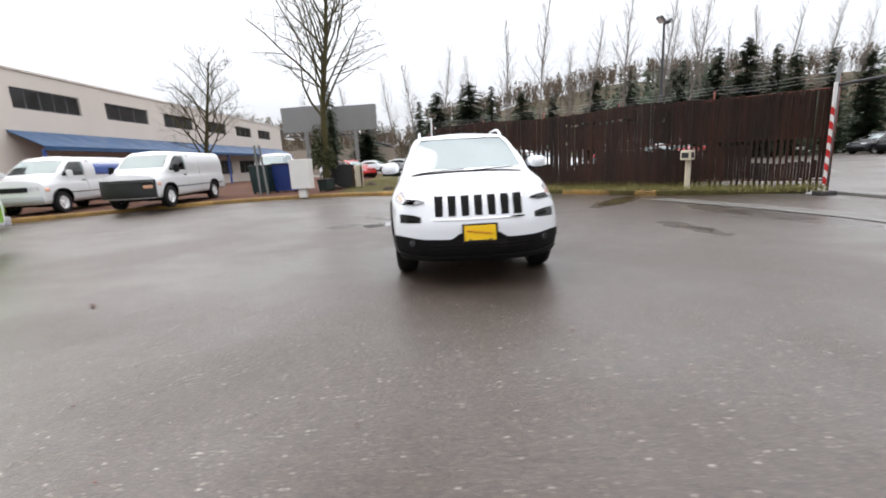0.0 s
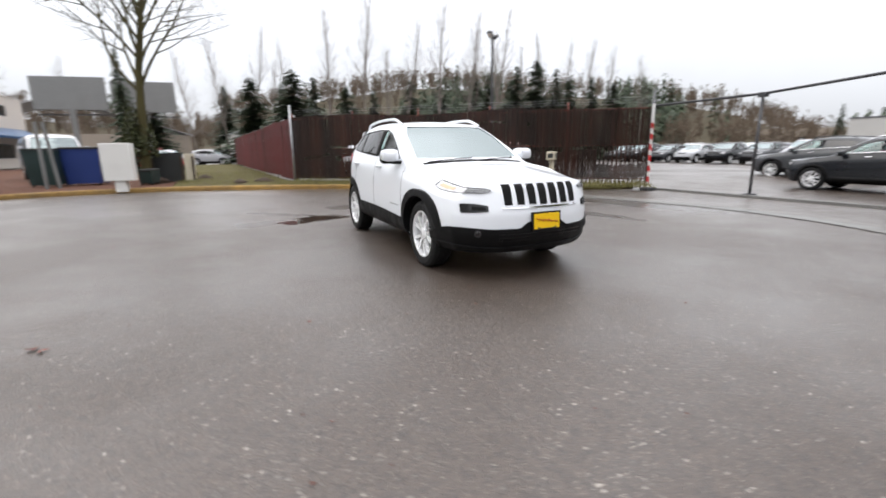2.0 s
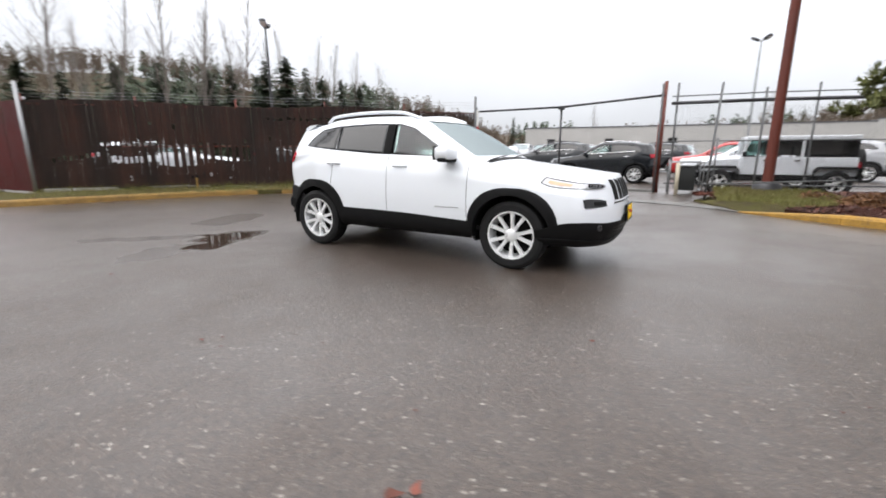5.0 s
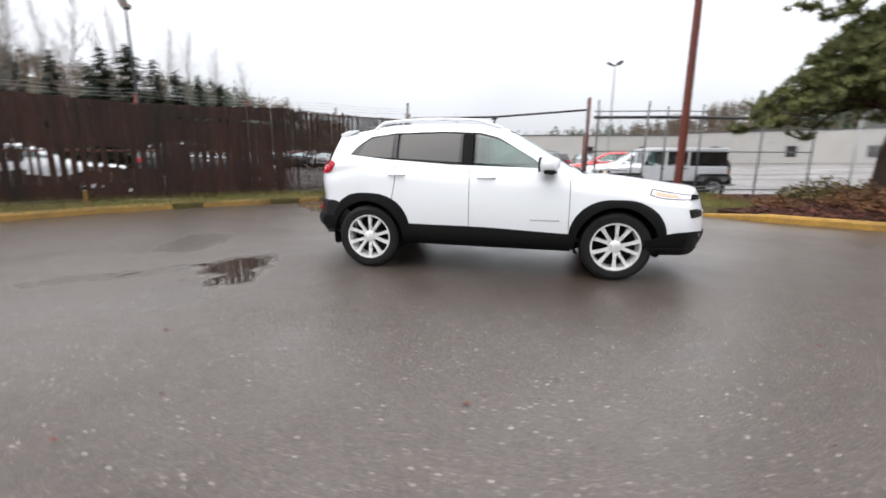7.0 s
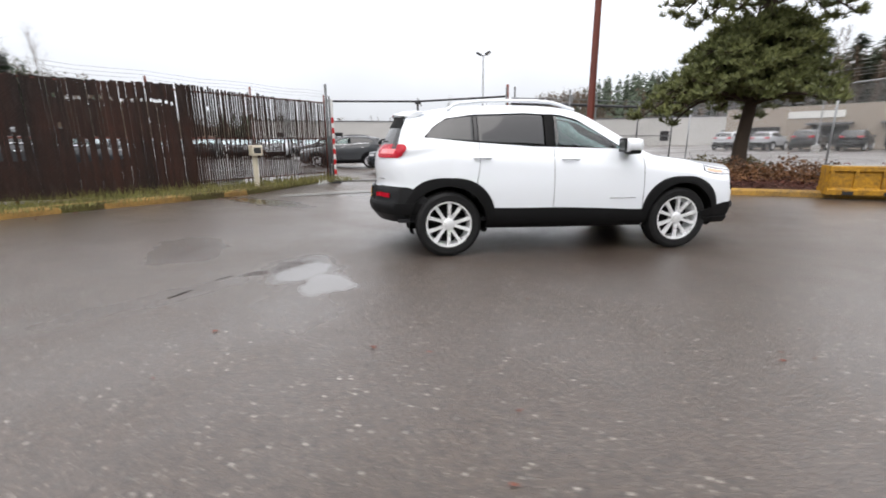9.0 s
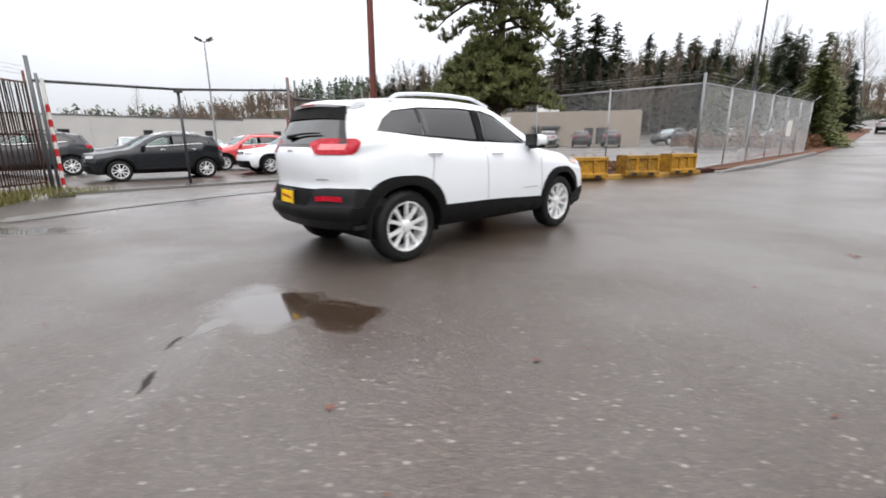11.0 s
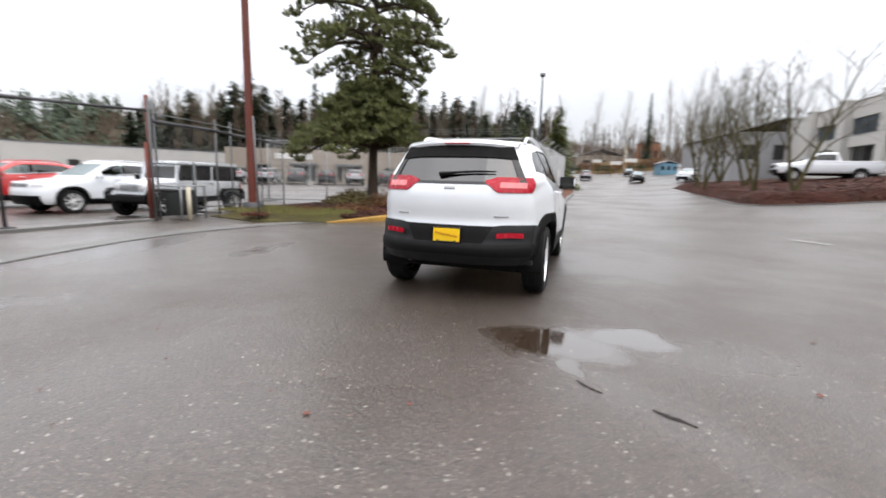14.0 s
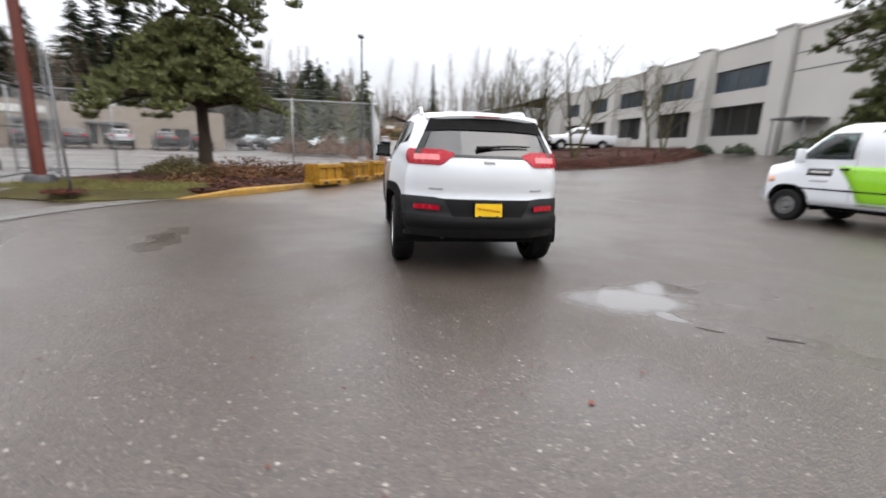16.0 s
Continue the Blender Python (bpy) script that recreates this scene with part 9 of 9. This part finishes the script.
for i in range(9):
    x, y = -3.0 + 2.6 * i, 118.5 + 2.2 * (i % 3)
    leafy_bush("shrub", x, y, 2.2, 1.4, 2.2 + 0.6 * (i % 2), 420, "shrub" if i % 3 else "ivy", "rough brown brush on the earth bank", 0.22, i + 80, 0.6 + 0.5 * (i % 3))


# ---------------------------------------------------------------- far woods
def ridge(az):
    """How high the woods stand against the sky, in degrees, by bearing."""
    rows = ((-180, 4.0), (-150, 6.2), (-140, 5), (-110, 5), (-60, 5), (-25, 4.5), (-12, 5.0), (-4, 5.3), (2, 5.6), (8, 6.6), (19, 8.6), (32, 7.8), (46, 6.9), (56, 6.6), (67, 5.6), (76, 3.6), (84, 2.0), (100, 1.5), (111, 1.5), (117, 4.2), (122, 6.0), (128, 7.2), (138, 8.2), (148, 9.2), (157, 9.6), (165, 8.6), (174, 7.0), (180, 6.4))
    for (a, u), (b, v) in zip(rows, rows[1:]):
        if a <= az <= b:
            return u + (v - u) * smooth01((az - a) / (b - a))
    return 4.0


def build_far_woods():
    rows = []
    azs = [-180 + 3 * k for k in range(121)]
    ds = (105, 125, 145, 165, 185, 215, 280)

    def hill(az, d):
        top = max(0.0, 185 * math.tan(radians(ridge(az) + 0.9)) - 7.0)
        return -1.0 + top * smooth01((d - 100) / 85)

    for d in ds:
        rows.append([(*at_az(a, d * (1.35 if -25 < a < 12 else 1)), hill(a, d) + (3.0 if -25 < a < 12 else 0)) for a in azs])
    solo("far_hill", grid_mesh(rows), M["hill"], "wooded hillside round the valley in winter", "hill", kind="structure", smooth=80)
    rng = random.Random(44)
    bm_fir, bm_bare = bmesh.new(), bmesh.new()
    for k in range(5600):
        az = rng.uniform(-180, 180)
        if -120 < az < -30 and rng.random() < 0.6:
            continue
        d = 108 + 80 * rng.random() ** 0.7
        far = 1.35 if -25 < az < 12 else 1.0
        x, y = at_az(az, d * far)
        z = hill(az, d) + (3.0 if far > 1 else 0) - 0.4
        dark = noise.noise((az * 0.09, d * 0.02, 3.0)) + rng.uniform(-0.18, 0.18) + (-0.16 if 117 < az < 160 else -0.30)
        tall = rng.uniform(6.0, 11.0)
        if dark > 0.02:
            for j in range(46):
                f = rng.random() ** 1.25
                a = rng.uniform(0, 2 * math.pi)
                r = (tall * 0.25 * (1 - f) ** 0.75 + 0.15) * rng.uniform(0.5, 1.15)
                base = Vector((x, y, z + tall * (0.06 + 0.94 * f)))
                out = Vector((math.cos(a), math.sin(a), 0))
                acr = Vector((-out.y, out.x, 0)) * (0.16 * r + 0.28)
                tip = base + out * r - Vector((0, 0, r * rng.uniform(0.15, 0.6)))
                bm_fir.faces.new([bm_fir.verts.new(q) for q in (base + Vector((0, 0, 0.5)), tip - acr, tip + out * 0.3 + Vector((0, 0, 0.15)), tip + acr)])
        else:
            for j in range(20):
                a = rng.uniform(0, 2 * math.pi)
                w = rng.uniform(0.05, 0.14)
                s = rng.uniform(0.12, 0.34) * tall
                b0 = Vector((x, y, z + tall * rng.uniform(0.1, 0.6)))
                tip = b0 + Vector((math.cos(a) * s * 0.6, math.sin(a) * s * 0.6, s * rng.uniform(0.8, 1.5)))
                n2 = Vector((-math.sin(a), math.cos(a), 0)) * w
                bm_bare.faces.new([bm_bare.verts.new(q) for q in (b0 - n2, b0 + n2, tip)])
                sd = Vector((rng.gauss(0, 1), rng.gauss(0, 1), 0)).normalized() * rng.uniform(0.25, 0.7)
                m = b0.lerp(tip, 0.6)
                bm_bare.faces.new([bm_bare.verts.new(q) for q in (m - sd * 0.3, m + sd + Vector((0, 0, rng.uniform(0.2, 1.0))), m + Vector((0, 0, rng.uniform(0.3, 0.9))))])
    solo("far_conifers", bm_fir, M["fir"], "distant dark conifer woods on the hillside", "woods", kind="stuff")
    solo("far_bare_woods", bm_bare, M["far_twig"], "distant grey-brown leafless woods on the hillside", "woods", kind="stuff")


build_far_woods()


def build_wood_stand():
    """Tall leafless alders, close together behind the lot."""
    rng = random.Random(71)
    bm = bmesh.new()
    for k in range(360):
        x, y = at_az(4 + 50 * rng.random(), rng.uniform(80, 116)) if k < 240 else at_az(-26 + 30 * rng.random(), rng.uniform(134, 170))
        tall = rng.uniform(11.0, 16.5)
        foot = Vector((x, y, height(x, y) - 0.3))
        lean = Vector((rng.gauss(0, 0.5), rng.gauss(0, 0.5), tall))
        across = Vector((y, -x, 0)).normalized()
        for u in (across, across.orthogonal()):
            bm.faces.new([bm.verts.new(q) for q in (foot - u * 0.12, foot + u * 0.12, foot + lean)])
        for j in range(56):
            f = 0.2 + 0.78 * rng.random() ** 0.8
            a = rng.uniform(0, 2 * math.pi)
            s = tall * rng.uniform(0.10, 0.26) * (1.15 - f)
            b0 = foot + lean * f
            mid = b0 + Vector((math.cos(a) * s * 0.55, math.sin(a) * s * 0.55, s * rng.uniform(0.4, 0.8)))
            tip = mid + Vector((math.cos(a) * s * 0.3 + rng.gauss(0, 0.2), math.sin(a) * s * 0.3 + rng.gauss(0, 0.2), s * rng.uniform(0.5, 0.9)))
            w = Vector((-math.sin(a), math.cos(a), 0)) * 0.045
            bm.faces.new([bm.verts.new(q) for q in (b0 - w, b0 + w, mid + w * 0.7, mid - w * 0.7)])
            bm.faces.new([bm.verts.new(q) for q in (mid - w * 0.7, mid + w * 0.7, tip)])
            for e in range(2):
                t2 = mid + Vector((rng.gauss(0, 0.5), rng.gauss(0, 0.5), rng.uniform(0.3, 1.0))) * (0.4 + s * 0.3)
                bm.faces.new([bm.verts.new(q) for q in (mid - w * 0.6, mid + w * 0.6, t2)])
    solo("bare_wood", bm, M["far_twig"], "tall brown leafless alder wood behind the lot", "woods", kind="stuff")


build_wood_stand()


# ---------------------------------------------------------------- litter and grass
def build_litter():
    rng = random.Random(70)
    bm = bmesh.new()

    def leaf(x, y, size, lift=0.0):
        a = rng.uniform(0, 2 * math.pi)
        z = height(x, y) + 0.006 + lift
        k = 7
        ring = []
        for q in range(k):
            t = a + 2 * math.pi * q / k
            r = size * rng.uniform(0.45, 1.0) * (1 if q % 2 else 0.6)
            ring.append(bm.verts.new((x + r * math.cos(t), y + r * math.sin(t), z + rng.uniform(0.0, 0.25) * size)))
        bm.faces.new(ring)

    for x, y, s in ((3.99, 2.1, 0.07), (3.92, 2.16, 0.05), (2.29, 2.47, 0.03), (2.99, -2.14, 0.035), (0.44, -4.13, 0.03), (3.5, 0.2, 0.03), (4.2, -1.6, 0.03), (2.6, -3.2, 0.03), (0.0, -4.4, 0.03)):
        leaf(x, y, s)
    for k in range(150):
        leaf(rng.uniform(-4, 6), rng.uniform(-6, 6.5), rng.uniform(0.010, 0.022))
    line = [tuple(p) for p in rounded(KERB_WEST, 8)]
    for k in range(900):
        p = Vector(rng.choice(line))
        off = abs(rng.gauss(0, 0.5))
        q = p + Vector((rng.uniform(-0.6, 0.6), rng.uniform(-0.4, 0.4) - off * 0.4))
        leaf(q.x, q.y, rng.uniform(0.02, 0.05), 0.0 if rng.random() < 0.6 else 0.15)
    line = [tuple(p) for p in rounded(KERB_YELLOW[:7], 8)]
    for k in range(220):
        p = Vector(rng.choice(line)) + Vector((rng.gauss(0, 0.3), rng.gauss(0, 0.3)))
        leaf(p.x, p.y, rng.uniform(0.015, 0.035), 0.0)
    for k in range(260):
        x, y = rng.uniform(-8.2, -5.0), rng.uniform(3.3, 5.6)
        if x < -5.4 or y > 4.0:
            leaf(x, y, rng.uniform(0.02, 0.045), 0.2)
    solo("fallen_leaves", bm, M["dead_leaf"], "wet red-brown leaves strewn on the asphalt", "leaves", kind="stuff")
    # bark chips over the mulch
    bm = bmesh.new()

    def chip(x, y, z, size):
        a = rng.uniform(0, 2 * math.pi)
        u = Vector((math.cos(a), math.sin(a), rng.uniform(-0.4, 0.5))) * size
        w = Vector((-math.sin(a), math.cos(a), rng.uniform(-0.5, 0.6))) * size * rng.uniform(0.25, 0.5)
        c = Vector((x, y, z))
        bm.faces.new([bm.verts.new(c + q) for q in (-u - w, u - w * 0.6, u * 0.9 + w, -u * 0.8 + w)])

    for name, count, size in (("mulch_island", 9000, 0.085), ("planting_bed", 6000, 0.05)):
        faces = [p for p in bpy.data.objects[name].data.polygons if p.normal.z > 0.4]
        verts = bpy.data.objects[name].data.vertices
        bins = list(np.cumsum([p.area for p in faces]))
        for p in rng.choices(faces, cum_weights=bins, k=count):
            a, b, c = (verts[i].co for i in p.vertices[:3])
            s, t = rng.random(), rng.random()
            if s + t > 1:
                s, t = 1 - s, 1 - t
            q = a + (b - a) * s + (c - a) * t
            chip(q.x, q.y, q.z + 0.012, size * rng.uniform(0.4, 1.2))
    solo("bark_chips", bm, M["mulch_chip"], "loose red-brown bark chips on the planted islands", "mulch", kind="stuff")
    # grass blades along the fence and on the gate corner
    bm = bmesh.new()

    def blade(x, y, z, h):
        a = rng.uniform(0, 2 * math.pi)
        lean = Vector((rng.gauss(0, 0.4), rng.gauss(0, 0.4), 1)).normalized() * h
        w = Vector((math.cos(a), math.sin(a), 0)) * 0.006
        b0 = Vector((x, y, z))
        bm.faces.new([bm.verts.new(q) for q in (b0 - w, b0 + w, b0 + lean)])

    d = (FENCE_B - FENCE_A).normalized()
    nrm = Vector((-d.y, d.x)) if Vector((-d.y, d.x)).y > 0 else Vector((d.y, -d.x))
    for k in range(9000):
        t = rng.random() * (FENCE_B - FENCE_A).length
        o = rng.random() ** 1.6 * 1.6
        p = FENCE_A + d * t + nrm * (0.05 + o)
        blade(p.x, p.y, 0.17, rng.uniform(0.04, 0.16) * (1.6 if o < 0.2 else 1))
    for k in range(3500):
        x, y = rng.uniform(0.6, 4.3), rng.uniform(-22, -11.3)
        blade(x, y, 0.2, rng.uniform(0.05, 0.12))
    for k in range(9000):
        x, y = rng.uniform(-8.6, -4.9), rng.uniform(3.4, 5.6)
        if x + y * 1.25 < 1.25 and y > -0.55 * (x + 4.6) * -1 - 9:
            if y > 3.0 + (-(x + 5.3)) * 0.0 and (x < -5.2 or y > 3.9 + (x + 5.3) * 1.4):
                blade(x, y, 0.2, rng.uniform(0.04, 0.13))
    solo("grass_blades", bm, M["blade"], "thin yellow-green grass along the fence foot", "grass", kind="stuff")


build_litter()
